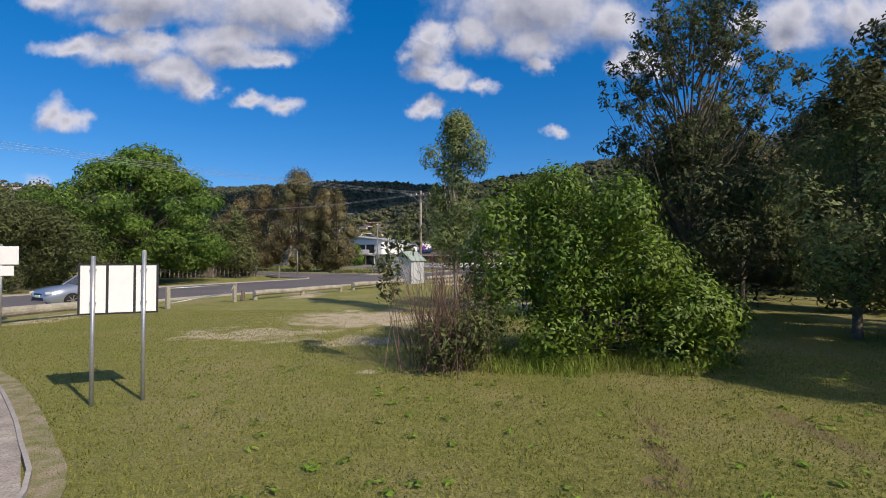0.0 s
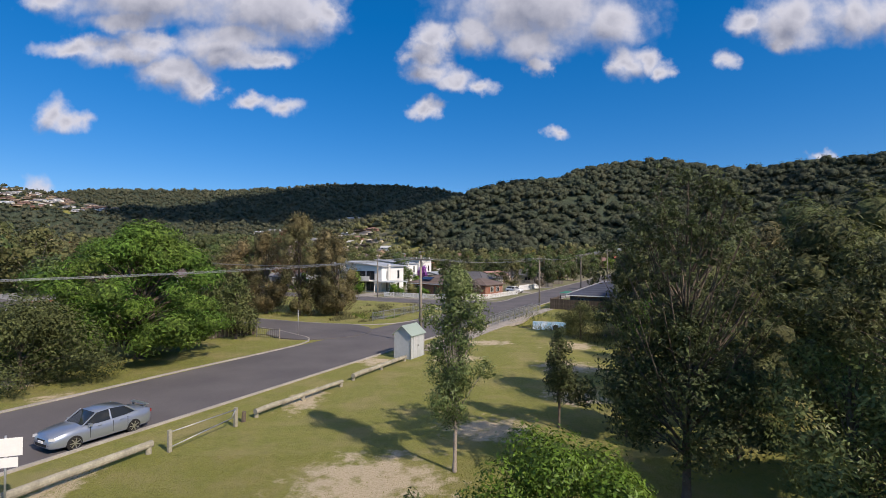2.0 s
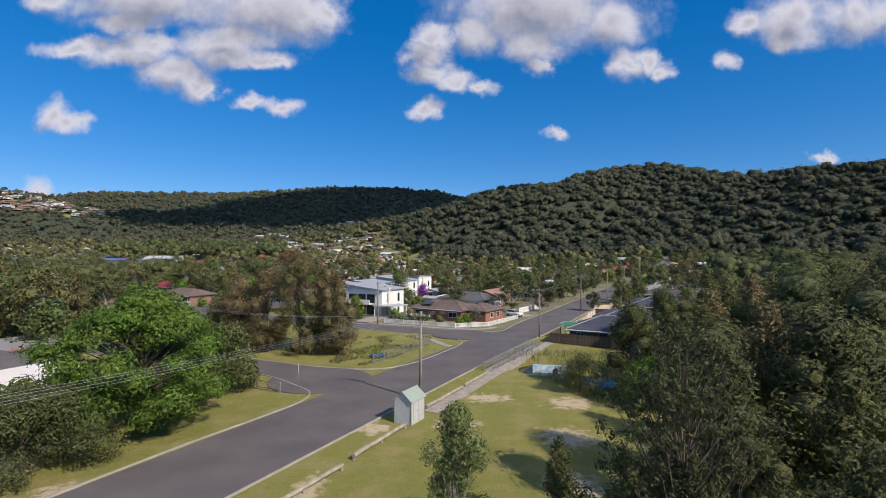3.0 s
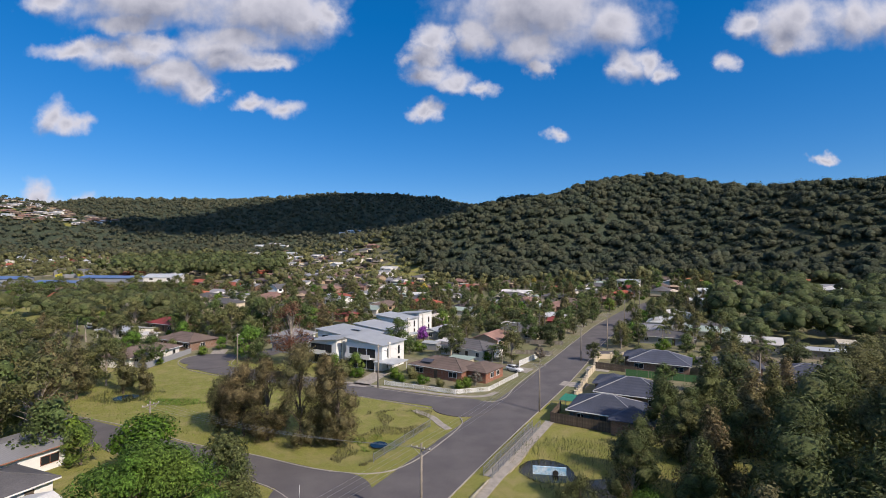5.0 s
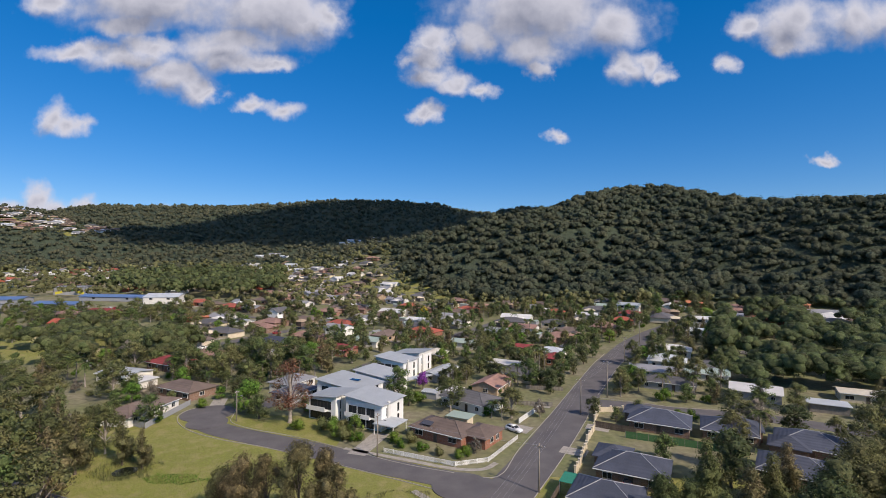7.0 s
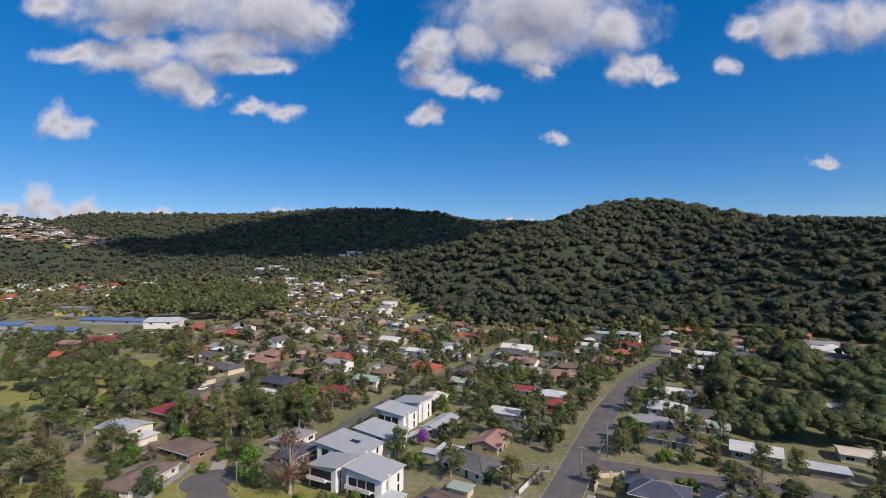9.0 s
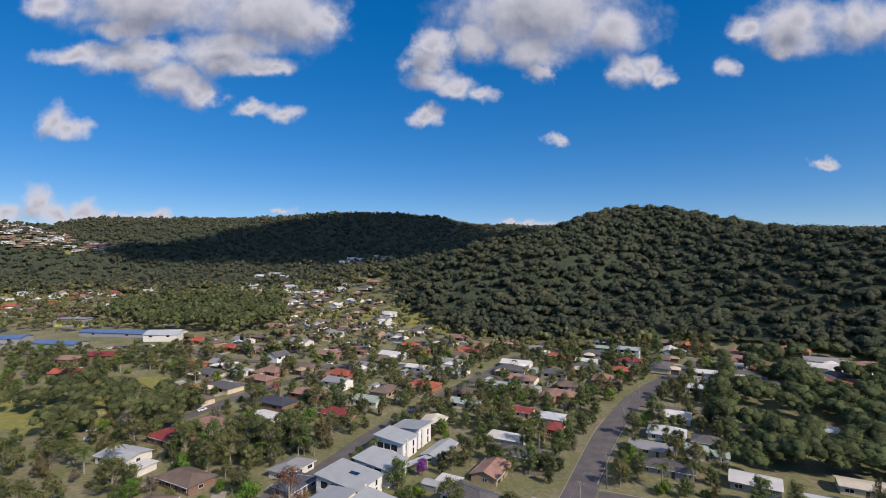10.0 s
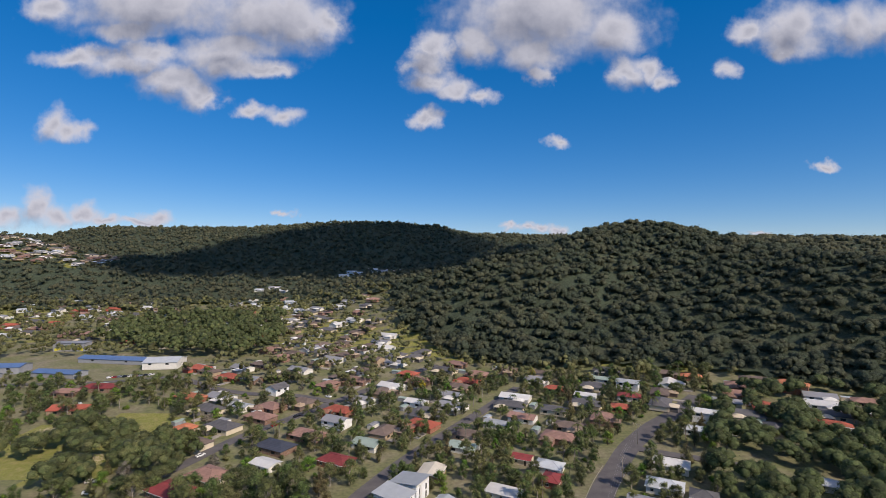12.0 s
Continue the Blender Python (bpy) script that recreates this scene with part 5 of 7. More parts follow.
for k, ob in enumerate(FAR):
    side = -1 if k % 2 else 1
    bm = bmesh.new()
    walls(bm, 6.2, 5.4, 2.5)
    ob_wing = part("wing", bm, ob.children[0].data.materials[0], ob)
    ob_wing.location = (side * 3.6, -6.6, 0)
    bm = bmesh.new()
    hip(bm, 6.2, 6.0, 2.62, 1.25, 0.45)
    part("wing_roof", bm, ob.children[1].data.materials[0], ob).location = (side * 3.6, -6.4, 0)
    bm = bmesh.new()
    box(bm, -side * 4.6, -9.3, -0.3, 3.2, 9.0, 0.5)
    part("driveway", bm, M["pale_path"], ob, "pale concrete driveway")
SHEDS = []
for k, (roof, wall) in enumerate((("sheet_white", "offwhite"), ("sheet_silver", "cream"), ("sheet_green", "grey_paint"), ("sheet_grey", "offwhite"))):
    SHEDS.append(house(0, 0, 0, 4.6 + k * 0.6, 3.4, "gable", roof, wall, "small metal garden shed behind a house", 2.2, 12, 0.15, z=-300, win=False, name="shed", kind="shed"))
OCCUPIED = [(o.location.x, o.location.y, 8.5) for o in scene.objects if o.type == "EMPTY" and o.location.z > -50 and o.get("category") in ("house", "garage", "school", "carport", "shelter", "shed", "grandstand")]


ROAD_BITS = [(*p, q[0] - p[0], q[1] - p[1]) for line in (MAIN, SIDE_WEST, CLOSE, EAST, STREET_TWO, STREET_THREE, CROSS, EAST_TWO) for p, q in zip(line, line[1:])]


def road_gap(x, y):
    best = 1e9
    for x0, y0, dx, dy in ROAD_BITS:
        t = max(0.0, min(1.0, ((x - x0) * dx + (y - y0) * dy) / (dx * dx + dy * dy)))
        best = min(best, (x - x0 - t * dx) ** 2 + (y - y0 - t * dy) ** 2)
    return math.sqrt(best)


HR = random.Random(5)
FOOT = ((300, 200), (254, 280), (196, 330), (127, 358), (60, 368), (30, 385), (4, 410), (-30, 462), (-54, 530), (-66, 610), (-82, 660))


def beyond_foot(x, y):
    """Whether a place lies on the wooded hill's side of its foot."""
    for (x0, y0), (x1, y1) in zip(FOOT, FOOT[1:]):
        if y0 <= y < y1:
            return x > x0 + (x1 - x0) * (y - y0) / (y1 - y0)
    return y >= 660 or (y < 200 and x > 300)


u, w = Vector((0.46, 0.888)), Vector((0.888, -0.46))
for row in range(-12, 20):
    for col in range(4, 42):
        p = u * (row * 0.0 + col * 17.0 + HR.uniform(-3, 3)) + w * (row * 20.0 + (4 if row % 2 else -4) + HR.uniform(-2, 2)) + Vector((-120, 120))
        x, y = p
        if y < 232 or y > 610 or abs(x) > y * 0.93 or beyond_foot(x + 14, y + 6) or x < -150 - (y - 300) * 0.55 and y < 420:
            continue
        if -330 < x < -150 and 395 < y < 560 and x < -128 - (y - 395) * 0.3:
            continue
        if road_gap(x, y) < 9 or any((x - a) ** 2 + (y - b) ** 2 < 13.5 ** 2 for a, b, _ in OCCUPIED) or HR.random() < 0.05:
            continue
        copy_thing(FAR[HR.choice((0, 0, 0, 1, 3, 3, 3, 5, 5, 5, 7, 4, 2, 1))], pose(x, y, ground_z(x, y) - 0.1, 0, 0, HR.choice((ALONG, ACROSS, ACROSS)) + HR.uniform(-4, 4)))
        OCCUPIED.append((x, y, 8.5))
for a, b, _ in list(OCCUPIED):
    if b > 225 and HR.random() < 0.55:
        x, y = a + HR.uniform(-6, 6) - 5.5, b + HR.uniform(8, 11)
        if road_gap(x, y) > 8 and not beyond_foot(x, y) and all((x - p) ** 2 + (y - q) ** 2 > 64 for p, q, _ in OCCUPIED):
            copy_thing(HR.choice(SHEDS), pose(x, y, ground_z(x, y) - 0.1, 0, 0, HR.choice((ALONG, ACROSS))))
            OCCUPIED.append((x, y, 3.0))
# houses on the hillsides
HILLSIDE = []
for x, y in ((-92, 752), (-80, 757), (-66, 754), (-110, 770), (-130, 748), (-150, 742), (-228, 700), (-245, 716), (-262, 706), (-30, 742), (-16, 748), (-52, 770), (-100, 742), (-72, 742), (-142, 760)):
    copy_thing(FAR[6 if HR.random() < 0.6 else 4], pose(x, y, ground_z(x, y) + 1.0, 0, 0, HR.uniform(-20, 20)))
    HILLSIDE.append((x, y))
for k in range(300):
    y = HR.uniform(752, 868)
    x = -y * HR.uniform(0.66, 0.95)
    if (x > -0.74 * y and abs(y - 800 - (x + 0.7 * y) * 1.2) > 26) or any(abs(x - a) < 17 and abs(y - b) < 11 for a, b in HILLSIDE):
        continue
    copy_thing(HR.choice((FAR[0], FAR[0], FAR[3], FAR[4], FAR[5], FAR[6], FAR[7])), pose(x, y, ground_z(x, y) + 1.0, 0, 0, HR.uniform(-30, 30)))
    HILLSIDE.append((x, y))
for k in range(150):
    x, y = HR.uniform(-560, -170), HR.uniform(440, 660)
    if abs(x) < y * 0.93 and all((x - a) ** 2 + (y - b) ** 2 > 260 for a, b, _ in OCCUPIED):
        copy_thing(HR.choice(FAR), pose(x, y, ground_z(x, y), 0, 0, HR.uniform(-30, 30)))
        OCCUPIED.append((x, y, 8.5))
for ob in FAR + SHEDS:
    remove_thing(ob)

# ---- woods and street trees ----
def crown_bits(k, n, seed, size, tall=9.5, wide=4.2, under=0.28, heart=0.64):
    """A domed crown of k rounded boughs with n sprays of leaves on them."""
    rng = np.random.default_rng(seed)
    lobes = []
    for q in range(k):
        u = (q + 0.5) / k
        a, up = q * 2.4 + rng.normal() * 0.3, 1 - u * 1.15
        ring = math.sqrt(max(0.05, 1 - up * up)) * wide * rng.uniform(0.5, 0.72)
        r = wide * rng.uniform(0.40, 0.58) * (1.0 if k > 5 else 1.25)
        mid = tall * (0.5 + under) / 1.28
        lobes.append((math.cos(a) * ring, math.sin(a) * ring, mid + up * (tall - mid - r * 0.55), r))
    v, f, facing = weld(*masses(lobes, 0.82, heart))
    c, nrm, out = shell(lobes, n, rng, 0.85, 0.28)
    nrm[:, 2] += 0.35
    b, bf = blades("w", c, nrm, size * (0.6 + 0.8 * rng.random(n)), 0.7, seed)
    f, v, facing = np.concatenate([f, bf + len(v)]), np.concatenate([v, b]), np.concatenate([facing, np.repeat(unit(unit(out) * 0.7 + unit(nrm) * 0.45), 4, axis=0)])
    return v, f, unit(facing + np.array((0, 0, 0.3)))


def wood(name, places, k, n, size, leaf, label, seed, scale=1.0, tall=9.5, wide=4.2, vary=0.22, under=0.28):
    """A stand of far trees, too many to count, as one mesh."""
    rng = np.random.default_rng(seed)
    kinds = [crown_bits(k, n, seed + q, size, tall, wide, under) for q in range(8)]
    out, quads, face, base = [], [], [], 0
    for x, y in places:
        a, s, t = rng.random() * 6.283, scale * (1 + vary * np.clip(rng.normal(), -1.8, 1.6)), rng.uniform(0.85, 1.18)
        k, qk, fk = kinds[rng.integers(8)]
        ca, sa = math.cos(a) * s, math.sin(a) * s
        out.append(np.stack([k[:, 0] * ca - k[:, 1] * sa + x, k[:, 0] * sa + k[:, 1] * ca + y, k[:, 2] * s * t], 1) + np.array((0, 0, ground_z(x, y) - 0.5)))
        quads.append(qk + base)
        base += len(k)
        face.append(np.stack([fk[:, 0] * math.cos(a) - fk[:, 1] * math.sin(a), fk[:, 0] * math.sin(a) + fk[:, 1] * math.cos(a), fk[:, 2]], 1))
    v = np.concatenate(out)
    ob = solid(name, mesh_from(name, v, np.concatenate(quads), True, np.concatenate(face)), M[leaf])
    return tagged(ob, label, "woodland", kind="stuff")


def scatter(x0, x1, y0, y1, step, keep, seed):
    rng = np.random.default_rng(seed)
    gx, gy = np.meshgrid(np.arange(x0, x1, step), np.arange(y0, y1, step))
    px, py = (gx + rng.uniform(-0.42, 0.42, gx.shape) * step).ravel(), (gy + rng.uniform(-0.42, 0.42, gy.shape) * step).ravel()
    return [(x, y) for x, y in zip(px, py) if abs(x) < y * 0.96 + 40 and keep(x, y)]


def near_hill(x, y):
    return beyond_foot(x, y) and y < 690 and x > -95 and (crest(x, y, HILL_EAST)[0] < 420) and not (y > 620 and x < 60) and not (x > 280 and y > 720 - (x - 280) * 0.75)


def east_back(x, y):
    return not (x > 120 and y > 700) or float(height(x, y)) > 95


def far_hills(x, y):
    if near_hill(x, y) or not east_back(x, y):
        return False
    if y > 1200:
        return False
    return (y > 605 and x > -160 and y > 590 - x * 0.1) or y > 690 or (x < -160 and y > 650) or (beyond_foot(x, y) and x > 0) or (x < -330 and y > 610)


wood("hill_forest", scatter(-90, 640, 230, 720, 11.4, near_hill, 41) + scatter(-90, 640, 230, 720, 11.0, near_hill, 141), 5, 90, 1.05, "leaf_forest", "dense dull green eucalypt forest on the hill", 61, 0.98, 9.2, 5.0, 0.32)
wood("ridge_forest", scatter(-1150, 760, 440, 1180, 12.0, lambda x, y: far_hills(x, y) and not any(abs(x - a) < 9 and -13 < y - b < 7 for a, b in HILLSIDE), 42), 2, 18, 1.6, "leaf_forest", "distant dark green forest on the ridge", 71, 1.15, 9.0, 5.2, 0.2)
wood("back_ridge_forest", scatter(150, 1500, 1200, 1420, 19, lambda x, y: True, 45) + scatter(420, 1250, 560, 1200, 21, lambda x, y: x > 0.6 * y and not near_hill(x, y), 48), 3, 16, 2.2, "leaf_forest", "far blue-green forest on the skyline", 75, 1.5, 8.0, 7.0, 0.12)
# a raised understorey sheet, added to lighten the dark gaps between the crowns
keep_f = []
fx, fy = np.arange(-1200, 1600, 10.0), np.arange(226, 1460, 10.0)
FX, FY = np.meshgrid(fx, fy)
bumps = np.random.default_rng(49).uniform(-1.3, 1.3, FX.shape)
fv = np.stack([FX, FY, height(FX, FY) + 3.4 + bumps], -1).reshape(-1, 3)
for j in range(len(fy) - 1):
    for i in range(len(fx) - 1):
        x, y = fx[i] + 5, fy[j] + 5
        if abs(x) < y + 60 and (near_hill(x - 3, y - 3) or far_hills(x, y) or (y > 1180 and x > 100)) and not any(abs(x - a) < 10 and -14 < y - b < 9 for a, b in HILLSIDE):
            a = j * len(fx) + i
            keep_f.append((a, a + 1, a + len(fx) + 1, a + len(fx)))
tagged(solid("forest_understorey", mesh_from("forest_understorey", fv, keep_f, True), M["leaf_forest"]), "low dense understorey between the forest trees", "understorey", kind="stuff")

# the grove beyond the houses to the north-west, and trees among the far houses
def clear(x, y, gap=7.5):
    return road_gap(x, y) > (6 if y < 135 or x < 20 else 7.8) and all((x - a) ** 2 + (y - b) ** 2 > gap * gap for a, b, _ in OCCUPIED)


def grove(x, y):
    return -330 < x < -150 and 400 < y < 560 and x < -132 - (y - 395) * 0.3 and y > 395 + max(0, (-215 - x)) * 0.55


wood("gum_grove", scatter(-330, -140, 395, 560, 9.0, grove, 43), 8, 150, 0.9, "leaf_creek", "grove of tall olive gum trees", 81, 1.25, 11.0, 4.4, 0.2)
wood("garden_trees", scatter(-600, 200, 330, 680, 10.0, lambda x, y: not beyond_foot(x, y) and not grove(x, y) and clear(x, y, 6.8) and not (-345 < x < -185 and 325 < y < 398), 44), 3, 50, 0.9, "leaf_creek",
     "garden trees between the far houses", 91, 0.82, 9.5, 4.2, 0.35)

wood("east_woods", scatter(80, 330, 140, 300, 7.4, lambda x, y: x > 0.52 * y + 8 and (y > 158 or x > 126) and not beyond_foot(x, y) and clear(x, y, 8.0), 46), 12, 620, 0.5, "leaf_creek", "dense tall trees between the houses below the hill", 95, 1.0, 9.8, 4.8, 0.25)


def west_grove(x, y):
    t = min(1.0, max(0.0, ((x + 180) * 68 + (y - 244) * -37) / (68 * 68 + 37 * 37)))
    return math.hypot(x + 180 - 68 * t, y - 244 + 37 * t) < 13.5 or math.hypot(x + 188, y - 222) < 11 or math.hypot(x + 148, y - 192) < 8


wood("west_grove", scatter(-215, -100, 180, 265, 7.6, west_grove, 47), 12, 700, 0.45, "leaf_creek", "clump of broad gum trees in the open park", 97, 1.05, 9.5, 4.6, 0.2)
OPEN = ((-172, 202, 22), (-190, 214, 18), (-194, 247, 15), (-150, 236, 26), (-165, 262, 20), (-50, 98, 22), (-62, 105, 16), (0.5, 80, 14), (6, 45, 24), (-4, 20, 18), (8, 104, 16), (14, 122, 9), (26, 150, 7), (-118, 206, 10), (-70, 140, 9), (-270, 405, 20), (45, 112, 12), (35, 120, 10), (30, 100, 7),
        (61, 116, 9), (75, 101, 10), (-17, 128, 11), (-28, 147, 14), (-14, 182, 12), (-125, 215, 8), (22, 140, 8), (-45, 120, 14))
TR = random.Random(9)
placed = []
KINDS = ("gum", "gum", "gum_b", "gum_b", "gum_b", "round", "round_b", "round_b", "dark", "dark", "oak", "shrub", "shrub_b", "palm", "grey")


def try_tree(x, y, key, s, gap, spread):
    if any((x - a) ** 2 + (y - b) ** 2 < r * r for a, b, r in OPEN) or not clear(x, y, gap):
        return
    if any((x - a) ** 2 + (y - b) ** 2 < (spread + r) ** 2 for a, b, r in placed):
        return
    placed.append((x, y, spread))
    plant(key, x, y, s, wide=1.3 if spread > 2.9 and not key.startswith(("palm", "oak")) else 1.0)


for _ in range(6500):
    y = 100 + 240 * math.sqrt(TR.random())
    x = TR.uniform(-0.96, 0.96) * y
    if beyond_foot(x, y) or (y < 112 and -40 < x < 90) or (x > 0.52 * y + 8 and y > 140) or west_grove(x, y):
        continue
    key = TR.choice(KINDS)
    if x > -20 and y > 150 and key in ("grey", "shrub_b"):
        key = TR.choice(("dark", "round_b", "palm", "palm_b"))
    small = key.startswith(("shrub", "palm", "cone"))
    s = TR.uniform(0.5, 0.95) if not small else TR.uniform(0.7, 1.3)
    if x > 100:
        s *= 1.15
    thick = x > -20 and y > 150
    try_tree(x, y, key, s, 7.6 if not small else 5.6, (2.7 if thick else 4.2) * s if not small else 2.2)

# ---- the reserve and its trees ----
N = np.random.default_rng(21)
# dense green bush in the grass
lob = []
for k in range(130):
    x = N.uniform(-2.55, 3.35)
    top = float(np.interp(x, (-2.7, -2.3, -1.5, -0.2, 0.9, 1.5, 2.0, 2.7, 3.4), (2.4, 3.6, 4.5, 4.55, 4.1, 3.5, 2.9, 2.2, 1.4)))
    r = N.uniform(0.35, 0.8)
    lob.append((x, N.uniform(-1.4, 1.4) * (1 - 0.25 * abs(x) / 3.5), max(0.35, min(top - r * 0.8, top * N.random() ** 0.6)), r))
tree("bush", lob, 3.8, 0.09, 46000, 0.125, "leaf_bush", "bark", 101, 0.42, 0.95, 0.35, fork=0.12, soft=0.45, label="large dense glossy green bush in the grass", x=3.2, y=11.9)
# twiggy half-dead shrub with slender leafy stems beside it
paths = []
for k in range(150):
    a, lean = N.random() * 6.283, N.uniform(0.2, 1.0)
    x0, y0 = N.normal() * 0.4, N.normal() * 0.4
    tall = N.uniform(1.0, 2.7)
    x1, y1 = x0 + math.cos(a) * lean * 0.5, y0 + math.sin(a) * lean * 0.5
    x2, y2 = x0 + math.cos(a) * lean, y0 + math.sin(a) * lean
    paths.append([(x0, y0, 0, 0.010), (x1, y1, tall * 0.55, 0.006), (x2, y2, tall, 0.002)])
    for q in range(5):
        b, u = a + N.normal() * 1.2, N.uniform(0.3, 0.9)
        xq, yq = x0 + (x2 - x0) * u, y0 + (y2 - y0) * u
        paths.append([(xq, yq, tall * u, 0.004), (xq + math.cos(b) * 0.3, yq + math.sin(b) * 0.3, tall * u + N.uniform(0.1, 0.5), 0.0015)])
lob = [(-1.0, 0.2, 2.9, 0.42), (-1.25, 0.0, 2.3, 0.4), (-0.8, 0.4, 3.2, 0.34), (-1.3, 0.3, 1.7, 0.35), (0.4, -0.5, 0.8, 0.6), (-0.2, -0.7, 0.6, 0.55), (0.9, -0.3, 1.0, 0.6)]
tree("shrub", lob, 2.6, 0.03, 1500, 0.14, "leaf_olive", "twig", 102, 0.4, 1.1, 0.6, fork=0.1, extra=paths, label="straggly half-dead shrub with bare brown twigs", x=0.05, y=10.9)
# young gums in the reserve
tree("gum_tree", column_lobes(N, 18, 1.1, 3.0, 8.2, 0.66) + round_lobes(N, 24, 1.5, 2.3, 8.0, 0.5), 8.7, 0.08, 14000, 0.17, "leaf_young", "pale_bark", 103, 0.30, 1.05, 0.6, 0.4, 0.35, label="slim young gum tree with a narrow leafy crown", x=0.5, y=20.4)
tree("gum_tree", column_lobes(N, 12, 1.5, 1.6, 5.1, 0.74), 5.4, 0.07, 3200, 0.22, "leaf_dark", "bark", 104, 0.4, 1.05, 0.6, 0.3, 0.3, label="small dark-leaved sapling in the grass", x=6.1, y=25.7)
tree("gum_tree", column_lobes(N, 10, 1.3, 1.6, 5.0, 0.8), 5.4, 0.07, 2400, 0.24, "leaf_olive", "bark", 105, 0.4, 1.05, 0.6, 0.3, 0.3, label="small olive-leaved sapling in the grass", x=9.2, y=24.5)
# tall dark tree with an open top
lob = [(x, y, z, r * 0.85) for x, y, z, r in round_lobes(N, 30, 2.8, 2.0, 6.6, 1.2)]
shoots, ends = [], []
for k in range(84):
    a = k * 2.4 + N.normal() * 0.2
    z1 = N.uniform(6.4, 12.0)
    reach = 3.1 * math.sin(math.pi * min(1, (12.9 - z1) / 7.4 * 0.62)) ** 0.8 * N.uniform(0.62, 1.06)
    z0 = z1 - 1.2 - reach * 1.1
    f = max(0.05, (z0 - 2.5) / 9)
    tip = np.array((math.cos(a) * reach, math.sin(a) * reach, z1))
    root_pt = np.array((math.cos(a) * 0.35 * f, math.sin(a) * 0.35 * f, max(2.6, z0)))
    mid_pt = root_pt * 0.45 + tip * 0.55 + np.array((math.cos(a) * 0.12, math.sin(a) * 0.12, -0.25))
    shoots.append([(*root_pt, 0.045), (*mid_pt, 0.026), (*tip, 0.008)])
    ends.append((*tip, N.uniform(0.2, 0.36)))
    for q in range(5):
        u = N.uniform(0.25, 0.95)
        p = mid_pt * (1 - u) + tip * u
        e = p + np.array((N.normal() * 0.42, N.normal() * 0.42, N.uniform(0.15, 0.7)))
        shoots.append([(*p, 0.010), (*e, 0.004)])
        ends.append((*e, N.uniform(0.14, 0.3)))
tree("paperbark_tree", lob, 9.6, 0.16, 25000, 0.18, "leaf_dark", "bark", 106, 0.42, 0.95, 0.75, 0.1, 0.3, extra=shoots, tips=ends, soft=0.4, label="tall dark paperbark tree with an open twiggy top", x=8.9, y=17.8)
# stand of dark trees along the creek
STAND = ((15.5, 26.5, 10.5), (19.0, 22.5, 10.0), (17.5, 31.5, 10.0), (22.0, 28.0, 11.0), (24.0, 36.0, 12.0), (28.0, 31.0, 12.5), (30.0, 42.0, 13.0), (25.5, 48.0, 11.0), (34.5, 37.0, 13.0),
         (36.0, 49.0, 13.5), (31.5, 57.0, 12.0), (41.0, 44.0, 14.0), (42.5, 57.0, 14.0), (37.5, 65.0, 12.5), (47.5, 51.0, 14.5), (50.0, 63.0, 14.0), (45.0, 71.5, 13.0), (55.0, 56.0, 14.5), (57.0, 69.0, 14.0), (52.5, 78.0, 12.5),
         (62.0, 62.0, 15.0), (64.0, 76.0, 14.0), (59.5, 85.0, 11.5), (70.0, 70.0, 15.0), (72.0, 82.0, 13.0), (78.0, 76.0, 14.5), (81.0, 88.0, 12.0), (88.0, 82.0, 13.0), (92.0, 95.0, 12.0), (38.5, 76.5, 8.0), (33.0, 68.0, 8.5), (43.0, 80.0, 14.0), (33.5, 74.5, 9.5), (20.5, 52.5, 9.3), (22.5, 58.0, 8.5), (25.0, 63.5, 7.6))
# three shapes of creek tree, each copied along the bank
BANK = []
for k, (leaf, bark) in enumerate((("leaf_creek", "bark"), ("leaf_oak", "bark"), ("leaf_creek", "pale_bark"), ("leaf_olive", "bark"))):
    lobes = column_lobes(N, 22, 2.6, 1.2, 11.0, 1.7) if k % 2 else round_lobes(N, 22, 3.2, 1.6, 11.0, 1.6)
    BANK.append(tree("creek_tree", lobes, 11.6, 0.2, 6000, 0.38, leaf, bark, 110 + k, 0.38, 1.05, 0.45, 0.2, label=("dense dark tree on the creek bank", "tall brownish she-oak on the creek bank", "dark bushy tree on the creek bank",
                     "tall olive tree on the creek bank")[k], cores=14, heart=0.6, z=-200, group="trees along the creek"))
for k, (x, y, tall) in enumerate(STAND):
    ob = copy_thing(BANK[(k * 7 + k // 3) % 4], pose(x, y, ground_z(x, y), 0, 0, k * 77))
    s = tall / 11.6
    ob.scale = (s * 1.08, s * 1.08, s)
# trees on the camera's right, mostly out of view, placed to shade the lawn
near_tree = tree("paperbark_tree", round_lobes(N, 40, 3.4, 2.0, 11.0, 1.05), 11.6, 0.2, 9000, 0.22, "leaf_creek", "bark", 109, 0.38, 1.0, 0.55, 0.2, label="dense dark paperbark tree beside the lawn", cores=30, heart=0.62, z=-200, group="trees along the creek")
BANK.append(near_tree)
for x, y, tall in ((15.8, 14.2, 5.6), (17.5, 6.5, 10.5), (20.5, 12.0, 10.5), (17.6, 16.8, 6.4), (23.0, 4.0, 10.5), (15.2, 0.5, 7.0), (15.0, 2.4, 7.6), (13.2, 21.8, 8.0), (14.6, 4.6, 9.5), (16.4, 9.6, 7.4), (13.4, 8.4, 5.6)):
    ob = copy_thing(near_tree, pose(x, y, 0, 0, 0, x * 50))
    ob.scale = (tall / 11.6 * 1.05,) * 2 + (tall / 11.6,)
for ob in BANK:
    remove_thing(ob)

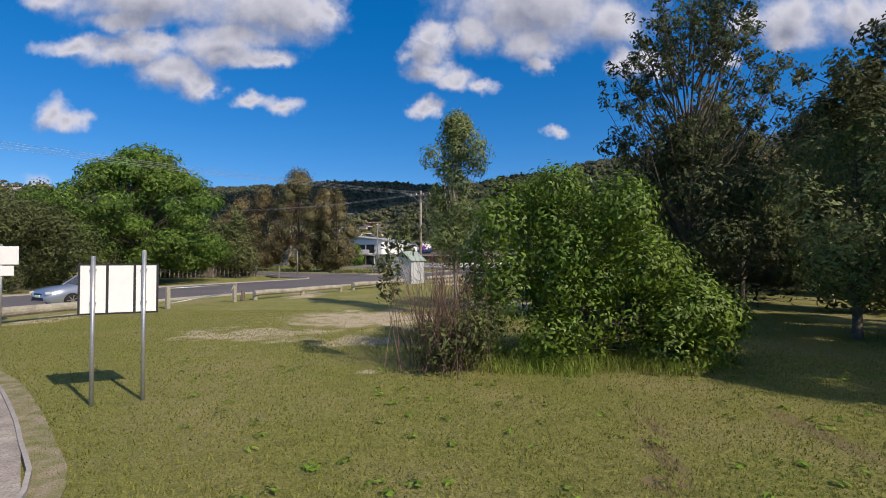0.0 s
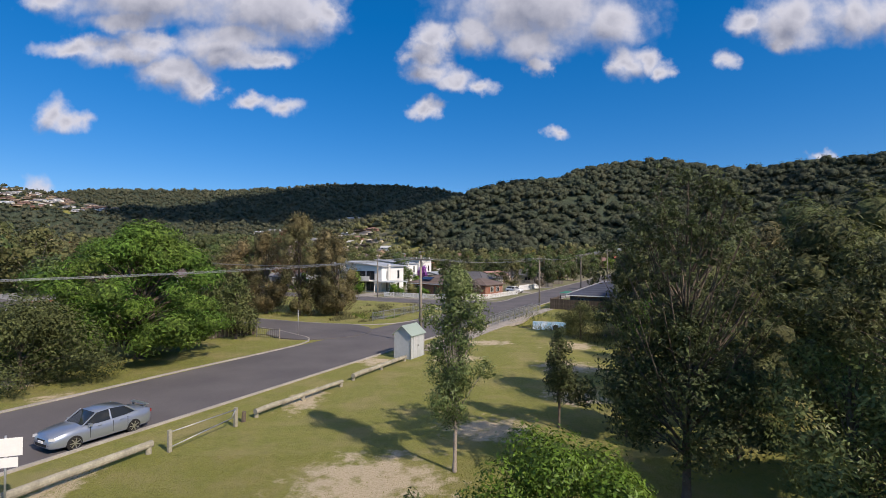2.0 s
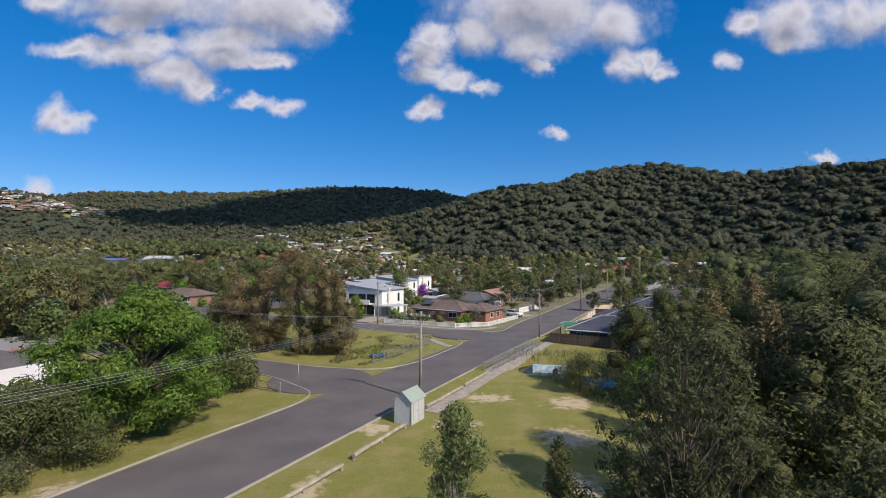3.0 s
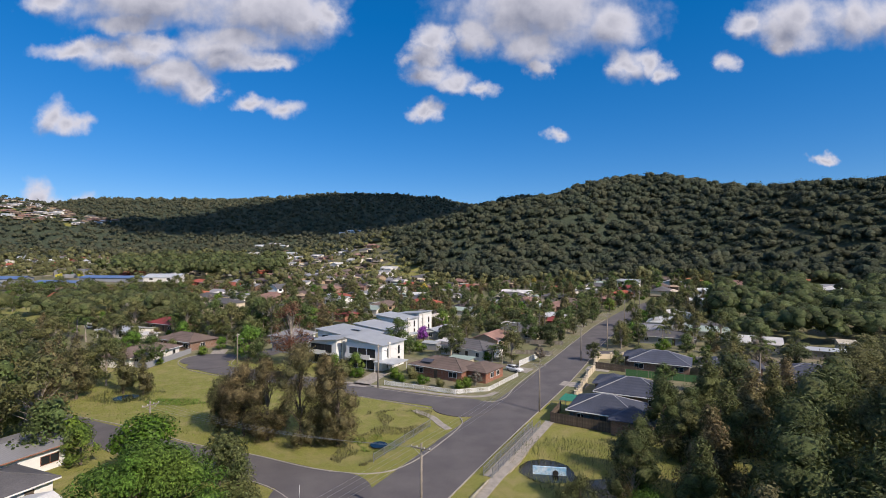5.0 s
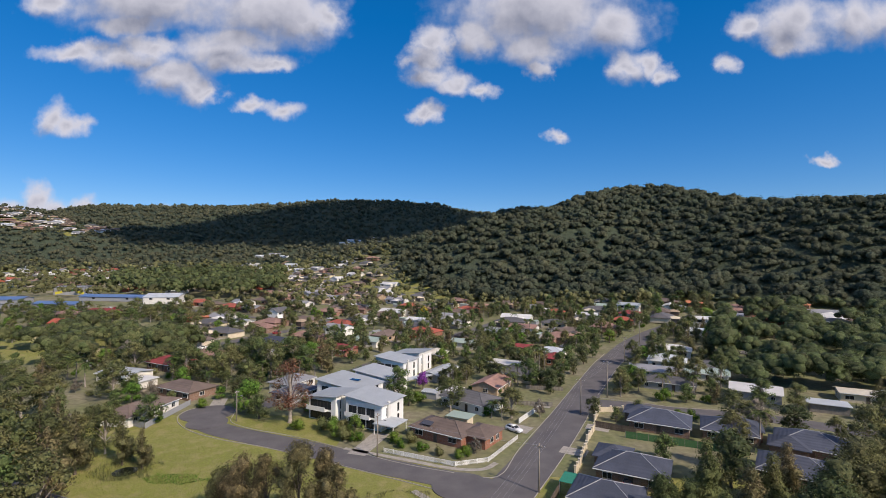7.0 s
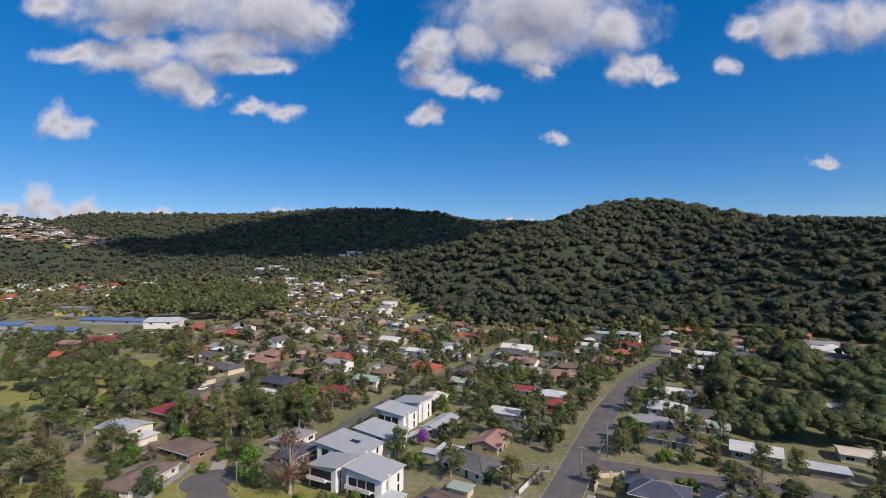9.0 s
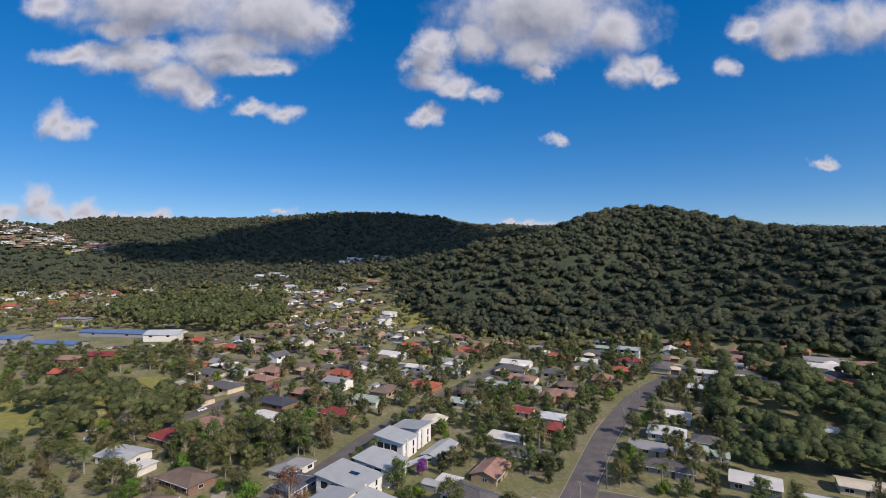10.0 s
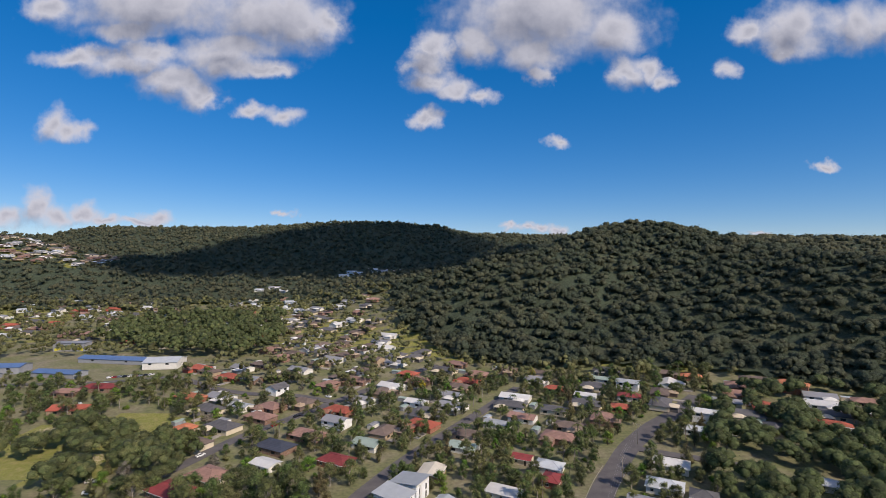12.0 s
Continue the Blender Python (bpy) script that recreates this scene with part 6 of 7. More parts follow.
tree("shrub", round_lobes(N, 20, 3.0, 1.0, 4.6, 1.1), 5.2, 0.12, 9000, 0.22, "leaf_bright", "bark", 114, 0.3, 0.8, 0.5, 0.3, 0.15, label="feathery bright green wattle on the creek bank", x=20.6, y=48.9)
tree("shrub", round_lobes(N, 16, 2.4, 0.8, 3.9, 0.9), 4.3, 0.1, 6000, 0.22, "leaf_olive", "bark", 115, 0.35, 0.8, 0.5, 0.3, 0.15, label="rounded olive shrub beside the creek", x=15.0, y=53.5)
# olive tree at the lawn's edge, and the tree whose bough hangs over it
tree("paperbark_tree", round_lobes(N, 34, 2.2, 1.2, 7.0, 0.85), 7.4, 0.13, 15000, 0.17, "leaf_young", "bark", 107, 0.36, 1.05, 0.5, 0.2, 0.3, label="bushy olive paperbark tree at the edge of the lawn", x=12.6, y=15.0)
bough = [(-4.9 + 0.5 * N.normal(), 0.9 + 0.4 * N.normal(), 6.4 + 1.6 * N.random(), N.uniform(0.25, 0.5)) for k in range(12)] + [(-3.4 + 0.7 * N.normal(), 0.8 + 0.5 * N.normal(), 7.0 + 2.2 * N.random(), N.uniform(0.3, 0.6)) for k in range(22)]
tree("paperbark_tree", round_lobes(N, 34, 3.0, 3.2, 10.0, 1.0) + bough[:8] + bough[12:20], 10.4, 0.2, 14000, 0.2, "leaf_dark", "bark", 108, 0.4, 1.0, 0.6, 0.2, 0.35, tips=bough, soft=0.5, label="dark paperbark tree with a bough over the lawn", x=16.2, y=13.2)

# big shade tree and its neighbours across the street
tree("shade_tree", round_lobes(N, 140, 7.9, 1.6, 10.8, 1.4) + [(0.5, 0, 11.2, 1.5), (-0.8, 0.6, 10.9, 1.6)], 11.5, 0.42, 44000, 0.32, "leaf_bright", "bark", 121, 0.42, 0.62, 0.4, 0.1, 0.22, soft=0.6, cores=40, heart=0.55, label="broad spreading tree with bright feathery foliage", x=-26.3, y=42.6)
tree("shrub", round_lobes(N, 30, 5.2, 0.9, 5.0, 1.4), 5.4, 0.16, 20000, 0.20, "leaf_olive", "bark", 122, 0.5, 0.85, 0.4, fork=0.15, label="wide rounded olive-green shrub by the street", x=-28.2, y=32.6)
tree("shrub", round_lobes(N, 14, 3.2, 0.8, 4.6, 1.3), 5.2, 0.14, 3600, 0.38, "leaf_bright", "bark", 123, 0.5, 0.85, 0.4, fork=0.15, label="rounded green shrub beside the street", x=-33.5, y=38.0)
tree("shade_tree", column_lobes(N, 14, 1.9, 1.4, 7.4, 1.4), 7.8, 0.14, 3600, 0.36, "leaf_gum", "bark", 124, 0.4, 1.0, 0.45, label="upright green tree behind the kerb", x=-22.2, y=52.6)
tree("shade_tree", round_lobes(N, 14, 3.6, 2.4, 7.6, 1.7), 8.0, 0.18, 3600, 0.45, "leaf_bush", "bark", 125, 0.5, 0.9, 0.45, label="dense dark green garden tree", x=-37.0, y=60.5)
tree("shade_tree", round_lobes(N, 12, 2.4, 1.6, 5.4, 1.4), 5.8, 0.14, 2600, 0.42, "leaf_olive", "bark", 126, 0.5, 0.9, 0.45, label="rounded olive garden tree", x=-27.5, y=60.0)
for k, (x, y, tall, wide) in enumerate(((-21.6, 73.6, 14.8, 3.0), (-15.8, 73.4, 12.6, 2.7), (-31.5, 77.0, 11.0, 3.2), (-27.0, 75.0, 12.4, 2.6), (-18.6, 76.6, 13.0, 2.6), (-36.0, 79.0, 9.0, 2.8))):
    tree("she_oak", round_lobes(N, 30, wide * 1.1, 1.0, tall - 0.9, wide * 0.42), tall, 0.22, 9000, 0.42, "leaf_oak", "bark", 130 + k, 0.26, 1.25, 0.5, 0.7, 0.25, label="tall she-oak with drooping rusty brown foliage", cores=16, heart=0.5, x=x, y=y, group="she-oaks beside the pool")
for x, y, key, s in ((-88, 168, "gum_b", 1.1), (-80.5, 172.5, "gum", 1.15), (-73, 169, "gum_b", 1.0), (-66, 176, "gum", 1.2), (-60, 171, "gum_b", 1.15), (-54, 180, "gum_b", 1.1), (-49, 174, "gum", 1.0), (-46, 186, "oak", 1.1),
                     (-71, 182, "gum_b", 1.1), (-58.5, 187, "gum", 1.1), (-64, 163, "round_b", 1.1), (-94, 176, "gum", 1.1), (-77, 160, "gum_b", 0.9), (-84, 158, "round", 1.0),(-53, 134, "round", 1.35), (-48.5, 129.5, "round_b", 0.9), (-36, 121, "shrub", 1.3), (-26, 116.5, "round", 0.7), (-24, 119, "shrub_b", 1.5), (-6.5, 158.5, "purple", 1.15), (30, 196, "palm", 1.0), (33, 189, "palm_b", 0.9),
                     (36, 192, "palm", 1.15), (18, 165, "palm", 0.8), (20, 150, "palm_b", 0.7), (-65, 66, "gum_b", 1.2), (-72, 72, "gum", 1.25), (-60, 52, "gum_b", 1.1), (-68, 84, "oak", 1.25), (-72, 96, "oak", 1.15), (-66, 101, "oak", 0.95),
                     (-80, 88, "gum_b", 1.25), (-84, 102, "dark", 1.2), (-92, 94, "gum", 1.2), (-78, 78, "dark", 1.3), (-58, 44, "dark", 1.15), (-64, 58, "gum", 1.15), (-98, 108, "gum_b", 1.1), (-88, 112, "oak", 1.0), (-76, 62, "gum_b", 1.3),
                     (-55, 71.5, "shrub", 2.0), (-49, 66, "round", 0.8), (-61, 73.5, "gum_b", 1.1), (-70, 77, "round_b", 1.6), (-76, 83, "gum_b", 1.15), (-53.5, 66.5, "round_b", 1.2), (-61, 99.5, "oak", 0.8), (-73, 106, "gum_b", 0.9), (-96, 122, "round_b", 1.1), (-104, 130, "gum_b", 1.0), (-110, 118, "dark", 1.2), (58, 100, "round_b", 1.1), (54, 92, "dark", 1.2), (64, 108, "gum_b", 0.8),
                     (47.5, 84, "oak", 0.9), (78, 122, "grey", 1.1), (90, 104, "gum_b", 1.0), (100, 112, "dark", 1.1), (-126, 196, "grey", 1.2), (29.5, 241, "round_b", 1.0),
                     (-37, 222, "cone", 1.3), (-13, 318, "yellow", 1.2), (62, 342, "yellow", 1.3), (44, 160, "round", 1.0), (56, 176, "dark", 1.1), (60, 164, "round_b", 0.9), (66, 171, "round", 0.8), (52, 157, "shrub", 2.0), (-4.5, 108.5, "shrub", 1.0), (-1.0, 106.0, "shrub_b", 0.9), (3.4, 104.6, "shrub", 0.9), (5.0, 106.2, "shrub", 1.1), (7.0, 107.0, "grey", 0.5), (-9.5, 110.2, "shrub", 0.8), (-7.5, 113.5, "shrub_b", 1.2), (-11.0, 113.0, "shrub", 1.2),
                     (13.0, 131.0, "palm", 0.7), (15.5, 129.0, "palm_b", 0.55), (12.0, 133.5, "shrub", 1.2), (-21.0, 117.5, "round", 0.75), (-23.5, 114.8, "shrub_b", 1.5), (-19.8, 113.6, "shrub", 1.1), (-30.0, 121.5, "shrub_b", 1.4), (-12.8, 133.0, "palm", 0.6), (-9.8, 141.0, "round_b", 0.7), (-7.0, 145.5, "shrub", 1.4),
                     (22.5, 158.0, "palm", 0.9), (25.0, 164.0, "palm", 1.1), (29.5, 181.0, "palm_b", 1.0), (27.0, 198.0, "palm", 1.1), (38.5, 186.0, "palm_b", 0.95), (31.0, 166.0, "round_b", 0.75), (35.0, 163.0, "round_b", 0.8), (48.0, 168.0, "gum_b", 0.9), (46.0, 176.0, "oak", 0.9),
                     (44.5, 98.5, "shrub", 1.0), (47.0, 104.0, "round_b", 0.8), (63.5, 131.5, "shrub", 1.1), (57.0, 133.0, "shrub_b", 1.1), (60.0, 149.0, "shrub_b", 1.8), (66.0, 147.0, "shrub", 1.8), (72.0, 145.5, "round_b", 0.8), (80.0, 143.5, "oak", 0.6), (54.0, 150.0, "round", 0.7), (57.0, 154.5, "round_b", 0.8),
                     (-68.0, 138.5, "shrub", 1.2), (-77.5, 140.0, "round_b", 0.6), (-66.0, 146.0, "round", 0.6), (-73.0, 126.0, "shrub", 0.8), (-90.0, 142.0, "round", 0.9), (-95.0, 151.0, "round_b", 0.9)):
    if y < 140 or road_gap(x, y) > 8.5:
        plant(key, x, y, s)
plant("red", -39.4, 126.5, 1.3, 40, 1.3)

# ---- near things ----
def noticeboard(x0, y0, x1, y1):
    L = math.hypot(x1 - x0, y1 - y0)
    root = thing("noticeboard", (x0 + x1) / 2, (y0 + y1) / 2, 0, math.degrees(math.atan2(y1 - y0, x1 - x0)), label="blank white board with dark edges on two steel posts", category="sign")
    for sx, tall in ((-1, 2.42), (1, 2.52)):
        bm = bmesh.new()
        rod(bm, (sx * L / 2, 0, -0.3), (sx * L / 2, 0, tall), 0.033, sides=14)
        post = part("post", bm, M["galvanised"], root, "grey galvanised steel post", True)
        bm = bmesh.new()
        rod(bm, (sx * L / 2, 0, tall), (sx * L / 2, 0, tall + 0.02), 0.038, 0.028, 14)
        part("cap", bm, M["galvanised"], post)
    W, h, z0 = 1.14, 0.84, 1.47
    bm = bmesh.new()
    box(bm, 0, 0.055, z0, W, 0.02, h)
    part("backing", bm, M["black"], root, "thin black frame")
    for q, (a, b) in enumerate(((0.03, 0.335), (0.37, 0.675), (0.71, 0.97))):
        bm = bmesh.new()
        box(bm, -W / 2 + W * (a + b) / 2, 0.042, z0 + 0.03, W * (b - a), 0.012, h - 0.06)
        part("panel", bm, M["white"], root, "plain white panel")
    bm = bmesh.new()
    for sx in (-1, 1):
        for z in (1.65, 2.2):
            box(bm, sx * L / 2, 0.02, z, 0.09, 0.05, 0.03)
    part("bracket", bm, M["galvanised"], root)


noticeboard(-5.72, 8.05, -5.08, 8.37)
root = thing("street_sign", -14.9, 16.6, 0, 20, label="white blank sign with a smaller plate on a grey post", category="sign")
bm = bmesh.new()
rod(bm, (0, 0, -0.2), (0, 0, 2.8), 0.035, sides=12)
part("post", bm, M["galvanised"], root, smooth=True)
for z, w, h in ((2.1, 0.75, 0.62), (1.72, 0.5, 0.34)):
    bm = bmesh.new()
    vs = box(bm, 0.12, -0.05, z, w, 0.015, h)
    bmesh.ops.bevel(bm, geom=bm.edges[:], offset=0.004, segments=1, affect="EDGES")
    part("plate", bm, M["white"], root, "plain white sign plate")


def log_rail(x0, y0, x1, y1, r=0.15, top=0.52, stubs=3):
    """A long bark-stripped log laid on short stumps."""
    L = math.hypot(x1 - x0, y1 - y0)
    root = thing("log_barrier", x0, y0, 0, math.degrees(math.atan2(y1 - y0, x1 - x0)), label="weathered timber log barrier on low stumps", category="barrier", group="log barriers")
    rng = np.random.default_rng(int(L * 100))
    k = max(4, int(L / 1.2))
    pts = [(L * i / k, rng.normal() * 0.02, top - r + rng.normal() * 0.015, r * (1.06 - 0.2 * i / k) * (1 + rng.normal() * 0.03)) for i in range(k + 1)]
    ang = np.linspace(0, 2 * np.pi, 12, endpoint=False)
    V = np.concatenate([np.stack([np.full(12, p[0]), p[1] + np.cos(ang) * p[3], p[2] + np.sin(ang) * p[3]], 1) for p in pts])
    F = [(i * 12 + j, i * 12 + (j + 1) % 12, (i + 1) * 12 + (j + 1) % 12, (i + 1) * 12 + j) for i in range(k) for j in range(12)]
    bm = bmesh.new()
    vs = [bm.verts.new(v) for v in V]
    for f in F:
        bm.faces.new([vs[q] for q in f])
    bm.faces.new(vs[:12][::-1]), bm.faces.new(vs[-12:])
    bmesh.ops.recalc_face_normals(bm, faces=bm.faces)
    part("log", bm, M["log"], root)
    for q in range(stubs):
        bm = bmesh.new()
        xq = 0.15 + (L - 0.3) * q / (stubs - 1)
        rod(bm, (xq, 0, -0.2), (xq, 0, top - r * 1.2), 0.13, 0.12, 10)
        part("stump", bm, M["log"], root)


log_rail(-18.6, 10.6, -13.2, 22.2, 0.19, 0.60, 3)
log_rail(-10.4, 27.0, -6.9, 33.7, 0.15, 0.50, 3)
log_rail(-6.5, 35.2, -3.2, 42.0, 0.17, 0.52, 3)
log_rail(-1.6, 47.0, 2.2, 54.2, 0.16, 0.50, 3)
log_rail(2.4, 55.0, 5.6, 61.2, 0.16, 0.50, 3)
root = thing("barrier_gate", -12.45, 22.3, 0, math.degrees(math.atan2(3.35, 1.6)), label="white-painted steel pipe gate between timber posts", category="gate")
L = math.hypot(3.35, 1.6)
for q in (0, L):
    bm = bmesh.new()
    vs = box(bm, q, 0, -0.2, 0.17, 0.17, 1.2)
    bmesh.ops.bevel(bm, geom=bm.edges[:], offset=0.02, segments=1, affect="EDGES")
    part("post", bm, M["log"], root, "squared timber post")
bm = bmesh.new()
rod(bm, (0.05, -0.1, 0.93), (L, -0.1, 0.93), 0.028)
part("rail", bm, M["galvanised"], root, smooth=True)
bm = bmesh.new()
rod(bm, (0.05, -0.1, 0.25), (L - 0.35, -0.1, 0.55), 0.03)
rod(bm, (L - 0.35, -0.1, 0.55), (L - 0.1, -0.1, 0.93), 0.03)
part("brace", bm, M["galvanised"], root, smooth=True)
root = thing("timber_stub", -10.75, 26.4, 0, 0, label="short rotten timber stub in the grass", category="post")
bm = bmesh.new()
rod(bm, (0, 0, -0.1), (0.04, 0, 0.55), 0.12, 0.1, 9)
part("stub", bm, M["bark"], root)

# pump hut of ribbed metal
root = thing("metal_hut", -3.0, 43.9, 0, ALONG, label="small grey ribbed-metal hut with a gable roof", category="hut")
bm = bmesh.new()
box(bm, 0, 0, 0, 2.3, 1.7, 2.15)
k = [bm.verts.new(p) for p in ((-1.15, -0.85, 2.15), (-1.15, 0.85, 2.15), (-1.15, 0, 2.85))]
bm.faces.new(k)
k = [bm.verts.new(p) for p in ((1.15, -0.85, 2.15), (1.15, 0.85, 2.15), (1.15, 0, 2.85))]
bm.faces.new(k)
part("wall", bm, M["sheet_silver"], root)
bm = bmesh.new()
gable(bm, 2.3, 1.7, 2.18, 0.72, 0.16, 0.05)
part("roof", bm, M["sheet_green"], root, "pale grey-green metal roof")
for q in (-0.4, 0.4):
    bm = bmesh.new()
    box(bm, q, -0.87, 0.1, 0.72, 0.04, 1.9)
    door = part("door", bm, M["sheet_silver"], root)
    bm = bmesh.new()
    box(bm, q + (0.28 if q < 0 else -0.28), -0.91, 1.0, 0.05, 0.05, 0.14)
    part("handle", bm, M["galvanised"], door)
for sx in (-1, 1):
    for sy in (-1, 1):
        bm = bmesh.new()
        box(bm, sx * 1.15, sy * 0.85, 0, 0.07, 0.07, 2.15)
        part("corner_trim", bm, M["galvanised"], root)


# poles and wires
TOPS = []


def power_pole(x, y, tall, turn, arm=2.4, lamp=False):
    z = ground_z(x, y)
    root = thing("power_pole", x, y, z, turn, label="weathered timber power pole with a cross-arm", category="pole", group="street power poles")
    bm = bmesh.new()
    rod(bm, (0, 0, -0.3), (0, 0, tall), 0.17, 0.11, 12)
    part("pole", bm, M["pole_wood"], root, smooth=True)
    bm = bmesh.new()
    box(bm, 0, -0.14, tall - 0.55, arm, 0.1, 0.12)
    cross = part("cross_arm", bm, M["pole_wood"], root)
    ends = []
    for q in (-0.45, -0.18, 0.18, 0.45):
        bm = bmesh.new()
        rod(bm, (q * arm, -0.14, tall - 0.43), (q * arm, -0.14, tall - 0.27), 0.05, 0.035, 8)
        part("insulator", bm, M["white"], cross, "pale ceramic insulator")
        ends.append(Matrix.Translation((x, y, z)) @ pose(0, 0, 0, 0, 0, turn) @ Vector((q * arm, -0.14, tall - 0.27)))
    bm = bmesh.new()
    rod(bm, (0.0, -0.1, tall - 1.2), (arm * 0.36, -0.14, tall - 0.55), 0.02)
    rod(bm, (0.0, -0.1, tall - 1.2), (-arm * 0.36, -0.14, tall - 0.55), 0.02)
    part("brace", bm, M["galvanised"], root)
    if lamp:
        bm = bmesh.new()
        rod(bm, (0, 0, tall - 1.6), (0, -1.7, tall - 1.2), 0.03)
        arm_ob = part("lamp_arm", bm, M["galvanised"], root)
        bm = bmesh.new()
        box(bm, 0, -1.95, tall - 1.26, 0.22, 0.6, 0.12)
        part("lamp_head", bm, M["grey_paint"], arm_ob, "grey street lamp head")
    return ends


def wire(a, b, sag):
    cu = bpy.data.curves.new("power_line", "CURVE")
    cu.dimensions, cu.bevel_depth, cu.bevel_resolution = "3D", 0.008, 1
    sp = cu.splines.new("POLY")
    sp.points.add(14)
    for i in range(15):
        t = i / 14
        p = a.lerp(b, t)
        sp.points[i].co = (p.x, p.y, p.z - sag * 4 * t * (1 - t), 1)
    ob = new("power_line", cu)
    cu.materials.append(M["galvanised"])
    tagged(ob, "thin sagging overhead power wire", "wire", "overhead wires")


P0 = power_pole(-47, -12, 9.2, -20)
P1 = power_pole(-2.3, 50.2, 9.1, -28, lamp=False)
P2 = power_pole(17.6, 89.6, 9.0, -28)
P3 = power_pole(37.6, 134.0, 9.8, -28)
P4 = power_pole(50.2, 150.2, 11.3, -28)
P5 = power_pole(73.0, 198.0, 10.5, -28, lamp=True)
P6 = power_pole(93, 233, 10, -30)
W1 = power_pole(-14.0, 105.0, 9.4, 62, 1.6, True)
W2 = power_pole(-38.9, 64.6, 9.0, 65)
W3 = power_pole(-53.6, 127.5, 8.0, 60, 1.2, True)
for a, b, s in ((P0, P1, 1.2), (P1, P2, 0.7), (P2, P3, 0.8), (P3, P4, 0.3), (P4, P5, 0.8), (P5, P6, 0.7), (P1, W2, 1.0)):
    for k in range(4):
        wire(a[k], b[k], s)
for k in (1, 2):
    wire(P2[k], W1[k], 0.7)
root = thing("street_post", -16.0, 54.2, 0, 0, label="thin white street-name post on the verge", category="post")
bm = bmesh.new()
rod(bm, (0, 0, -0.1), (0, 0, 2.9), 0.035, sides=10)
part("post", bm, M["galvanised"], root, smooth=True)


# fences
def fence(name, x0, y0, x1, y1, tall, gap, slat_w, post_m, slat_m, label, rail=True, post_gap=2.4, z=None, slat_top=None):
    L = math.hypot(x1 - x0, y1 - y0)
    zz = ground_z((x0 + x1) / 2, (y0 + y1) / 2) if z is None else z
    root = thing(name, x0, y0, zz, math.degrees(math.atan2(y1 - y0, x1 - x0)), label=label, category="fence")
    n = max(1, round(L / post_gap))
    bm = bmesh.new()
    box(bm, 0, 0, -0.1, 0.09, 0.09, tall + 0.15)
    first = part("post", bm, M[post_m], root)
    for q in range(1, n + 1):
        ob = new("post", first.data)
        ob.parent, ob.location = root, (L * q / n, 0, 0)
    if rail:
        bm = bmesh.new()
        box(bm, L / 2, 0.03, tall - 0.15, L, 0.04, 0.08)
        box(bm, L / 2, 0.03, 0.25, L, 0.04, 0.08)
        part("rail", bm, M[post_m], root)
    k = max(1, int(L / gap))
    if slat_w < 0.05:
        bm = bmesh.new()
        for q in range(k):
            box(bm, gap * (q + 0.5), -0.03, 0.08, slat_w, 0.012, tall - 0.1)
        for q in range(5):
            box(bm, L / 2, -0.045, 0.2 + q * (tall - 0.3) / 4, L, 0.01, 0.012)
        part("mesh_panel", bm, M[slat_m], root, "wire mesh infill")
        return
    bm = bmesh.new()
    box(bm, 0, 0, 0.08, slat_w, 0.02, (slat_top or tall) - 0.1)
    first = part("slat", bm, M[slat_m], root)
    first.location = (gap / 2, -0.03, 0)
    for q in range(1, k):
        ob = new("slat", first.data)
        ob.parent, ob.location = root, (gap * (q + 0.5), -0.03, 0)


PICKET = "white timber picket fence round the corner garden"
for a, b, c, d in ((-12.9, 107.6, 2.5, 100.6), (2.5, 100.6, 9.6, 102.9), (9.6, 102.9, 17.6, 115.8)):
    fence("picket_fence", a, b, c, d, 1.05, 0.24, 0.12, "white", "white", PICKET)
fence("picket_fence", 19.6, 126.5, 27.6, 139.0, 1.5, 0.24, 0.17, "white", "white", "tall white paling fence beside the street")
fence("paling_fence", 21.0, 142.5, 31.5, 141.0, 1.3, 0.3, 0.26, "timber_grey", "timber_grey", "weathered grey paling fence")
fence("paling_fence", 27.0, 160.0, 38.5, 157.5, 1.3, 0.3, 0.26, "timber_grey", "timber_grey", "weathered grey paling fence")
fence("mesh_fence", -9.6, 67.2, -2.2, 81.4, 1.25, 0.16, 0.018, "galvanised", "galvanised", "galvanised wire mesh fence on the island", post_gap=2.6)
fence("bridge_rail", 6.3, 62.6, 16.0, 80.9, 1.25, 0.17, 0.02, "galvanised", "galvanised", "galvanised mesh handrail along the footbridge", post_gap=2.0, z=0.1)
fence("bridge_rail", 5.2, 63.2, 14.8, 81.4, 1.1, 0.17, 0.02, "galvanised", "galvanised", "galvanised mesh handrail beside the footpath", post_gap=2.0, z=0.1)
fence("timber_fence", 18.4, 84.0, 25.2, 79.8, 1.8, 0.16, 0.15, "timber_dark", "timber_dark", "dark timber paling fence by the creek")
fence("timber_fence", 25.2, 79.8, 35.5, 73.6, 1.8, 0.16, 0.15, "timber_dark", "timber_dark", "dark timber paling fence by the creek")
fence("timber_fence", 18.4, 84.0, 21.6, 90.2, 1.8, 0.16, 0.15, "timber_dark", "timber_dark", "dark timber paling side fence")
fence("timber_fence", 38.6, 124.4, 47.0, 119.4, 1.7, 0.16, 0.15, "timber_dark", "timber_dark", "dark timber fence between villas")
fence("timber_fence", 43.5, 117.0, 62.0, 108.6, 1.7, 0.3, 0.29, "timber_grey", "dark_green", "green metal fence between villa gardens")
fence("sheet_fence", -86.0, 127.4, -73.6, 121.2, 1.6, 0.35, 0.34, "grey_paint", "grey_paint", "dark grey sheet fence round a garden")
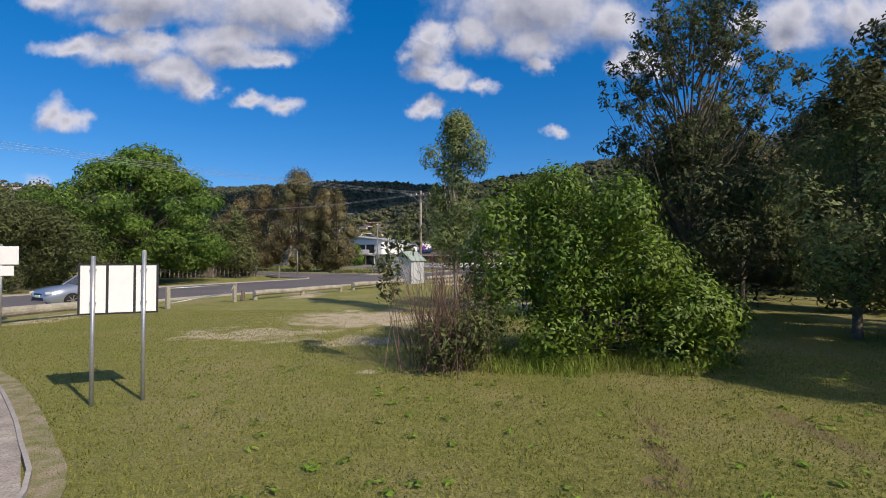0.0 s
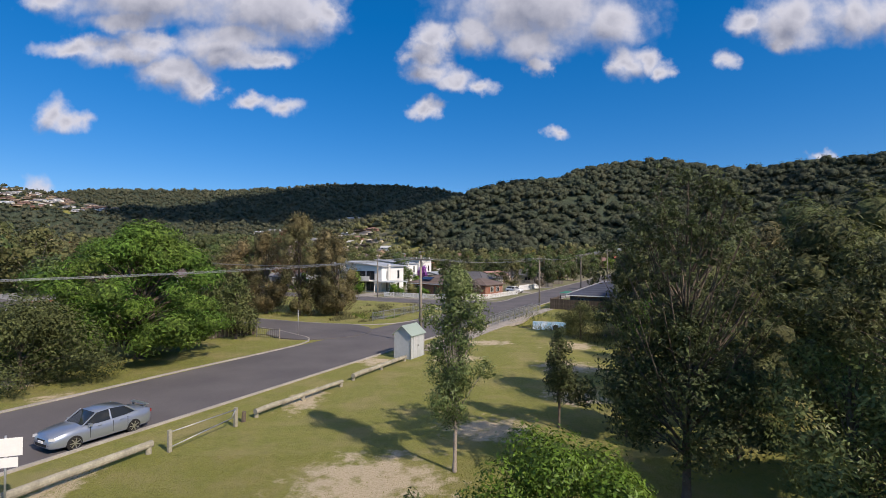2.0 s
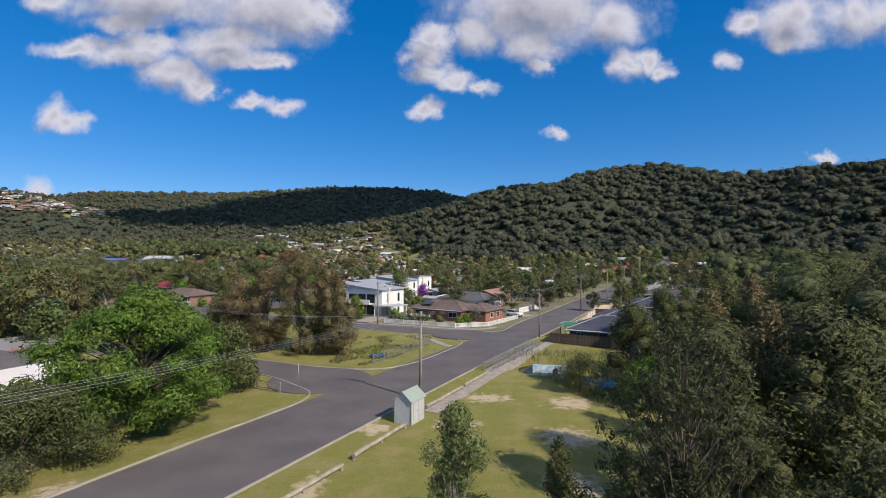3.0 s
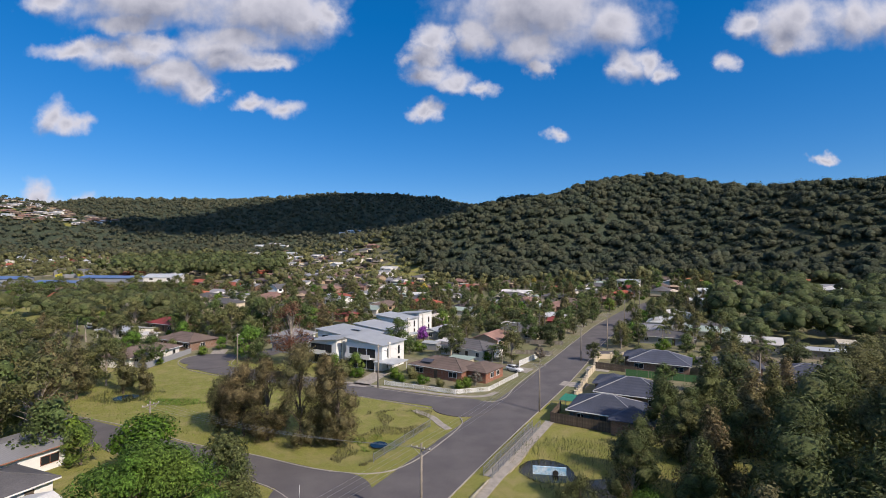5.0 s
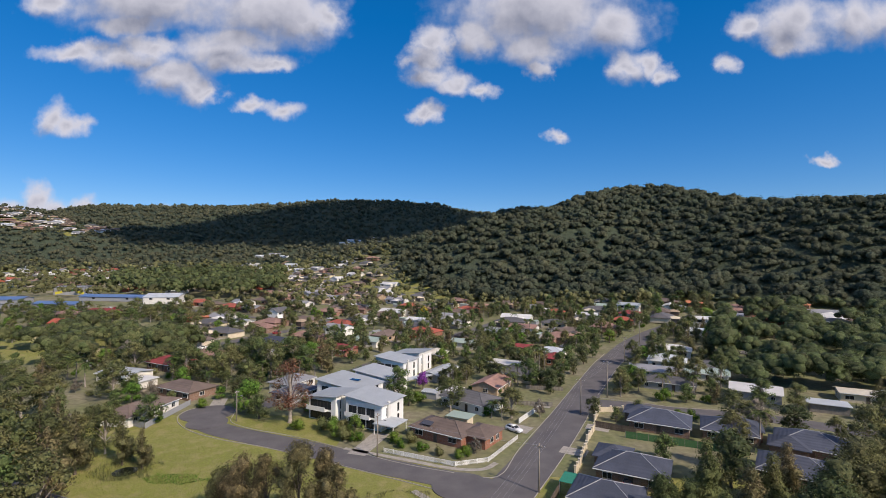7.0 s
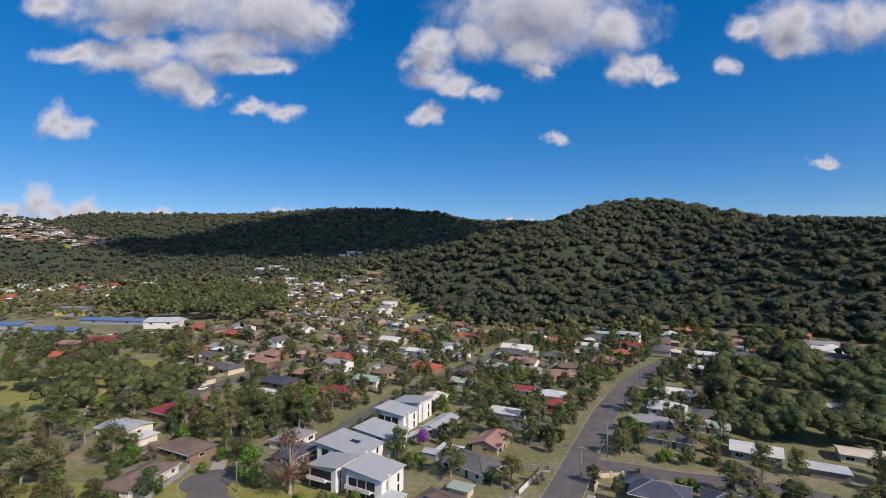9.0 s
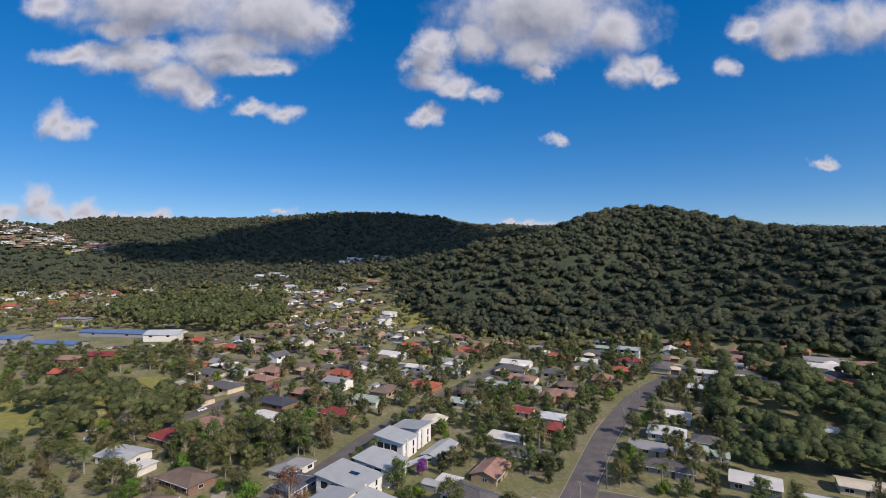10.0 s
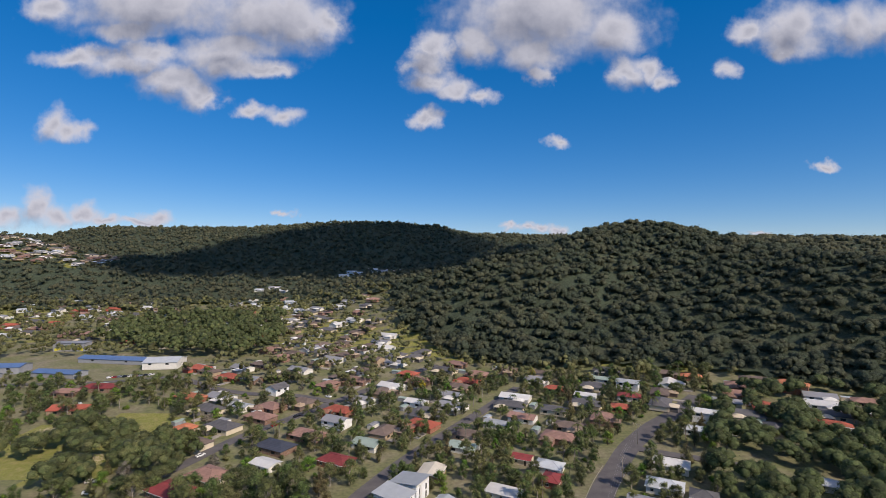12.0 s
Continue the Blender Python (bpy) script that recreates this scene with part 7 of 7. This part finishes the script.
fence("sheet_fence", -73.6, 121.2, -72.5, 141.0, 1.6, 0.35, 0.34, "grey_paint", "grey_paint", "dark grey sheet fence round a garden")
fence("wire_fence", -20.5, 54.0, -17.5, 52.5, 1.1, 0.3, 0.02, "timber_grey", "galvanised", "low wire garden fence")
fence("paling_fence", -31.5, 47.0, -21.0, 55.2, 1.3, 0.4, 0.3, "timber_grey", "timber_dark", "old timber garden fence under the trees")


def masonry(x0, y0, x1, y1, tall, label="cream rendered garden wall with piers", piers=4, m="cream"):
    L = math.hypot(x1 - x0, y1 - y0)
    root = thing("garden_wall", x0, y0, ground_z(x0, y0), math.degrees(math.atan2(y1 - y0, x1 - x0)), label=label, category="wall")
    bm = bmesh.new()
    box(bm, L / 2, 0, -0.2, L, 0.2, tall + 0.2)
    part("panel", bm, M[m], root)
    for q in range(piers):
        bm = bmesh.new()
        box(bm, L * q / (piers - 1), 0, -0.2, 0.42, 0.42, tall + 0.5)
        box(bm, L * q / (piers - 1), 0, tall + 0.3, 0.54, 0.54, 0.1)
        part("pier", bm, M[m], root)


masonry(29.6, 104.5, 32.2, 110.2, 1.5)
masonry(33.4, 113.8, 37.6, 122.0, 1.5)
masonry(39.6, 128.2, 43.4, 136.4, 1.5)
masonry(43.4, 136.4, 50.0, 136.8, 1.4, piers=3)
masonry(26.2, 97.0, 28.8, 102.2, 1.5)

# footbridge abutment, painted headwall and creek water
root = thing("footbridge", 10.6, 71.8, 0, ALONG, label="concrete footbridge deck on pale piers over the creek", category="bridge")
bm = bmesh.new()
box(bm, 0, 0, -0.28, 20.0, 1.7, 0.32)
part("deck", bm, M["pale_path"], root)
for q in (-5.5, -3, -0.5, 2):
    bm = bmesh.new()
    box(bm, q, -0.7, -1.6, 0.3, 0.3, 1.5)
    part("pier", bm, M["concrete"], root)
root = thing("headwall", 14.2, 65.4, -1.2, -8, label="creek headwall painted pale blue and white with a pipe", category="wall")
bm = bmesh.new()
box(bm, 0, 0, 0, 4.4, 0.25, 1.5)
part("panel", bm, M["mural_blue"], root)
# a solid black disc stands for the shade inside the pipe
bm = bmesh.new()
rod(bm, (0.8, -0.2, 0.75), (0.8, -0.1, 0.75), 0.38, sides=20)
part("pipe_mouth", bm, M["black"], root, "round dark pipe mouth")
for nm, pts, w in (("water_creek", ((9.5, 70.5), (14, 66.8), (21, 60), (28, 54)), 7.0),):
    ob = strip(nm, pts, w, 0.0, M["water"], label="dark still creek water")
    for v in ob.data.vertices:
        v.co.z = -0.75 if v.index % 4 < 2 else -1.3
for nm, x, y, r in (("water_pool", -63.5, 98, 2.2), ("water_reeds", -9.8, 74.2, 1.3)):
    bm = bmesh.new()
    bmesh.ops.create_cone(bm, cap_ends=True, segments=28, radius1=r, radius2=r, depth=0.1, matrix=pose(x, y, -0.28))
    tagged(part(nm, bm, M["water"], None, "dark shallow pond water"), kind="structure")
root = thing("shade_canopy", 24.0, 90.2, 0, ACROSS, label="green shade-cloth canopy beside a villa", category="canopy")
bm = bmesh.new()
vs = box(bm, 0, 0, 2.35, 4.2, 4.6, 0.06)
part("cloth", bm, M["shade_green"], root)
for sx in (-1, 1):
    for sy in (-1, 1):
        bm = bmesh.new()
        rod(bm, (sx * 2, sy * 2.2, 0), (sx * 2, sy * 2.2, 2.36), 0.04)
        part("post", bm, M["galvanised"], root)


# ---- cars ----
def loft(bm, stations):
    """Skins rows of points, each row a cross-section."""
    rows = [[bm.verts.new(p) for p in row] for row in stations]
    for a, b in zip(rows, rows[1:]):
        for i in range(len(a) - 1):
            bm.faces.new((a[i], a[i + 1], b[i + 1], b[i]))
    bm.faces.new(rows[0][::-1]), bm.faces.new(rows[-1])
    bmesh.ops.recalc_face_normals(bm, faces=bm.faces)


def car(x, y, turn, paint, label, wagon=False, tall=1.47):
    root = thing("car", x, y, ground_z(x, y) + 0.055, turn, label=label, category="car")
    k = tall / 1.47
    bm = bmesh.new()
    rows = []
    for px, w, zb, zt in ((-2.28, 0.70, 0.40, 0.84), (-2.2, 0.80, 0.28, 0.98), (-1.95, 0.86, 0.24, 1.02), (-1.3, 0.88, 0.22, 1.00), (0.0, 0.885, 0.20, 0.95), (0.75, 0.88, 0.20, 0.95), (1.05, 0.88, 0.20, 0.97), (1.6, 0.86, 0.22, 0.92),
                          (2.05, 0.80, 0.25, 0.82), (2.22, 0.70, 0.28, 0.70), (2.28, 0.62, 0.32, 0.55)):
        zt *= k
        rows.append([(px, -w * 0.92, zb), (px, -w, zb + 0.12), (px, -w, (zb + zt) / 2), (px, -w * 0.96, zt - 0.06), (px, -w * 0.8, zt), (px, 0, zt + 0.03), (px, w * 0.8, zt), (px, w * 0.96, zt - 0.06), (px, w, (zb + zt) / 2), (px, w, zb + 0.12),
                     (px, w * 0.92, zb)])
    loft(bm, rows)
    body = part("body", bm, M[paint], root, smooth=True)
    # glasshouse, with the painted roof and pillars over it
    back = -2.0 if wagon else -1.62
    st = ((back, 0.70, 0.90), (back + (0.3 if wagon else 0.62), 0.60, 1.40), (-0.3, 0.585, 1.455), (0.35, 0.60, 1.40), (1.12, 0.72, 0.86))
    bm = bmesh.new()
    loft(bm, [[(px, -0.79, 0.88 * k), (px, -w - 0.04 * (z > 1), z * k - 0.04), (px, -w * 0.85, z * k), (px, w * 0.85, z * k), (px, w + 0.04 * (z > 1), z * k - 0.04), (px, 0.79, 0.88 * k)] for px, w, z in st])
    part("glasshouse", bm, M["glass"], root, "dark tinted windows", True)
    bm = bmesh.new()
    loft(bm, [[(px, -w - 0.02, z * k - 0.03), (px, -w * 0.8, z * k + 0.02), (px, 0, z * k + 0.035), (px, w * 0.8, z * k + 0.02), (px, w + 0.02, z * k - 0.03)] for px, w, z in (st[1], (-0.3, 0.60, 1.455), st[3])])
    part("roof", bm, M[paint], root, smooth=True)
    for sy in (-1, 1):
        for a, b in ((st[0], st[1]), (st[3], st[4]), ((-0.28, 0.74, 0.9), (-0.25, 0.59, 1.425))):
            bm = bmesh.new()
            rod(bm, (a[0], sy * (a[1] + 0.06), a[2] * k), (b[0], sy * (b[1] + 0.045), b[2] * k - 0.02), 0.038, sides=6)
            part("pillar", bm, M[paint], root)
        bm = bmesh.new()
        box(bm, 0.72, sy * 0.93, 0.92 * k, 0.12, 0.18, 0.12)
        part("mirror", bm, M[paint], root)
        bm = bmesh.new()
        box(bm, 2.1, sy * 0.60, 0.63 * k, 0.24, 0.34, 0.11, -sy * 30)
        part("headlight", bm, M["lamp_clear"], root, "clear headlight")
        bm = bmesh.new()
        box(bm, -2.21, sy * 0.62, 0.76 * k, 0.1, 0.26, 0.14, sy * 15)
        part("tail_light", bm, M["lamp_red"], root, "red tail light")
        for px in (-1.32, 1.32):
            wheel = new("wheel")
            wheel.parent = root
            wheel.matrix_basis = pose(px, sy * 0.80, 0.32)
            bm = bmesh.new()
            rod(bm, (0, -0.11, 0), (0, 0.11, 0), 0.325, sides=24)
            bmesh.ops.bevel(bm, geom=[e for e in bm.edges if len(e.link_faces) == 2 and e.calc_face_angle(0) > 1], offset=0.03, segments=2, affect="EDGES")
            part("tyre", bm, M["rubber"], wheel, "black tyre")
            bm = bmesh.new()
            rod(bm, (0, sy * 0.09, 0), (0, sy * 0.118, 0), 0.07, sides=12)
            for q in range(7):
                box(bm, math.cos(q * 0.8976) * 0.13, sy * 0.108, math.sin(q * 0.8976) * 0.13 - 0.02, 0.2, 0.016, 0.045)
                bm.verts.ensure_lookup_table()
                bmesh.ops.rotate(bm, verts=bm.verts[-8:], cent=(math.cos(q * 0.8976) * 0.13, 0, math.sin(q * 0.8976) * 0.13), matrix=Matrix.Rotation(-q * 0.8976, 3, "Y"))
            bmesh.ops.create_cone(bm, cap_ends=False, segments=24, radius1=0.235, radius2=0.22, depth=0.03, matrix=Matrix.Translation((0, sy * 0.112, 0)) @ Matrix.Rotation(radians(90), 4, "X"))
            part("rim", bm, M["alloy"], wheel, "silver alloy rim")
    for px, z, w, h, nm in ((2.255, 0.34, 0.95, 0.13, "lower_grille"), (2.245, 0.56, 0.62, 0.09, "grille")):
        bm = bmesh.new()
        box(bm, px, 0, z, 0.06, w, h)
        part(nm, bm, M["black"], root, "black slotted grille")
    bm = bmesh.new()
    box(bm, 2.29, 0, 0.48, 0.03, 0.37, 0.10)
    part("number_plate", bm, M["white"], root, "blank pale plate")
    for sy in (-1, 1):
        for px in (-0.45, 0.55):
            bm = bmesh.new()
            box(bm, px - 0.28, sy * 0.885, 0.80 * k, 0.17, 0.03, 0.035)
            part("door_handle", bm, M[paint], root)
        for px in (-0.33, 0.68, -1.02):
            bm = bmesh.new()
            box(bm, px, sy * 0.874, 0.36, 0.014, 0.026, 0.52 * k)
            part("door_seam", bm, M["black"], root, "dark shut line of a door")
    if not wagon:
        bm = bmesh.new()
        box(bm, -2.1, 0, 1.16 * k, 0.22, 1.3, 0.03)
        for sy in (-1, 1):
            box(bm, -2.08, sy * 0.5, 0.97 * k, 0.1, 0.04, 0.19)
        part("spoiler", bm, M[paint], root)
    return root


car(-16.95, 23.9, ALONG + 180, "paint_silver", "silver-blue sedan with a rear spoiler parked at the kerb")
car(-46.0, 70.6, 153, "paint_dark", "dark sedan parked at the kerb")
car(17.6, 121.0, ACROSS - 20, "paint_white", "pale wagon parked on a drive", True, 1.55)
car(10.6, 117.6, 20, "paint_white", "white van parked beside the brick house", True, 1.95)
car(-134.0, 187.0, 10, "paint_white", "white sedan parked on a bare verge")
car(-139.5, 196.0, 10, "paint_white", "white hatchback parked on the grass", True)
car(-87.6, 258.5, ALONG, "paint_red", "red sedan parked in the street")
car(-80.0, 271.5, ALONG, "paint_dark", "dark sedan parked in the street")
car(-70.5, 305.0, 150, "paint_white", "white sedan crossing the junction")
car(-50.5, 331.5, ALONG, "paint_white", "white sedan in the street")
car(131.5, 277.5, 42, "paint_white", "white sedan in the street")
car(-108.5, 221.5, ALONG, "paint_white", "white wagon parked in the street", True)
car(35.5, 93.5, ACROSS + 90, "paint_dark", "dark wagon under a carport", True, 1.6)
for k in range(9):
    car(-232 + 3.1 * k, 343 + 0.9 * k, 70, ("paint_white", "paint_dark", "paint_silver", "paint_red")[(k * 3) % 4], "car in a row at the school", k % 2 == 0)

# ---- grass ----
def tufts(name, count, area, tall, width, leaf, label, seed, keep=lambda x, y: True):
    rng = np.random.default_rng(seed)
    x0, x1, y0, y1 = area
    px, py = rng.uniform(x0, x1, count), y0 + (y1 - y0) * rng.random(count) ** 1.4
    ok = np.array([keep(a, b) for a, b in zip(px, py)])
    px, py = px[ok], py[ok]
    k = len(px)
    a, lean = rng.random(k) * 6.283, rng.uniform(0.2, 1.3, k)
    h = tall * (0.5 + rng.random(k))
    z = height(px, py)
    w = width * (0.7 + 0.6 * rng.random(k))
    dx, dy = np.cos(a), np.sin(a)
    v = np.stack([np.stack([px - dy * w, py + dx * w, z], 1), np.stack([px + dy * w, py - dx * w, z], 1), np.stack([px + dx * h * lean, py + dy * h * lean, z + h], 1)], 1).reshape(-1, 3)
    ob = solid(name, mesh_from(name, v, np.arange(3 * k).reshape(-1, 3)), M[leaf])
    tagged(ob, label, "grass", kind="stuff")


def lawn(x, y):
    d = math.hypot((x + 3.2) / 3.2, (y - 19.6) / 3.0)
    return abs(x) < y * 0.95 + 1 and x + y * 0.98 > 0.95 and (d > 1 or (x * 37 + y * 91) % 1 < 0.2) and x > -16.5 + (y - 18.7) * 0.5 - 2


tufts("lawn_grass", 210000, (-15, 15, 3.2, 22), 0.034, 0.009, "leaf_lawn", "short mown grass", 201, lawn)
tufts("tall_grass", 16000, (-2.5, 8.0, 9.2, 14.5), 0.26, 0.008, "leaf_long", "tall green grass round the bush", 202, lambda x, y: ((x - 3.2) / 4.4) ** 2 + ((y - 11.9) / 2.0) ** 2 < 0.75 + 0.55 * noise.noise((x * 0.9, y * 0.9, 3)))
tufts("reeds", 8000, (-16, -2, 66, 90), 0.36, 0.05, "leaf_oak", "rough reeds and long grass beside the pool", 203, lambda x, y: x > -16 + (y - 66) * 0.1 and (x + 9.5) < (y - 67.2) * 0.5 - 0.4 and noise.noise((x * 0.22, y * 0.22, 4)) > 0.02 and road_gap(x, y) > 6)
tufts("wet_grass", 5000, (-16, -5, 69, 80), 0.3, 0.05, "leaf_bright", "bright green wet grass round the reed pool", 208, lambda x, y: 0.45 < math.hypot((x + 10.4) / 4.2, (y - 74.4) / 3.2) < 0.85 + 0.5 * noise.noise((x * 0.5, y * 0.5, 2)))
tufts("marsh_grass", 9000, (-62, -42, 88, 100), 0.3, 0.05, "leaf_bright", "bright green marsh grass below the field", 209, lambda x, y: math.hypot((x + 52) / 8.5, (y - 94) / 2.6) < 0.75 + 0.6 * noise.noise((x * 0.4, y * 0.4, 2)))
tufts("pool_reeds", 3500, (-70, -54, 90, 104), 0.9, 0.03, "leaf_olive", "dark reeds round the small pool", 207, lambda x, y: 0.5 < math.hypot((x + 63.5) / 3.0, (y - 98) / 2.4) < 1.9 + noise.noise((x * 0.5, y * 0.5, 1)))
tufts("creek_grass", 9000, (8, 40, 46, 76), 0.8, 0.03, "leaf_olive", "long dry grass along the creek", 204, lambda x, y: x > 9 + (68 - y) * 0.35 and road_gap(x, y) > 7)
tufts("verge_grass", 12000, (-75, -20, 74, 112), 0.3, 0.025, "leaf_long", "rough long grass in the open ground", 205, lambda x, y: road_gap(x, y) > 5.5)


# broad-leaved weeds in the lawn, and dead grass in the torn strip
rng = np.random.default_rng(301)
C, Nn, S = [], [], []
for _ in range(170):
    y = 3.6 + 9 * rng.random() ** 1.6
    x = rng.uniform(-0.55, 0.9) * y
    if ((x - 3.2) / 4.4) ** 2 + ((y - 11.9) / 2.0) ** 2 < 1 or x < -4.5 + (y - 4) * -0.3:
        continue
    for q in range(rng.integers(5, 10)):
        a = rng.random() * 6.283
        d = rng.uniform(0.03, 0.09)
        C.append((x + math.cos(a) * d, y + math.sin(a) * d, 0.03 + 0.03 * rng.random()))
        Nn.append((math.cos(a) * 0.5, math.sin(a) * 0.5, 1))
        S.append(rng.uniform(0.06, 0.12))
v, f = blades("weeds", np.array(C), np.array(Nn), np.array(S), 0.5, 5)
tagged(solid("lawn_weeds", mesh_from("lawn_weeds", v, f), M["leaf_long"]), "broad-leaved weeds in the lawn", "weeds", kind="stuff")
M["leaf_dead"] = leaf_mat("leaf_dead", (0.34, 0.26, 0.13), (0.12, 0.08, 0.045), 0.8, 0.5, 1.4, 2.0)
tufts("dead_grass", 900, (2.0, 3.7, 4.9, 8.2), 0.10, 0.006, "leaf_dead", "dead brown grass in a torn strip", 206, lambda x, y: abs(x - 2.75 - (y - 6.3) * 0.22) < 0.16)

# ---- an unseen cumulus overhead, shaped to lay its shadow on the far ridge ----
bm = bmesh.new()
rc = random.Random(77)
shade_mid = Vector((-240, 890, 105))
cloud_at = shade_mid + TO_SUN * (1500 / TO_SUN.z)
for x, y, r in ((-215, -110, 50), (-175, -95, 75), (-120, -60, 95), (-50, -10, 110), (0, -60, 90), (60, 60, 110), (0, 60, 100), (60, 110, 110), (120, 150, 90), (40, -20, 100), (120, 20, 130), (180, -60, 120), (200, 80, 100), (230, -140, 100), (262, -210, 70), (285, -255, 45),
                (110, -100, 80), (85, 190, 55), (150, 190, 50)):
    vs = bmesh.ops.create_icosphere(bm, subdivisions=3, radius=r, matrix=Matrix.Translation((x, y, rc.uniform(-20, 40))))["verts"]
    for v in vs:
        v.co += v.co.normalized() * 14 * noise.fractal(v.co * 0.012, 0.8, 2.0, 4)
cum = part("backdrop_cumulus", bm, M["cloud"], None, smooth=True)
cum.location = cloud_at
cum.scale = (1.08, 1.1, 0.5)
tagged(cum, "large white cumulus cloud out of view that shades the far ridge", "cloud", kind="structure")

for ob in PROTO.values():
    remove_thing(ob)
